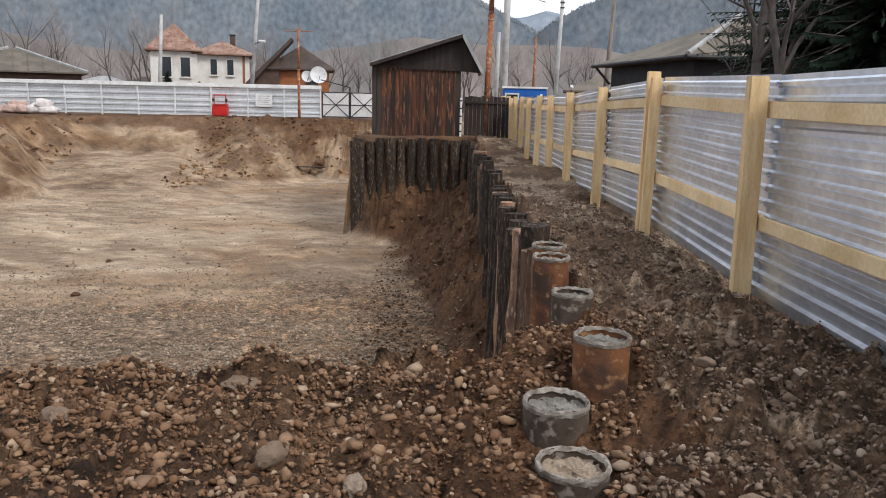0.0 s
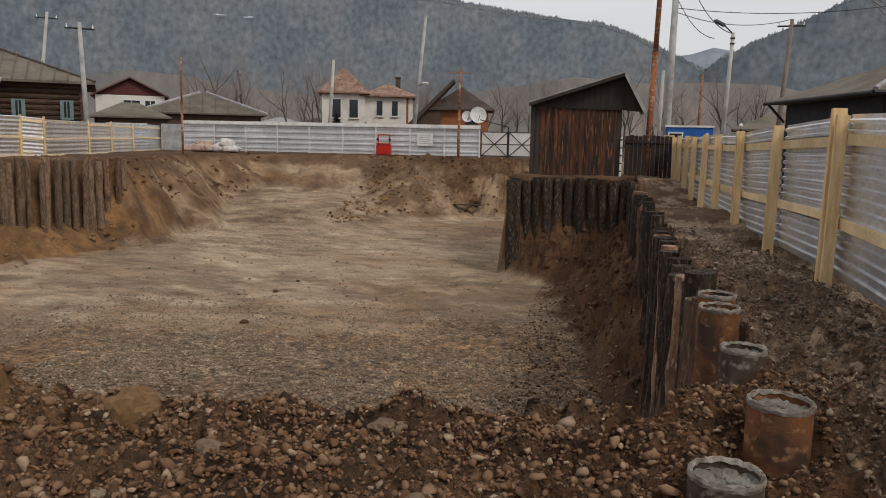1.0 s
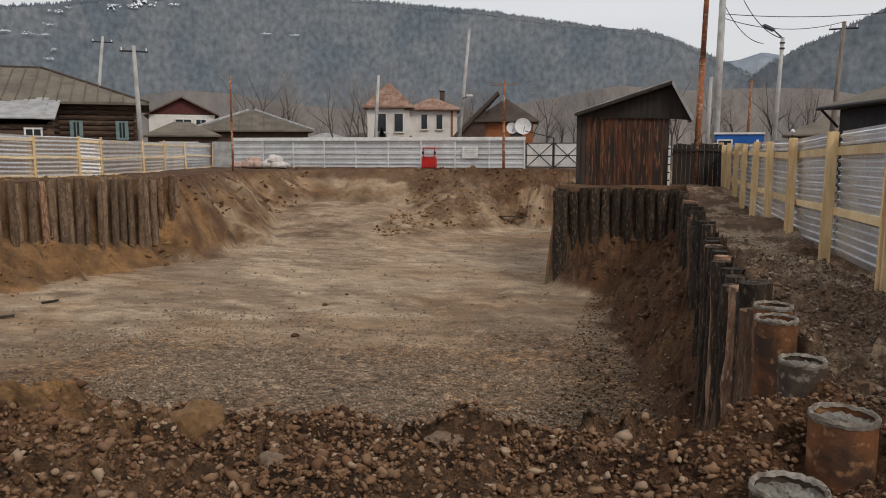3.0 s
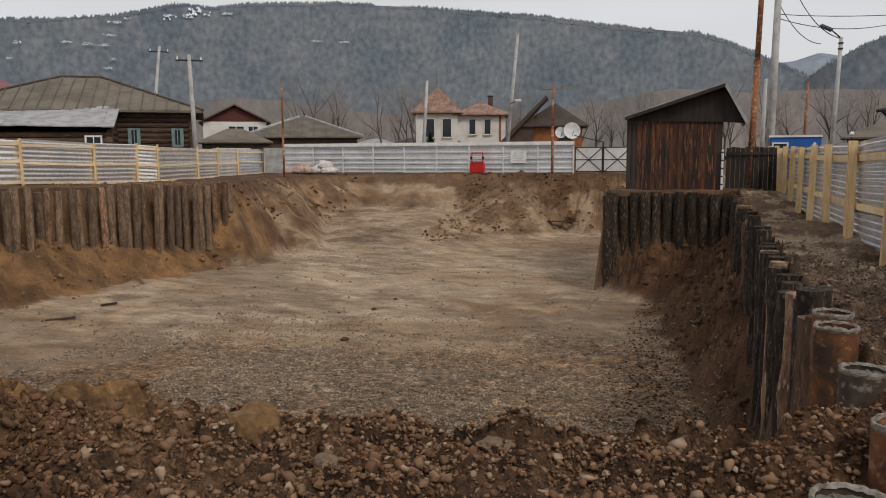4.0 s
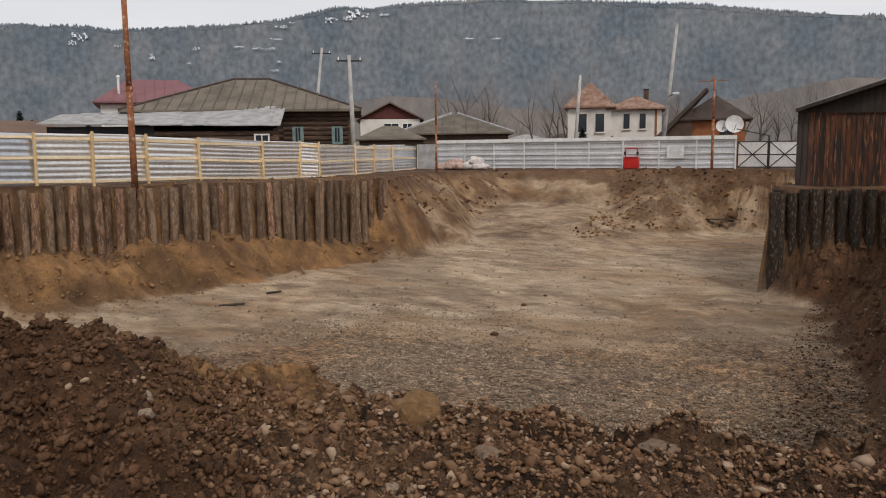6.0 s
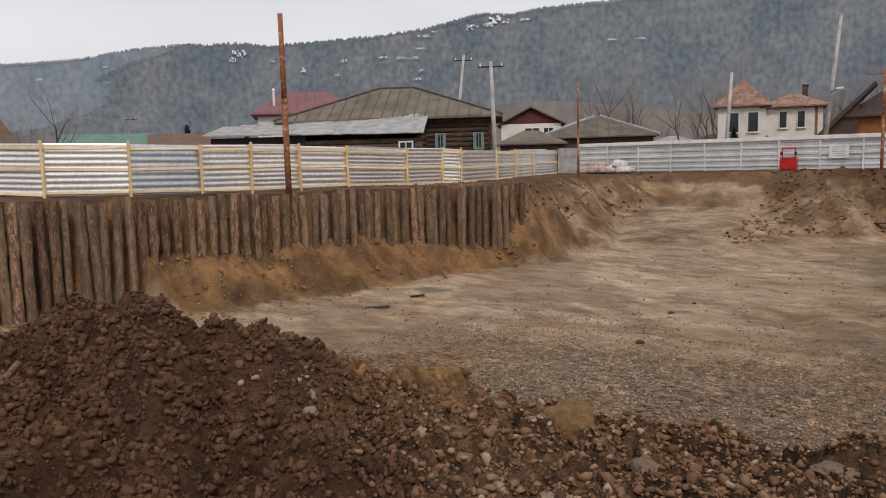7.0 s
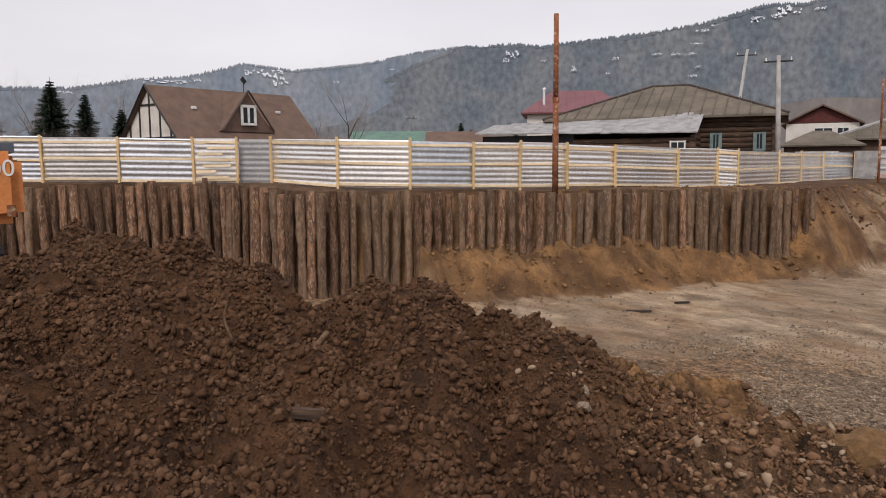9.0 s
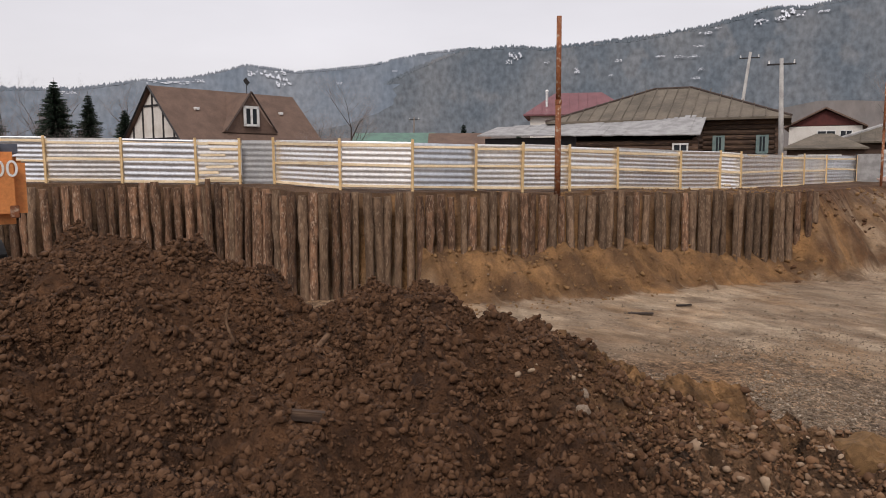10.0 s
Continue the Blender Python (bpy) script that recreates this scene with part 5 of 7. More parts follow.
for az, el, r in ((-9.75, 1.45, 0.42), (-8.95, 1.58, 0.62)):
    d = 58.0
    x, y = bearing(az, d)
    dish = thing("satellite_dish", (x, y, 0.4), -az + 12, "round off-white satellite dish on a thin mast", "satellite dish", "satellite dishes")
    bm = bmesh.new()
    rings = [[bm.verts.new((r * k / 5 * math.cos(a), 0.16 * (k / 5) ** 2 * -1, r * k / 5 * math.sin(a))) for a in [2 * math.pi * i / 20 for i in range(20)]] for k in range(1, 6)]
    ctr = bm.verts.new((0, 0, 0))
    for i in range(20):
        bm.faces.new((ctr, rings[0][i], rings[0][(i + 1) % 20]))
        for k in range(4):
            bm.faces.new((rings[k][i], rings[k + 1][i], rings[k + 1][(i + 1) % 20], rings[k][(i + 1) % 20]))
    zz = 1.69 + d * math.tan(radians(el)) - 0.4
    part("reflector", bm, M_DISH, dish, smooth=True).matrix_basis = pose(0, 0, zz, -14)
    part("mast", tubed((0, 0.15, 0), (0, 0.15, zz), 0.04, 0.04, 8), M_BLACK, dish)
    part("feed_arm", tubed((0, 0, zz - r * 0.8), (0, -0.7, zz), 0.02, 0.02, 6), M_BLACK, dish)

# log house with its sheet-roofed lean-to
lc, rc = Vector((*bearing(-50.8, 54), 0)), Vector((*bearing(-36.0, 52), 0))
lw = (rc - lc).length / 1.18
lrz = math.degrees(math.atan2(rc.y - lc.y, rc.x - lc.x))
log_house = thing("log_house", (lc.x, lc.y, 0.5), lrz, "dark old log house with mossy brown hipped roof and teal shutters", "house")
log_house.scale = (1.18, 1.18, 1.18)
rf = part("roof", hip_roof(lw, 8, 3.35, 5.35, 0.6, ridge_len=2.1), M_SLATE_BROWN, log_house, "sagging mossy brown-grey roofing")
roof_ribs(rf, lw, 8, 3.35, 5.35, 0.6, M_SLATE_BROWN, 0.6)
for ex, ey, rx1 in ((-0.6, -0.6, lw / 2 - 1.05), (lw + 0.6, -0.6, lw / 2 + 1.05), (lw + 0.6, 8.6, lw / 2 + 1.05)):
    part("hip_cap", tubed((ex, ey, 3.37), (rx1, 4, 5.38), 0.07, 0.07, 6), M_DARKROOF, rf, "dark hip capping")
part("ridge_cap", tubed((lw / 2 - 1.1, 4, 5.38), (lw / 2 + 1.1, 4, 5.38), 0.07, 0.07, 6), M_DARKROOF, rf)
part("wall", boxed((lw / 2, 4, 1.6), (lw - 0.3, 7.7, 3.3)), M_LOG, log_house)
lr = random.Random(3)
for k in range(12):
    part("log", tubed((-0.2, 0.02 + lr.uniform(-0.02, 0.02), 0.15 + 0.27 * k), (lw + 0.2, 0.02, 0.15 + 0.27 * k), 0.14, 0.145, 8), M_LOG, log_house)
    part("log", tubed((lw - 0.03, -0.2, 0.28 + 0.27 * k), (lw - 0.03, 8.1, 0.28 + 0.27 * k), 0.14, 0.14, 8), M_LOG, log_house)
for x in (lw - 2.9, lw - 0.75):
    wn = window(log_house, x, -0.16, 1.95, 0.34, 0.85, M_TEAL, 1)
    for s in (-1, 1):
        part("shutter", boxed((s * 0.25, -0.02, 0), (0.11, 0.04, 0.95)), M_TEAL, wn, "faded teal shutter")
lean = thing("lean_to", (lc.x, lc.y, 0.5), lrz, "log lean-to with a grey patched sheet roof beside the log house", "outbuilding")
lean.scale = (1.18, 1.18, 1.18)
x0, x1 = -3.4, lw - 3.75
n = 22
for i in range(n):
    a, b = x0 - 0.3 + (x1 + 0.5 - x0) * i / n, x0 - 0.3 + (x1 + 0.5 - x0) * (i + 1) / n
    t = (i + 0.5) / n
    eave_z, top_z = 2.5 - 0.15 * t + lr.uniform(-0.02, 0.02), 3.1 + 0.4 * t + lr.uniform(-0.03, 0.03)
    bm = bmesh.new()
    f = [bm.verts.new((xx, yy, zz)) for xx, yy, zz in ((a, -3.4, eave_z), (b + 0.03, -3.4, eave_z), (b + 0.03, -0.1, top_z), (a, -0.1, top_z))]
    g = [bm.verts.new((v.co.x, v.co.y, v.co.z + 0.06)) for v in f]
    bm.faces.new(f[::-1])
    bm.faces.new(g)
    for j in range(4):
        bm.faces.new((f[j], f[(j + 1) % 4], g[(j + 1) % 4], g[j]))
    part("roof_sheet", bm, M_SLATE, lean)
for k in range(8):
    part("log", tubed((x0 + 5.2, -2.9, 0.12 + 0.27 * k), (x1 + 0.1, -2.9, 0.12 + 0.27 * k), 0.14, 0.14, 8), M_LOG, lean)
    part("log", tubed((x1 - 0.05, -3.0, 0.25 + 0.27 * k), (x1 - 0.05, -0.1, 0.25 + 0.27 * k), 0.14, 0.14, 8), M_LOG, lean)
part("wall", boxed((x0 + 2.6, -2.9, 1.2), (5.2, 0.12, 2.4)), M_BLACKWALL, lean, "black boarded wall")
part("gable_fill", prism(bmesh.new(), [(-2.9, 2.0), (-0.1, 2.0), (-0.1, 3.4)], 0, 0.1), M_LOG, lean).matrix_basis = pose(x1 + 0.02, 0, 0, 0, 0, 90)
window(lean, x1 - 0.75, -3.06, 1.75, 0.7, 0.38, M_WHITE, 1)

house("house", "house with a wine-red metal hipped roof and pale walls", bearing(-52.8, 74), 50, 9.0, 8, 6.1, 8.5, M_PLASTER, M_REDROOF, over=0.6, ridge_len=4.5, seams=0.8)
red_chimney = thing("flue_pipe", (*bearing(-51.6, 75), 5.8), 0, "thin pale metal flue pipe on a red roof", "chimney")
part("pipe", tubed((0, 0, 0), (0, 0, 2.6), 0.12, 0.12, 10), M_ZINC_PALE, red_chimney)
part("cap", tubed((0, 0, 2.62), (0, 0, 2.8), 0.2, 0.05, 10), M_ZINC_PALE, red_chimney)
house("house", "pale-walled house with a maroon boarded gable and brown roof", bearing(-35.3, 74), 33, 5.6, 9, 4.75, 6.15, M_PLASTER, M_BROWNROOF, kind="gable_y", gable_wall=M_REDGABLE, over=0.4, wins=((2.9, 3.9, 1.4, 0.8), (4.4, 3.9, 0.9, 0.8)))
low_house = house("house", "low house with wide brown slate hipped roof and pale hip caps", bearing(-32.4, 70), 28, 9.6, 9.6, 3.15, 5.15, M_BROWNWALL, M_SLATE_BROWN, over=0.5, ridge_len=0.6, seams=1.0)
for hx0, hy0, hx1 in ((-0.5, -0.5, 4.5), (10.1, -0.5, 5.1), (10.1, 10.1, 5.1)):
    part("hip_cap", tubed((hx0, hy0, 2.98), (hx1, 4.8, 4.9), 0.13, 0.13, 6), M_SLATE, low_house, "pale hip capping")
house("outbuilding", "low brown outbuilding with a sloping slate roof", bearing(-35.4, 66), 34, 5.2, 5, 2.65, 3.9, M_BROWNWALL, M_SLATE_BROWN, over=0.4, ridge_len=1.2)
part("white_wall", boxed((2.3, -0.05, 1.0), (3.0, 0.08, 1.9)), M_PLASTER, bpy.data.objects["outbuilding"])
house("outbuilding", "far low shed with a rusty grey roof", bearing(-25.0, 95), 23, 6, 5, 2.6, 3.6, M_BROWNWALL, M_SLATE, over=0.4)
house("outbuilding", "far low shed with a dark roof", bearing(-21.8, 98), 21, 4, 4, 2.9, 3.7, M_BROWNWALL, M_DARKROOF, over=0.4)

# timber-framed chalet
chalet = house("chalet", "white timber-framed chalet with a long brown roof and a dormer", (-56.9, 12.6), 111.2, 13.0, 7.0, 3.6, 7.3, M_PLASTER, M_BROWNROOF, kind="gable_x", over=0.3, base=0.8)
for s in (0.0, 1.0):
    part("bargeboard", tubed((-0.35, -0.3 if s == 0 else 7.3, 2.55), (-0.35, 3.5, 6.6), 0.09, 0.09, 4), M_BLACK, chalet, "dark bargeboard")
for y in (0.9, 2.2, 3.5, 4.8, 6.1):
    top = 2.8 + 3.6 * (1 - abs(y - 3.5) / 3.5)
    part("timber", boxed((-0.03, y, (top + 1.0) / 2), (0.07, 0.14, top - 1.0)), M_BLACK, chalet)
for z, half in ((2.8, 3.5), (5.2, 1.2)):
    part("timber", boxed((-0.03, 3.5, z), (0.07, half * 2, 0.14)), M_BLACK, chalet)
dormer = part("dormer", prism(bmesh.new(), [(3.6, 3.3), (8.8, 3.3), (7.5, 4.5), (6.2, 6.3), (4.9, 4.5)], 0.2, 3.4), M_BROWNROOF, chalet, "triangular brown dormer")
for s in (-1, 1):
    part("verge", tubed((6.2 + s * 2.4, 0.05, 3.4), (6.2, 0.05, 6.4), 0.09, 0.09, 4), M_DARKROOF, dormer)
cwin = window(chalet, 6.15, 0.12, 4.55, 1.3, 1.3, M_WHITE, 1)
for dx, dz, sx, sz in ((-0.62, 0, 0.24, 1.55), (0.62, 0, 0.24, 1.55), (0, 0.68, 1.45, 0.2), (0, -0.68, 1.45, 0.2), (0, 0, 0.2, 1.3)):
    part("casing", boxed((dx, -0.075, dz), (sx, 0.04, sz), bevel=0.008), M_WHITE, cwin, "broad white window casing")
vane = part("weather_vane", tubed((6.2, 0.6, 6.3), (6.2, 0.6, 7.5), 0.03, 0.03, 6), M_BLACK, chalet)
part("ornament", boxed((6.2, 0.6, 7.2), (0.5, 0.05, 0.35), rot=(0, 45, 0)), M_BLACK, vane)
for x in (2.6, 10.6):
    part("roof_light", boxed((x, 1.9, 5.05), (0.35, 0.3, 0.22), bevel=0.03), M_WHITE, chalet)

house("outbuilding", "low house with a dull green roof", bearing(-65.5, 92), 62, 9, 6, 4.1, 5.3, M_PLASTER, M_GREENROOF, kind="gable_x", over=0.4)
house("outbuilding", "small weathered barn with a brown gable roof", bearing(-60.0, 60), 58, 4.3, 4, 3.1, 3.95, M_BROWNWALL, M_BROWNROOF, kind="gable_x", over=0.3)
house("outbuilding", "long low shed with a flat dark roof", bearing(-69.0, 62), 66, 8, 4, 2.3, 2.7, M_BROWNWALL, M_DARKROOF, over=0.3)
black_house = house("house", "black-walled house with a broad grey-brown hipped roof and gutter", (7.9, 25.9), 10, 12, 7, 3.2, 4.95, M_BLACKWALL, M_SLATE_BROWN, over=0.55, ridge_len=5.0, base=0.1, seams=0.6)
part("gutter", tubed((-0.62, -0.6, 3.12), (-0.62, 7.6, 3.12), 0.07, 0.07, 8), M_BLACK, black_house)
part("gutter", tubed((-0.6, -0.62, 3.12), (12.6, -0.62, 3.12), 0.07, 0.07, 8), M_BLACK, black_house)
part("downpipe", tubed((-0.6, 7.3, 3.1), (-0.05, 7.0, 2.4), 0.05, 0.05, 8), M_BLACK, black_house)
part("meter_box", boxed((-0.08, 6.3, 1.75), (0.12, 0.3, 0.3), bevel=0.02), M_WHITE, black_house)
part("hip_cap", tubed((-0.5, -0.5, 3.22), (3.5, 3.5, 4.98), 0.09, 0.09, 6), M_SLATE, black_house, "pale ridge capping")
house("house", "far house with a brown-grey hipped roof and pale ridge capping", bearing(9.0, 62), -9, 6.5, 6, 2.6, 4.1, M_BROWNWALL, M_SLATE_BROWN, over=0.4, ridge_len=1.0)

# ---- site cabin, board gate and other things by the shed ----
cabin = thing("site_cabin", (*bearing(4.35, 44), 0.1), -6, "blue steel site cabin with white edges", "cabin")
part("body", boxed((1.25, 1.1, 1.2), (2.4, 2.2, 2.3), bevel=0.02), M_BLUE, cabin)
part("trim", boxed((1.25, 1.1, 2.4), (2.52, 2.32, 0.1)), M_WHITE, cabin, "white edge trim")
window(cabin, 0.55, -0.02, 1.75, 0.7, 0.6, M_WHITE, 0)
part("lamp", boxed((2.15, -0.05, 2.0), (0.14, 0.1, 0.14), bevel=0.02), M_WHITE, cabin)
boards = thing("board_fence", (0.62, 31.6, 0.25), 0, "dark weathered board fence beside the shed", "fence")
for i in range(11):
    part("board", boxed((0.1 + i * 0.165, srng.uniform(-0.01, 0.01), 0.8), (0.155, 0.025, 1.65 + srng.uniform(-0.05, 0.05))), M_SHED_DARK, boards)
part("rail", boxed((0.95, -0.04, 1.4), (1.9, 0.05, 0.1)), M_SHED_DARK, boards)
wp = thing("marker_post", (0.45, 29.2, 0.3), 0, "thin white marker post with dark bands", "post")
part("post", tubed((0, 0, -0.2), (0, 0, 1.5), 0.04, 0.04, 8), M_WHITE, wp)
for k in range(5):
    part("band", tubed((0, 0, 0.25 + k * 0.28), (0, 0, 0.3 + k * 0.28), 0.043, 0.043, 8), M_BLACK, wp)
lamp_ball = thing("globe_lamp", (*bearing(9.3, 40), 0), 0, "small white globe lamp on a post", "lamp")
part("post", tubed((0, 0, -0.1), (0, 0, 2.35), 0.04, 0.04, 8), M_BLACK, lamp_ball)
bm = bmesh.new()
bmesh.ops.create_icosphere(bm, subdivisions=3, radius=0.1, matrix=Matrix.Translation((0, 0, 2.5)))
part("globe", bm, M_WHITE, lamp_ball, smooth=True)

# ---- poles, lamps and cables ----


def utility_pole(az_top, az_foot, d, top, label, mat, r=0.14, arm=True, base=0.3, double=False):
    x, y = bearing(az_foot, d)
    tx, ty = bearing(az_top, d)
    ob = thing("utility_pole", (x, y, base), 0, label, "utility pole", "utility poles")
    v = Vector((tx - x, ty - y, top - base))
    part("shaft", tubed(-0.03 * v, v, r * 1.15, r * 0.75, 10), mat, ob, smooth=True)
    side = Vector((math.cos(radians(az_foot)), -math.sin(radians(az_foot)), 0))
    if arm:
        for k in range(2 if double else 1):
            c = v * (0.955 - 0.06 * k)
            a = part("crossarm", tubed(c - side * 0.75, c + side * 0.75, 0.05, 0.05, 6), M_BLACK, ob)
            for s in (-0.65, 0.0, 0.65):
                part("insulator", tubed(c + side * s + Vector((0, 0, 0.03)), c + side * s + Vector((0, 0, 0.22)), 0.05, 0.03, 6), M_WHITE, a)
    return Vector((tx, ty, top))


utility_pole(-19.4, -19.8, 62, 7.4, "straight pale concrete utility pole near the white house", M_POLE, arm=False)
p = utility_pole(-12.85, -13.75, 58, 10.3, "leaning pale utility pole with a lamp bracket", M_POLE, arm=False)
utility_pole(-37.9, -38.9, 66, 10.2, "leaning pale utility pole with a crossarm", M_POLE)
utility_pole(-36.0, -35.75, 48, 7.45, "pale concrete utility pole beside the log house", M_POLE)
top_a = utility_pole(4.55, 4.4, 45, 11.8, "tall pale concrete utility pole behind the shed", M_POLE, r=0.2, arm=False, double=True)
top_c = utility_pole(11.95, 11.5, 50, 8.75, "leaning grey wooden utility pole with crossarm", M_WOODPOLE)
utility_pole(4.0, 3.9, 40, 5.1, "short pale pole with a white cap", M_POLE, r=0.1, arm=False)
utility_pole(6.55, 6.45, 70, 7.3, "far brown wooden pole", M_RUSTROD, r=0.12, arm=False)
utility_pole(-61.2, -61.3, 110, 8.2, "far thin pole with a bird-box top", M_WOODPOLE, r=0.1)
x, y = bearing(8.1, 40)
lamp = thing("street_lamp", (x, y, 0.2), 0, "street lamp on a slender pale concrete pole", "street lamp")
part("pole", tubed((0, 0, -0.2), (0.2, 0, 6.6), 0.12, 0.08, 10), M_POLE, lamp, smooth=True)
arm = part("arm", tubed((0.2, 0, 6.55), (-0.25, -0.1, 6.95), 0.035, 0.03, 6), M_BLACK, lamp)
part("head", boxed((-0.45, -0.14, 7.03), (0.6, 0.22, 0.16), rot=(0, 24, 12), bevel=0.05), M_MACHGREY, lamp, "grey lamp head")
for k in range(2):
    part("bracket", boxed((0.19, 0, 6.1 + 0.25 * k), (0.2, 0.2, 0.06)), M_BLACK, lamp)
bracket = thing("street_lamp", (*bearing(-13.35, 57.7), 5.3), 0, "white lamp head bracketed to a leaning pole", "street lamp")
part("arm", tubed((0, 0, 0), (0.5, -0.2, 0.2), 0.03, 0.03, 6), M_BLACK, bracket)
part("head", boxed((0.6, -0.2, 0.2), (0.5, 0.3, 0.18), bevel=0.06), M_WHITE, bracket)


def cable(points, r=0.02, label="sagging black overhead cable"):
    cu = bpy.data.curves.new("overhead_cable", "CURVE")
    cu.dimensions, cu.bevel_depth, cu.bevel_resolution = "3D", r, 1
    sp = cu.splines.new("POLY")
    sp.points.add(len(points) - 1)
    for pt, q in zip(sp.points, points):
        pt.co = (*q, 1)
    cu.materials.append(M_WIRE)
    return tagged(new("overhead_cable", cu), label, "cable", "overhead cables")


def sagged(a, b, sag, n=18):
    a, b = Vector(a), Vector(b)
    return [a.lerp(b, i / n) - Vector((0, 0, sag * 4 * (i / n) * (1 - i / n))) for i in range(n + 1)]


lamp_top = Vector((x + 0.2, y, 6.75))
cable(sagged(top_a + Vector((0, 0, 0.0)), lamp_top, 0.9))
cable(sagged(top_a - Vector((0, 0, 3.2)), top_c, 0.5))
cable(sagged(top_a - Vector((0, 0, 3.0)), top_c + Vector((9, -2, 1.2)), 0.7))
cable(sagged(top_a - Vector((0, 0, 2.4)), top_a + Vector((2.1, 0, -4.6)), 0.5))


def rusty_pole(az, d, foot, top, r, label, az_top=None):
    x, y = bearing(az, d)
    tx, ty = bearing(az if az_top is None else az_top, d)
    ob = thing("rusty_pole", (x, y, foot), 0, label, "pole", "rusty poles")
    v = Vector((tx - x, ty - y, top - foot))
    bm = tubed(-0.05 * v, v * 0.52, r, r * 0.97, 12)
    part("lower_pipe", bm, M_RUSTROD, ob, smooth=True)
    part("upper_pipe", tubed(v * 0.52, v, r * 0.86, r * 0.8, 12), M_RUSTROD, ob, smooth=True)
    part("collar", tubed(v * 0.51, v * 0.535, r * 1.15, r * 1.15, 12), M_RUSTROD, ob)
    return ob


rusty_pole(-50.95, 30.8, 0.5, 7.3, 0.12, "tall rusty orange pipe standing at the pile wall")
rusty_pole(3.25, 31.6, 0.3, 9.2, 0.115, "tall rusty orange pipe standing beside the shed", 3.6)
rusty_pole(-29.8, 50.6, 0.4, 6.1, 0.07, "thin rusty pipe at the fence corner")
rp = rusty_pole(-10.3, 50.8, 0.5, 6.0, 0.09, "thin rusty pipe with a short crossbar before the fence")
part("crossbar", tubed((-0.9, 0, 5.25), (0.9, 0, 5.25), 0.025, 0.025, 6), M_RUSTROD, rp)

# ---- small things along the far fence ----
box_red = thing("red_site_box", (-14.7, 51.2, 0.36), 0, "bright red metal site box with an upright handle frame", "box")
part("body", boxed((0, 0, 0.38), (0.95, 0.6, 0.72), bevel=0.06), M_RED, box_red)
for xx in (-0.38, 0.38):
    part("upright", tubed((xx, 0, 0.7), (xx, 0, 1.4), 0.035, 0.035, 8), M_RED, box_red)
    part("hinge", boxed((xx * 1.1, -0.05, 1.05), (0.14, 0.14, 0.2), bevel=0.02), M_BLACK, box_red)
part("handle", tubed((-0.4, 0, 1.38), (0.4, 0, 1.38), 0.035, 0.035, 8), M_RED, box_red)
part("lid", boxed((0, 0, 0.78), (1.0, 0.64, 0.06), bevel=0.02), M_RED, box_red)
sign = thing("notice_board", (-12.0, 51.86, 1.05), 0, "plain white notice board fixed to the sheet fence", "sign")
part("panel", boxed((0, 0, 0.42), (1.1, 0.02, 0.84), bevel=0.004), M_WHITE, sign)
for k in range(5):
    part("line", boxed((-0.05 * (k % 2), -0.013, 0.15 + 0.13 * k), (0.8 - 0.1 * (k % 2), 0.004, 0.03)), M_SLATE, sign)


def sack(x, y, z, s, mat, label, rz):
    ob = thing("sack", (x, y, z), rz, label, "sack", "sacks by the fence")
    bm = bmesh.new()
    bmesh.ops.create_icosphere(bm, subdivisions=3, radius=1.0)
    for v in bm.verts:
        n = noise.noise(v.co * 1.7 + Vector((x, y, 0)))
        v.co = Vector((v.co.x * 0.62 * s, v.co.y * 0.4 * s, max(v.co.z, -0.6) * 0.3 * s + 0.17 * s)) * (1 + 0.25 * n)
    part("bag", bm, mat, ob, smooth=True)
    part("tied_end", tubed((0.55 * s, 0, 0.18 * s), (0.78 * s, 0, 0.25 * s), 0.1 * s, 0.04 * s, 8), mat, ob)


for k, (xx, yy, zz, s, m) in enumerate(((-26.2, 50.4, 0.35, 1.25, M_SACK), (-25.4, 50.3, 0.35, 1.0, M_SACK), (-25.8, 50.5, 0.72, 1.1, M_SACK), (-27.1, 50.4, 0.35, 1.1, M_PINK), (-27.9, 50.5, 0.35, 1.2, M_PINK), (-28.6, 50.5, 0.32, 1.0, M_PINK), (-27.5, 50.6, 0.7, 0.9, M_PINK))):
    sack(xx, yy, zz, s, m, "bulging white sack by the fence" if m is M_SACK else "dusty pinkish sack lying by the fence", k * 37)


def plank_scrap(x, y, z, ln, w, rz, mat, label, tilt=0.0):
    me = bpy.data.meshes.new("plank")
    bm = boxed((0, 0, 0), (ln, w, 0.05), bevel=0.008)
    for v in bm.verts:
        v.co.z += 0.03 * math.sin(v.co.x * 1.7)
    bm.to_mesh(me)
    bm.free()
    me.materials.append(mat)
    ob = tagged(new("plank", me), label, "plank", "loose planks")
    ob.matrix_basis = pose(x, y, z, 0, tilt, rz)


plank_scrap(-9.0, 47.3, level(-9.0, 47.3) + 0.07, 3.4, 0.35, 2, M_SHED_DARK, "dark board lying at the foot of the far bank")
plank_scrap(-18.0, 17.9, level(-18.0, 17.9) + 0.04, 0.8, 0.16, 40, M_SHED_DARK, "dark plank scrap lying on the pit floor")
plank_scrap(-18.2, 20.1, level(-18.2, 20.1) + 0.04, 0.5, 0.12, 55, M_SHED_DARK, "dark plank scrap lying on the pit floor")
plank_scrap(-3.52, 1.2, level(-3.52, 1.2) + 0.025, 0.17, 0.045, 60, M_LOG, "short dark plank stub poking from the spoil heap", 8)

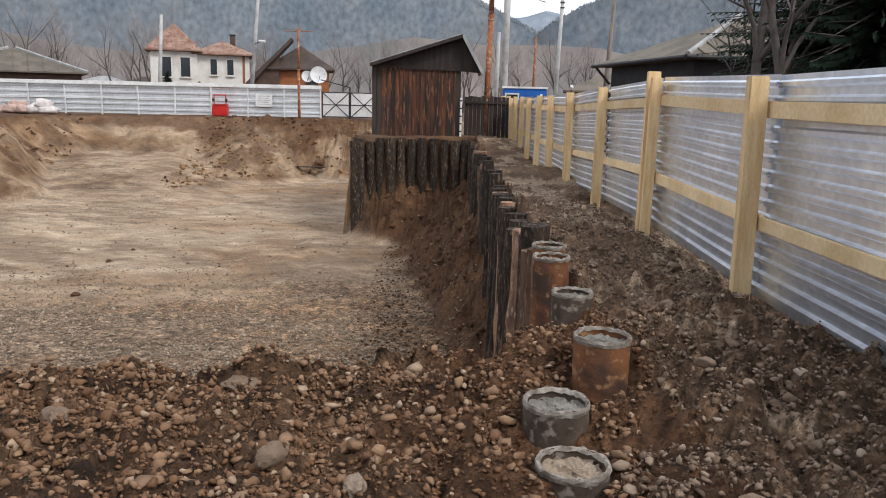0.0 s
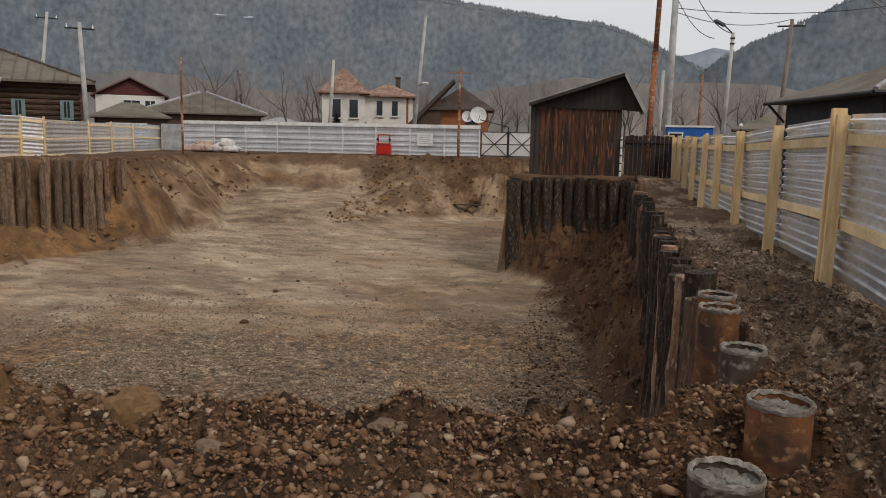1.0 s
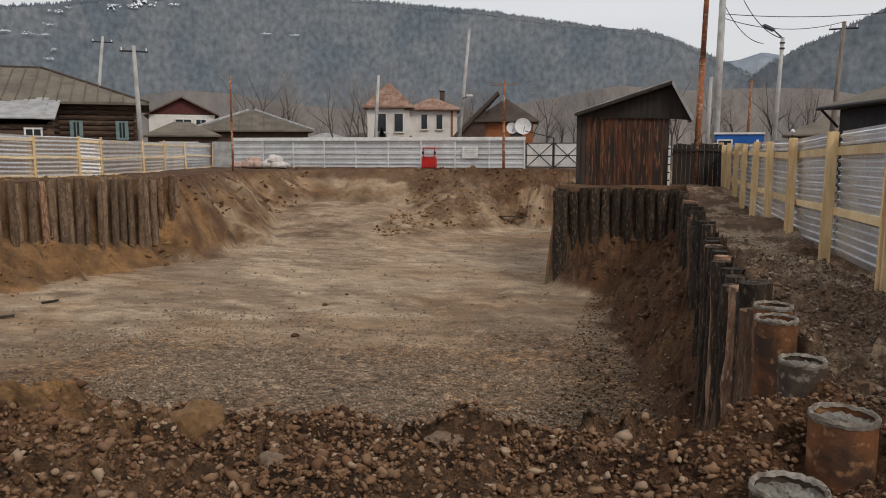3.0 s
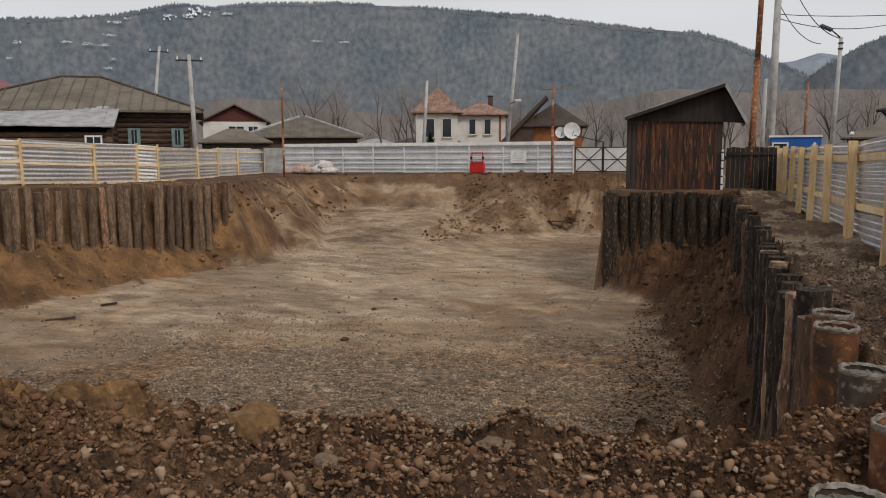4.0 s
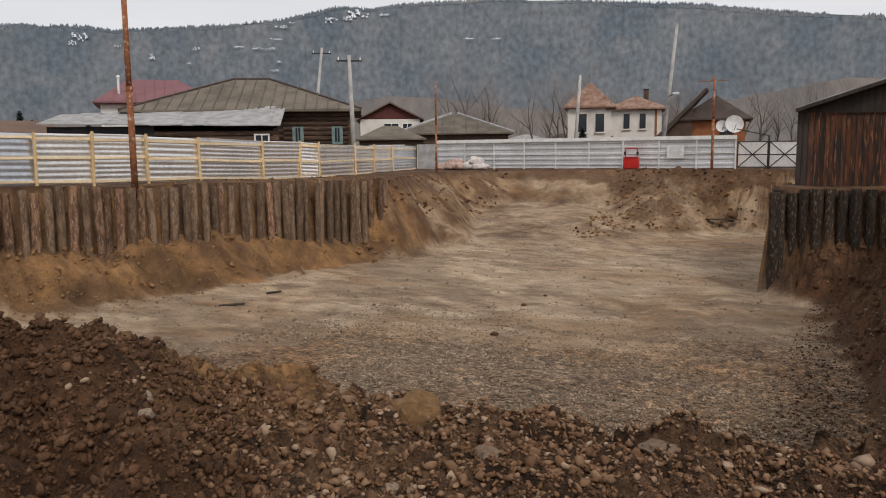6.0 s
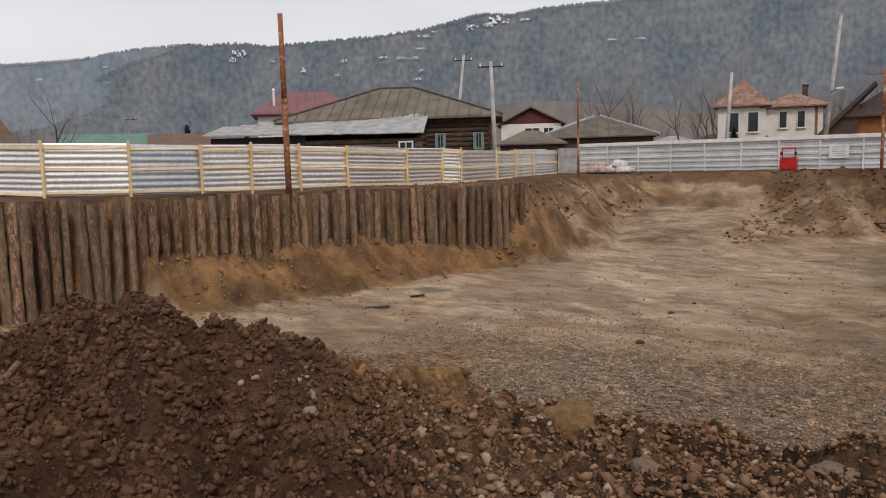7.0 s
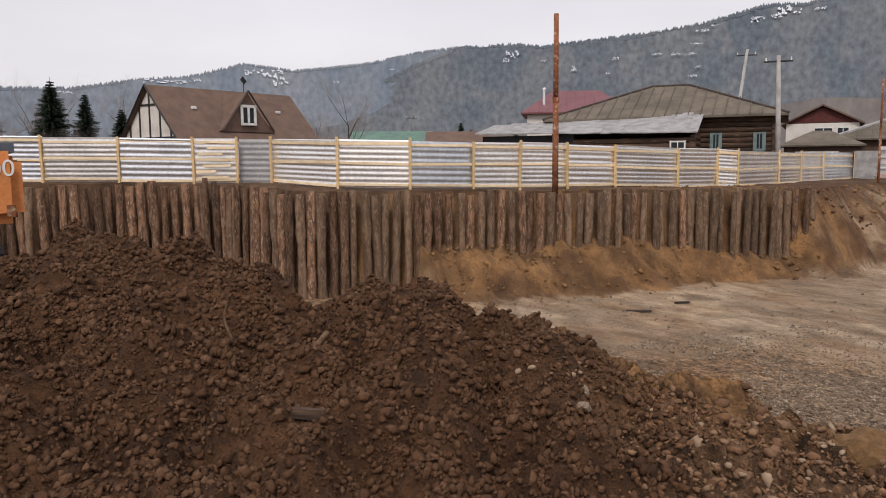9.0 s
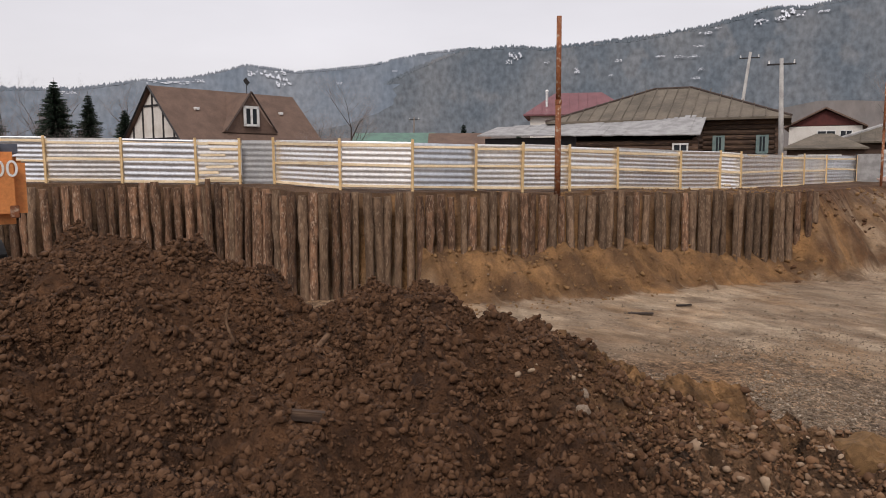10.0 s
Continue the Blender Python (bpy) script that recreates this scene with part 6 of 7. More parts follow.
# ---- excavator at the edge of the pit ----
ex = thing("excavator", (-15.0, -0.72, -0.28), 0, "orange tracked excavator with dark hood and rounded counterweight", "excavator")
cw = part("counterweight", boxed((1.35, 0, 1.66), (0.75, 2.75, 1.06), bevel=0.16), M_ORANGE, ex, "rounded orange counterweight")
fnt = bpy.data.curves.new("lettering", "FONT")
fnt.body, fnt.size, fnt.extrude, fnt.align_x = "000", 0.34, 0.004, "RIGHT"
fnt.materials.append(M_WHITE)
lt = new("lettering", fnt)
lt.parent = cw
lt.matrix_basis = pose(1.733, 1.28, 1.83, 90, 0, 90)
part("tail_light", boxed((1.73, 1.2, 1.32), (0.04, 0.12, 0.18), bevel=0.01), M_RUSTROD, cw, "dull orange-red tail light")
part("hood", boxed((0.5, 0.0, 2.24), (2.2, 2.6, 0.66), bevel=0.26), M_MACHGREY, ex, "dark blue-grey engine hood")
part("deck", boxed((-0.5, 0, 1.3), (3.2, 2.6, 0.3), bevel=0.04), M_BLACK, ex)
part("side_panel", boxed((0.0, 1.1, 1.75), (1.9, 0.5, 0.75), bevel=0.06), M_ORANGE, ex)
cab = part("cab", boxed((-1.3, -0.8, 2.2), (1.5, 1.0, 1.6), bevel=0.1), M_ORANGE, ex)
part("cab_glass", boxed((-1.35, -0.8, 2.45), (1.53, 0.85, 0.9), bevel=0.05), M_GLASS, cab)
boom = part("boom", tubed((-1.6, 0.2, 1.6), (-4.0, 0.2, 4.6), 0.3, 0.22, 4), M_ORANGE, ex)
part("stick", tubed((-4.0, 0.2, 4.6), (-6.2, 0.2, 2.3), 0.2, 0.15, 4), M_ORANGE, ex)
part("bucket", boxed((-6.2, 0.2, 1.7), (0.9, 1.1, 0.8), rot=(0, 25, 0), bevel=0.15), M_BLACK, ex)
for s in (-1, 1):
    tr = part("track", boxed((-1.3, s * 0.85, 0.4), (3.4, 0.5, 0.8), bevel=0.25), M_RUBBER, ex)
    for k in range(5):
        part("roller", tubed((-2.5 + k * 0.6, s * 0.85 - 0.27, 0.35), (-2.5 + k * 0.6, s * 0.85 + 0.27, 0.35), 0.16, 0.16, 12), M_BLACK, tr)
part("turntable", tubed((-0.5, 0, 0.7), (-0.5, 0, 1.2), 0.7, 0.7, 20), M_BLACK, ex)

# ---- trees ----


def limb(vs, fs, a, b, r1, r2, sides=3):
    d = (b - a)
    if d.length < 1e-4:
        return
    q = d.to_track_quat("Z", "Y")
    k = len(vs)
    for p, r in ((a, r1), (b, r2)):
        for i in range(sides):
            th = 2 * math.pi * i / sides
            vs.append(p + q @ Vector((r * math.cos(th), r * math.sin(th), 0)))
    for i in range(sides):
        j = (i + 1) % sides
        fs.append((k + i, k + j, k + sides + j, k + sides + i))


def grow(rr, trunk, twigs, a, direction, length, r, depth):
    """A limb that bends, thins and forks."""
    p, d = a.copy(), direction.normalized()
    n = 4 if depth > 1 else 3
    for k in range(n):
        d = (d + Vector((rr.uniform(-0.22, 0.22), rr.uniform(-0.22, 0.22), rr.uniform(-0.05, 0.16)))).normalized()
        q = p + d * length / n
        r2 = r * (0.84 if depth > 1 else 0.7)
        vs, fs = trunk if depth > 2 else twigs
        limb(vs, fs, p, q, r, r2, 6 if depth > 2 else 3)
        p, r = q, r2
        if depth > 0 and k >= 1:
            for _ in range(2 if depth > 1 else 3):
                side = Vector((rr.uniform(-1, 1), rr.uniform(-1, 1), rr.uniform(0.1, 0.9)))
                grow(rr, trunk, twigs, p, d * 0.55 + side * 0.75, length * rr.uniform(0.45, 0.7), r * 0.6, depth - 1)


def bare_tree_data(seed, height, depth=4, r=0.11):
    rr = random.Random(seed)
    trunk, twigs = ([], []), ([], [])
    grow(rr, trunk, twigs, Vector((0, 0, -0.2)), Vector((rr.uniform(-0.1, 0.1), rr.uniform(-0.1, 0.1), 1)), height * 0.62, r, depth)
    return mesh_from("trunk", *trunk, M_BARK, True), mesh_from("crown", *twigs, M_TWIG)


def plant(name, data, loc, rz, s, label, category, group):
    ob = thing(name, loc, rz, label, category, group)
    ob.scale = (s, s, s)
    for nm, me in zip(("trunk", "crown"), data):
        o = new(nm, me)
        o.parent = ob
    return ob


BARE = [bare_tree_data(s, 7.0, 4, 0.11) for s in (1, 2, 3)]
trng = random.Random(21)
for k in range(105):
    az = trng.choice([trng.uniform(-34, 12), trng.uniform(-90, -60), trng.uniform(-34, 12)])
    d = trng.uniform(84, 145)
    x, y = bearing(az, d)
    plant("bare_tree", BARE[k % 3], (x, y, 0.4 + max(0, d - 150) * 0.05), trng.uniform(0, 360), trng.uniform(0.7, 1.35), "leafless grey-brown tree behind the village houses", "tree", "bare trees")
for az, d, s in ((21.3, 16.5, 1.25), (22.6, 17.5, 1.0), (23.6, 16.0, 1.1), (20.6, 19.5, 0.8)):
    x, y = bearing(az, d)
    plant("bare_tree", BARE[int(d) % 3], (x, y, 0.1), az * 40, s, "leafless dark tree close behind the metal fence", "tree", "bare trees")


def spruce_data(seed, height, radius, whorls, per, needles):
    """A conifer: trunk, and drooping boughs set with many short needle sprays."""
    rr = random.Random(seed)
    tv, tf, vs, fs = [], [], [], []
    limb(tv, tf, Vector((0, 0, -0.3)), Vector((0, 0, height)), 0.022 * height, 0.01, 8)
    for w in range(whorls):
        t = w / whorls
        z = height * (0.1 + 0.88 * t)
        reach = radius * (1 - t) ** 0.85 * rr.uniform(0.8, 1.12) + 0.1
        for b in range(per):
            th = rr.uniform(0, 2 * math.pi)
            ln = reach * rr.uniform(0.6, 1.08)
            out = Vector((math.cos(th), math.sin(th), 0))
            side = Vector((-out.y, out.x, 0))
            lift = rr.uniform(-0.35, 0.05)
            limb(tv, tf, Vector((0, 0, z)), out * ln + Vector((0, 0, z + lift * ln)), 0.012 * ln + 0.01, 0.004, 3)
            for q in range(needles):
                u = (q + 0.5) / needles
                c = out * ln * u + Vector((0, 0, z + lift * ln * u * (2 - u)))
                s = (0.10 + 0.13 * min(ln, 1.6) * 9 / max(needles, 9)) * (1.15 - u * 0.6) * rr.uniform(0.6, 1.3)
                for sgn in (-1, 1):
                    k = len(vs)
                    tip = c + side * sgn * s * 1.7 + out * s * 0.9 - Vector((0, 0, s * rr.uniform(0.2, 0.9)))
                    vs += [c - out * s * 0.35, c + out * s * 0.35 + Vector((0, 0, 0.05 * s)), tip]
                    fs.append((k, k + 1, k + 2))
                k = len(vs)
                vs += [c - side * s * 0.35, c + side * s * 0.35, c + out * s * 0.6 - Vector((0, 0, s * 1.1))]
                fs.append((k, k + 1, k + 2))
    return mesh_from("trunk", tv, tf, M_BARK), mesh_from("crown", vs, fs, M_NEEDLE)


FIR = [spruce_data(5, 8.0, 2.7, 34, 20, 11), spruce_data(6, 8.0, 2.2, 34, 18, 11)]
FIR_NEAR = spruce_data(8, 11.0, 4.0, 46, 22, 30)
plant("spruce", FIR_NEAR, (*bearing(28.8, 19), 0.1), 0, 1.0, "large dark green spruce behind the metal fence", "tree", "spruces")
for k, (az, d, s, lb) in enumerate(((-85.4, 72, 1.06, "dark spruce beside the timber-framed chalet"), (-83.4, 74, 0.95, "slim dark spruce beside the chalet"), (-81.2, 82, 0.86, "far slim dark spruce"), (-57.6, 98, 0.8, "round dark pine above low roofs"), (-56.9, 98, 0.68, "round dark pine above low roofs"), (-53.6, 105, 0.7, "small far dark pine"), (-19.2, 70, 0.42, "small dark spruce against the white house"), (-89, 76, 0.9, "dark spruce at the edge of the village"))):
    plant("spruce", FIR[k % 2], (*bearing(az, d), 0.4), k * 50, s, lb, "tree", "spruces")
SHRUB = [bare_tree_data(s, 2.6, 3, 0.03) for s in (11, 12)]
for k in range(34):
    az = trng.uniform(-92, -79) if k < 20 else trng.uniform(-70, -66)
    x, y = bearing(az, trng.uniform(46, 58))
    plant("bare_shrub", SHRUB[k % 2], (x, y, 0.8), trng.uniform(0, 360), trng.uniform(0.8, 1.3), "leafless brown shrub behind the fence", "shrub", "bare shrubs")

# ---- loose stones, clods and gravel ----
_bm = bmesh.new()
bmesh.ops.create_icosphere(_bm, subdivisions=1, radius=1.0)
ICO_V = np.array([v.co[:] for v in _bm.verts])
ICO_F = np.array([[v.index for v in f.verts] for f in _bm.faces])
_bm.free()
_bm = bmesh.new()
bmesh.ops.create_icosphere(_bm, subdivisions=2, radius=1.0)
ICO2_V = np.array([v.co[:] for v in _bm.verts])
ICO2_F = np.array([[v.index for v in f.verts] for f in _bm.faces])
_bm.free()


OCT_V = np.array([(1, 0, 0), (-1, 0, 0), (0, 1, 0), (0, -1, 0), (0, 0, 1), (0, 0, -1)], float)
OCT_F = np.array([(0, 2, 4), (2, 1, 4), (1, 3, 4), (3, 0, 4), (2, 0, 5), (1, 2, 5), (3, 1, 5), (0, 3, 5)])


PIPES = [(0.79, 4.47), (0.43, 3.79), (0.42, 3.2), (0.36, 2.72), (0.85, 5.9), (0.8, 6.75)]


def pebbles(name, xs, ys, size, flat, mat, label, seed, sink=0.25, rough=0.25, fine=False, smooth=False, cuts=5):
    """Loose pieces resting on the ground, joined in one mesh."""
    rng = np.random.RandomState(seed)
    if name in ("rubble", "clods"):  # the bare ochre mound on the crest
        bare = (xs + 3.5) ** 2 + (ys - 3.35) ** 2 > 0.24 * (1 + 1.4 * vnoise(xs * 3, ys * 3, 5))
        for px, py in PIPES:
            bare &= (xs - px) ** 2 + (ys - py) ** 2 > 0.2 ** 2
        xs, ys, size = xs[bare], ys[bare], size[bare]
    bv, bf = (ICO2_V, ICO2_F) if fine else (OCT_V * 1.2, OCT_F) if fine is None else (ICO_V, ICO_F)
    n, m = len(xs), len(bv)
    zs = land(xs, ys)[0]
    a, b, c = (rng.uniform(0, 2 * np.pi, n) for _ in range(3))
    v = np.repeat(bv[None], n, 0) * (1 + rng.uniform(-rough, rough, (n, m, 1)))
    for _ in range(cuts):
        cut = rng.normal(size=(n, 1, 3))
        cut /= np.linalg.norm(cut, axis=2, keepdims=True)
        over = np.maximum((v * cut).sum(2, keepdims=True) - rng.uniform(0.22, 0.72, (n, 1, 1)), 0)
        v = v - cut * over
    v = v * np.stack([size * rng.uniform(0.8, 1.3, n), size * rng.uniform(0.6, 1.0, n), size * flat * rng.uniform(0.7, 1.15, n)], 1)[:, None, :]
    tilt = rng.uniform(-0.5, 0.5, n)
    ct, st = np.cos(tilt)[:, None], np.sin(tilt)[:, None]
    v[:, :, 1], v[:, :, 2] = v[:, :, 1] * ct - v[:, :, 2] * st, v[:, :, 1] * st + v[:, :, 2] * ct
    ca, sa = np.cos(a)[:, None], np.sin(a)[:, None]
    v[:, :, 0], v[:, :, 1] = v[:, :, 0] * ca - v[:, :, 1] * sa, v[:, :, 0] * sa + v[:, :, 1] * ca
    v += np.stack([xs, ys, zs + size * flat * (0.75 - sink * 2 * rng.uniform(0.3, 1, n))], 1)[:, None, :]
    f = bf[None] + (np.arange(n) * m)[:, None, None]
    me = big_mesh(name, v.reshape(-1, 3), f.reshape(-1, 3), mat, smooth)
    return tagged(new(name, me), label, "rubble", kind="stuff")


def polar(rng, n, a0, a1, d0, d1):
    az, d = np.radians(rng.uniform(a0, a1, n)), np.sqrt(rng.uniform(d0 ** 2, d1 ** 2, n))
    return EYE[0] + d * np.sin(az), EYE[1] + d * np.cos(az)


def crumbs(xs, ys, size, count, rng):
    """Crumbs that cling together in clods: the places and sizes of those round each clod's centre."""
    k = np.repeat(np.arange(len(xs)), count)
    off = rng.normal(size=(len(k), 2)) * size[k][:, None] * 0.9
    return xs[k] + off[:, 0], ys[k] + off[:, 1], size[k] * rng.uniform(0.28, 0.7, len(k))


M_CRUST = island_material("grey_brown_crumb", [(0.075, 0.048, 0.03), (0.185, 0.128, 0.088), (0.12, 0.078, 0.051), (0.28, 0.207, 0.148), (0.15, 0.1, 0.066)], fine=45, bump=0.8, depth=0.02)
M_CRUMB = island_material("red_brown_crumb", [(0.115, 0.058, 0.028), (0.19, 0.1, 0.05), (0.145, 0.074, 0.036), (0.27, 0.155, 0.085)], fine=45, bump=0.8, depth=0.02)
M_OCHRE = material("ochre_clump", (0.28, 0.16, 0.07), (0.19, 0.11, 0.05), scale=5, fine=40, bump=0.8, depth=0.02)
rng = np.random.RandomState(31)
u = rng.uniform
xs, ys = polar(rng, 6500, -49, 18, 2.0, 5.8)
xs, ys, size = crumbs(xs, ys, 0.012 + 0.024 * u(0, 1, len(xs)) ** 2.2, 4, rng)
by_pipes = xs > -0.35 + 0.8 * vnoise(xs * 2, ys * 2, 15)
pebbles("rubble", xs[by_pipes], ys[by_pipes], size[by_pipes], 0.95, M_CLOD, "dark damp crumbs of earth round the pipe piles", 52, rough=0.4, sink=0.2)
xs, ys, size = xs[~by_pipes], ys[~by_pipes], size[~by_pipes]
pebbles("rubble", xs, ys, size, 0.95, M_CRUMB, "crumbling red-brown earth among the stones of the bank", 32, rough=0.4, sink=0.2)
xs, ys = polar(rng, 8500, -48, 18, 2.0, 5.8)
pebbles("rubble", xs, ys, 0.013 + 0.02 * u(0, 1, len(xs)) ** 2, 0.75, M_BANKSTONE, "brown and grey stones of the rubble bank", 30, rough=0.3)
xs, ys = u(-5.2, -0.3, 8000), u(3.9, 6.3, 8000)
pebbles("rubble", xs, ys, 0.009 + 0.022 * u(0, 1, len(xs)) ** 2, 0.85, M_BANKSTONE, "stones spilling over the edge of the pit", 45, rough=0.35, fine=None)
xs, ys = polar(rng, 1700, -44, 18, 2.2, 5.4)
keep = fbm(xs * 1.7, ys * 1.7, 3, 96) > -0.08
xs, ys = xs[keep], ys[keep]
pebbles("rubble", xs, ys, 0.022 + 0.034 * u(0, 1, len(xs)) ** 2, 0.8, M_BANKSTONE, "larger broken stones of the rubble bank", 33, rough=0.34)
xs, ys = u(0.6, 2.72, 6500), 1.5 + 12.0 * u(0, 1, 6500) ** 1.6
keep = (xs > 1.02) | (ys < 3.5)
xs, ys, size = crumbs(xs[keep], ys[keep], 0.012 + 0.03 * u(0, 1, keep.sum()) ** 2.2, 4, rng)
pebbles("rubble", xs, ys, size, 0.95, M_CRUST, "crusty crumbs of earth between the piles and the fence", 34, rough=0.45, sink=0.2, cuts=3)
xs, ys = u(0.55, 2.75, 6500), 1.4 + 14.5 * u(0, 1, 6500) ** 1.5
keep = (xs > 1.02) | (ys < 3.5)
xs, ys = xs[keep], ys[keep]
pebbles("rubble", xs, ys, 0.009 + 0.028 * u(0, 1, len(xs)) ** 2.6, 0.75, M_STONE, "stones between the piles and the fence", 43, rough=0.34)
xs, ys = u(0.5, 2.6, 130), u(1.8, 10, 130)
keep = (xs > 1.05) | (ys < 3.5)
pebbles("rubble", xs[keep], ys[keep], u(0.03, 0.06, keep.sum()), 0.7, M_STONE, "larger stones beside the metal fence", 35, fine=True, rough=0.16)
xs, ys = polar(rng, 11500, -104, -43, 1.9, 6.9)
xs, ys, size = crumbs(xs, ys, 0.015 + 0.034 * u(0, 1, len(xs)) ** 2.2, 5, rng)
pebbles("clods", xs, ys, size, 1.0, M_CLOD, "dark crumbly clods of the spoil heap", 37, rough=0.5, sink=0.2, cuts=2)
xs, ys = polar(rng, 1300, -56, -26, 3.6, 5.2)
keep = fbm(xs * 1.6, ys * 1.6, 3, 95) > 0.02
pebbles("rubble", xs[keep], ys[keep], u(0.01, 0.028, keep.sum()), 0.7, M_BANKSTONE, "pale stones strewn over the heap's edge", 38)
xs, ys = u(-14, 0.6, 42000), 8.5 + 13 * u(0, 1, 42000) ** 1.3
keep = (fbm(xs * 0.4, ys * 0.4, 3, 97) > -0.2) & (u(0, 1, 42000) < 1.25 - (ys - 8) / 14)
pebbles("gravel", xs[keep], ys[keep], 0.014 + 0.034 * u(0, 1, keep.sum()) ** 2.4, 0.7, M_GRAVEL, "grey gravel on the near pit floor", 39, fine=None)
xs, ys = u(-25, 0, 5000), u(13, 46, 5000)
keep = in_pit(xs, ys)
pebbles("gravel", xs[keep], ys[keep], 0.016 + 0.06 * u(0, 1, keep.sum()) ** 4, 0.65, M_GRAVEL, "scattered stones on the pit floor and banks", 40, fine=None)
more = np.random.RandomState(77).uniform
xs, ys = more(-15, 0.4, 34000), 7.5 + 10 * more(0, 1, 34000) ** 1.2
keep = (fbm(xs * 0.5, ys * 0.5, 3, 98) > -0.12) & (more(0, 1, 34000) < 1.2 - (ys - 8) / 10)
pebbles("gravel", xs[keep], ys[keep], 0.016 + 0.045 * more(0, 1, keep.sum()) ** 2.2, 0.8, M_GRAVEL, "pale gravel strewn along the near pit floor", 46, fine=None, rough=0.35)
xs, ys = more(-25, -3, 7500), more(29, 52, 7500)
hs, fl = land(xs, ys)[0], fbm(xs * 0.5, ys * 0.5, 4, 99)
on_bank = in_pit(xs, ys) & (hs > FLOOR + 0.25) & (np.abs(xs + 18 + 0.1 * (ys - 40)) > 3.4)
keep = on_bank & (fl > 0.02)
pebbles("clods", xs[keep], ys[keep], 0.03 + 0.14 * more(0, 1, keep.sum()) ** 4, 0.75, M_CLOD, "dark earth clods tumbled down the far bank", 47, rough=0.4)
keep = on_bank & (fl < 0.05) & (fl > -0.3)
pebbles("clods", xs[keep], ys[keep], 0.03 + 0.15 * more(0, 1, keep.sum()) ** 3, 0.75, M_OCHRE, "tan earth clods tumbled down the far bank", 48, rough=0.4)
xs, ys = more(-24.8, -19.5, 1500), more(13.5, 32, 1500)
keep = in_pit(xs, ys) & (land(xs, ys)[0] > FLOOR + 0.15)
pebbles("clods", xs[keep], ys[keep], 0.02 + 0.14 * more(0, 1, keep.sum()) ** 4, 0.8, M_OCHRE, "ochre lumps of the shelf below the pile wall", 49, rough=0.4)
xs, ys = more(-2.6, 0.7, 900), more(12.5, 28, 900)
keep = land(xs, ys)[0] > FLOOR + 0.15
pebbles("clods", xs[keep], ys[keep], 0.02 + 0.13 * more(0, 1, keep.sum()) ** 3.5, 0.8, M_CLOD, "lumps of dark earth slumped against the pile wall", 50, rough=0.4)
xs, ys = u(-25, -20.5, 1500), u(10, 32, 1500)
pebbles("clods", xs, ys, 0.02 + 0.07 * u(0, 1, 1500) ** 3, 0.7, M_OCHRE, "crumbled ochre earth below the pile wall", 41)
xs, ys = u(-2.0, 0.8, 3500), u(12.5, 28, 3500)
pebbles("clods", xs, ys, 0.012 + 0.04 * u(0, 1, 3500) ** 3, 0.7, M_CLOD, "dark crumbled earth against the pile wall", 42)


def boulder(x, y, s, mat, label, flat=0.7, seed=0):
    bm = bmesh.new()
    bmesh.ops.create_icosphere(bm, subdivisions=3, radius=1.0)
    for v in bm.verts:
        v.co *= 1 + 0.35 * noise.noise(v.co * 1.3 + Vector((seed * 3.1, 0, 0))) + 0.16 * noise.noise(v.co * 3.7 + Vector((0, seed, 0)))
        v.co.z *= flat
    me = bpy.data.meshes.new("rock")
    bm.to_mesh(me)
    bm.free()
    me.materials.append(mat)
    ob = tagged(new("rock", me), label, "rock", "rocks")
    ob.matrix_basis = pose(x, y, level(x, y) + s * flat * 0.35, 0, 0, seed * 47) @ Matrix.Diagonal((s, s * 0.75, s, 1))


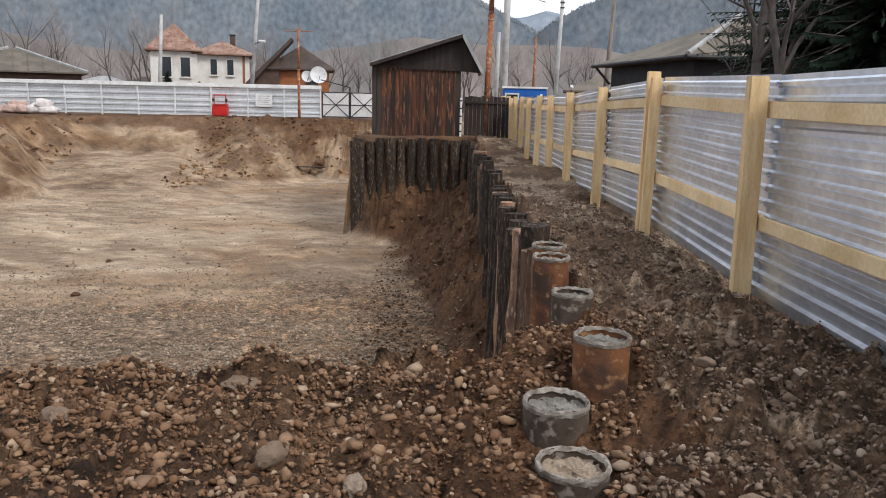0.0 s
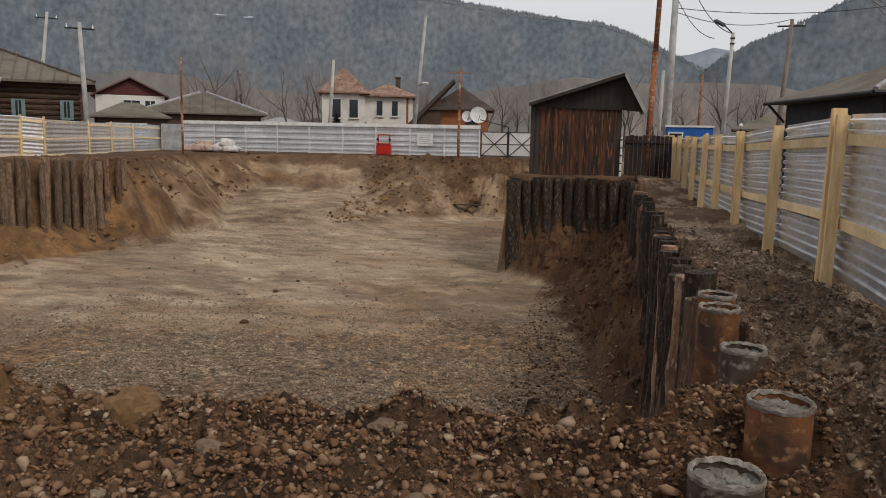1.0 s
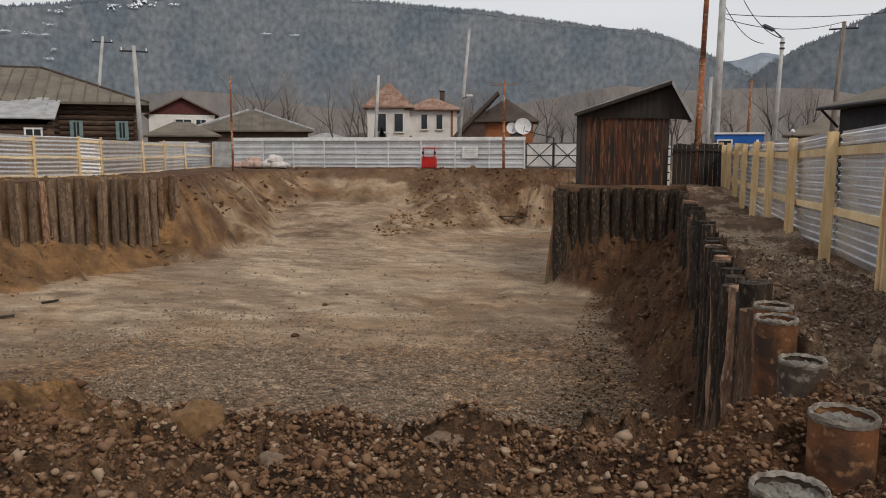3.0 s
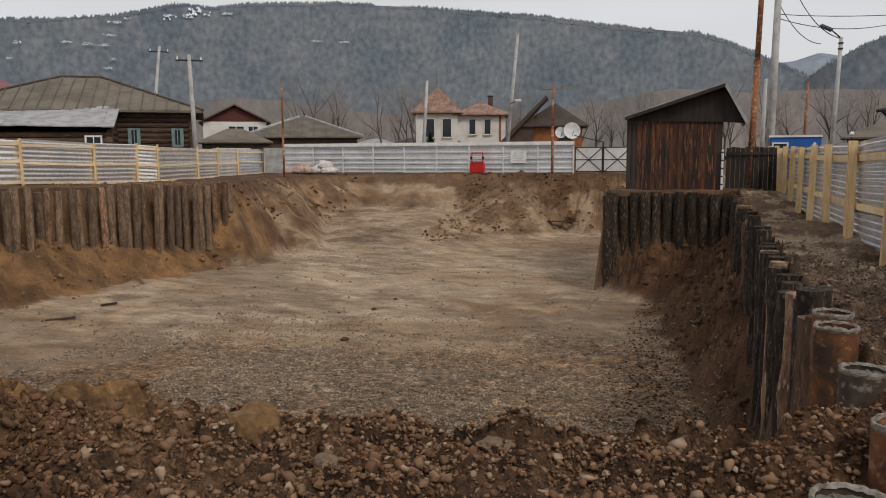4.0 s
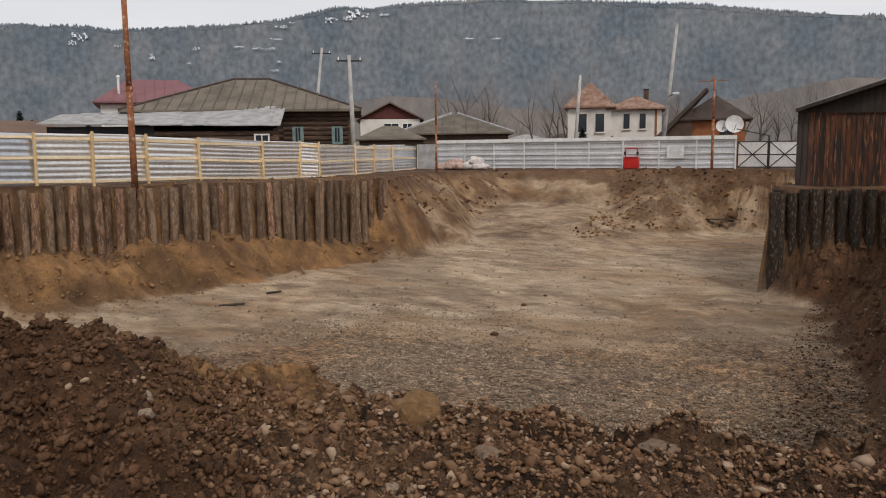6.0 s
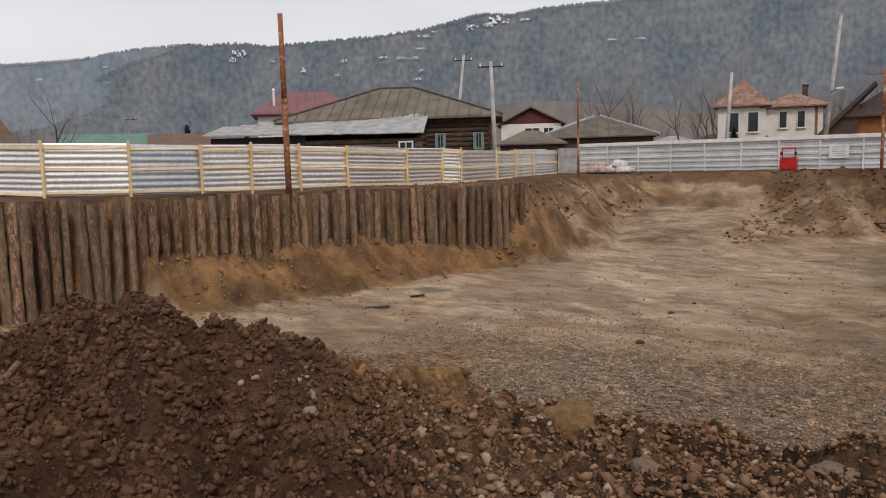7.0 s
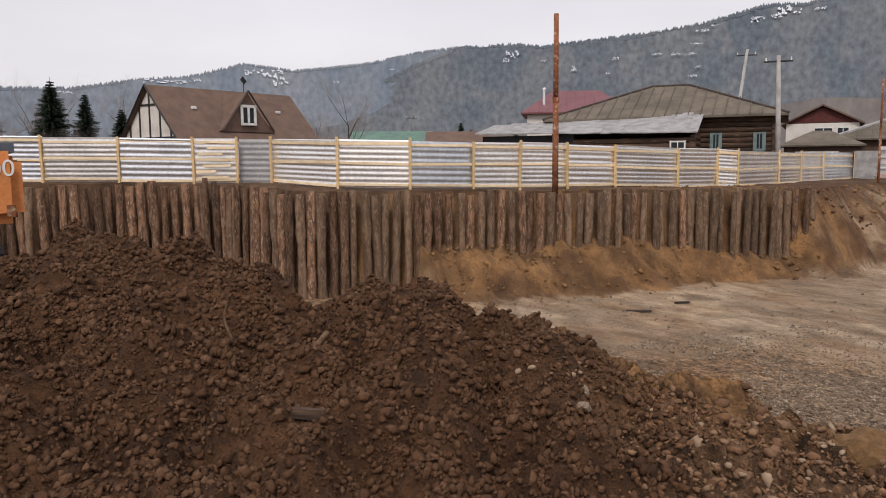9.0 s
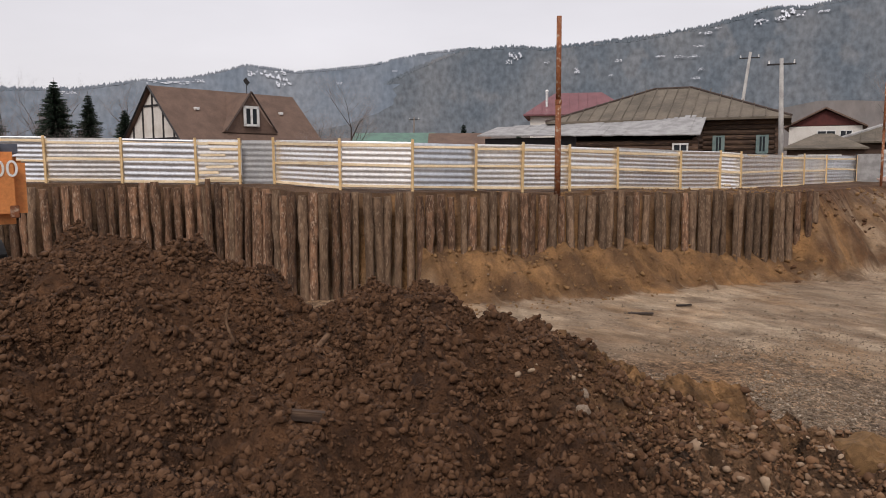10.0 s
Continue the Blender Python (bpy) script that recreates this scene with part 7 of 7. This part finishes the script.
M_PALEROCK = material("pale_stone", (0.28, 0.215, 0.16), (0.2, 0.15, 0.105), scale=6, fine=60, bump=0.4, depth=0.01)
boulder(-2.52, 3.74, 0.17, M_OCHRE, "crumbling lump of ochre earth on the rubble", 0.75, 1)
boulder(-3.02, 2.34, 0.04, M_PALEROCK, "pale angular stone on the spoil heap", 0.7, 2)
boulder(-3.15, 2.45, 0.045, M_PALEROCK, "pale angular stone on the spoil heap", 0.6, 3)
boulder(-1.3, 4.3, 0.11, M_STONE, "flat pale slab of stone on the rubble bank", 0.35, 4)
for k, (x, y, s) in enumerate(((-0.9, 3.3, 0.08), (-0.5, 3.0, 0.06), (-1.9, 3.4, 0.07), (-2.2, 3.0, 0.05), (1.6, 3.4, 0.07), (1.35, 2.7, 0.07), (0.95, 2.6, 0.08), (1.9, 4.3, 0.06), (1.5, 5.6, 0.06), (0.7, 2.45, 0.07))):
    boulder(x, y, s, M_PALEROCK if k % 2 else M_STONE, "rounded stone lying in the rubble", 0.7, 5 + k)
for k, (x, y, s) in enumerate(((-8.95, 18.2, 0.11), (-9.85, 22.2, 0.1), (-9.8, 23.9, 0.08), (-19.5, 28.1, 0.12), (-7.8, 48.2, 0.45))):
    boulder(x, y, s, M_CLOD, "dark clod lying on the pit floor", 0.6, 20 + k)
M_ROOT = material("muddy_brown_root", (0.16, 0.093, 0.053), (0.08, 0.044, 0.025), scale=20, fine=60, bump=0.6, depth=0.01)
root = cable([(-4.44 + 0.02 * math.sin(k), 1.13 + 0.015 * math.cos(k * 0.7), level(-4.44, 1.13) - 0.04 + 0.035 * k) for k in range(8)], 0.008, "thin bent root standing out of the heap")
lie = Vector((-3.98, 1.24, level(-3.98, 1.24) + 0.0)), Vector((-4.28, 1.62, level(-4.28, 1.62) + 0.03))
stick = cable([lie[0].lerp(lie[1], k / 6) + Vector((0.006 * math.sin(k * 1.7), 0, 0.02 + 0.008 * math.sin(k * 1.1))) for k in range(7)], 0.017, "short brown stick lying on the spoil heap")
for ob, kind_name in ((root, "root"), (stick, "stick")):
    ob.name = kind_name
    ob["category"], ob["group"] = kind_name, ""
    ob.data.materials.clear()
    ob.data.materials.append(M_ROOT)
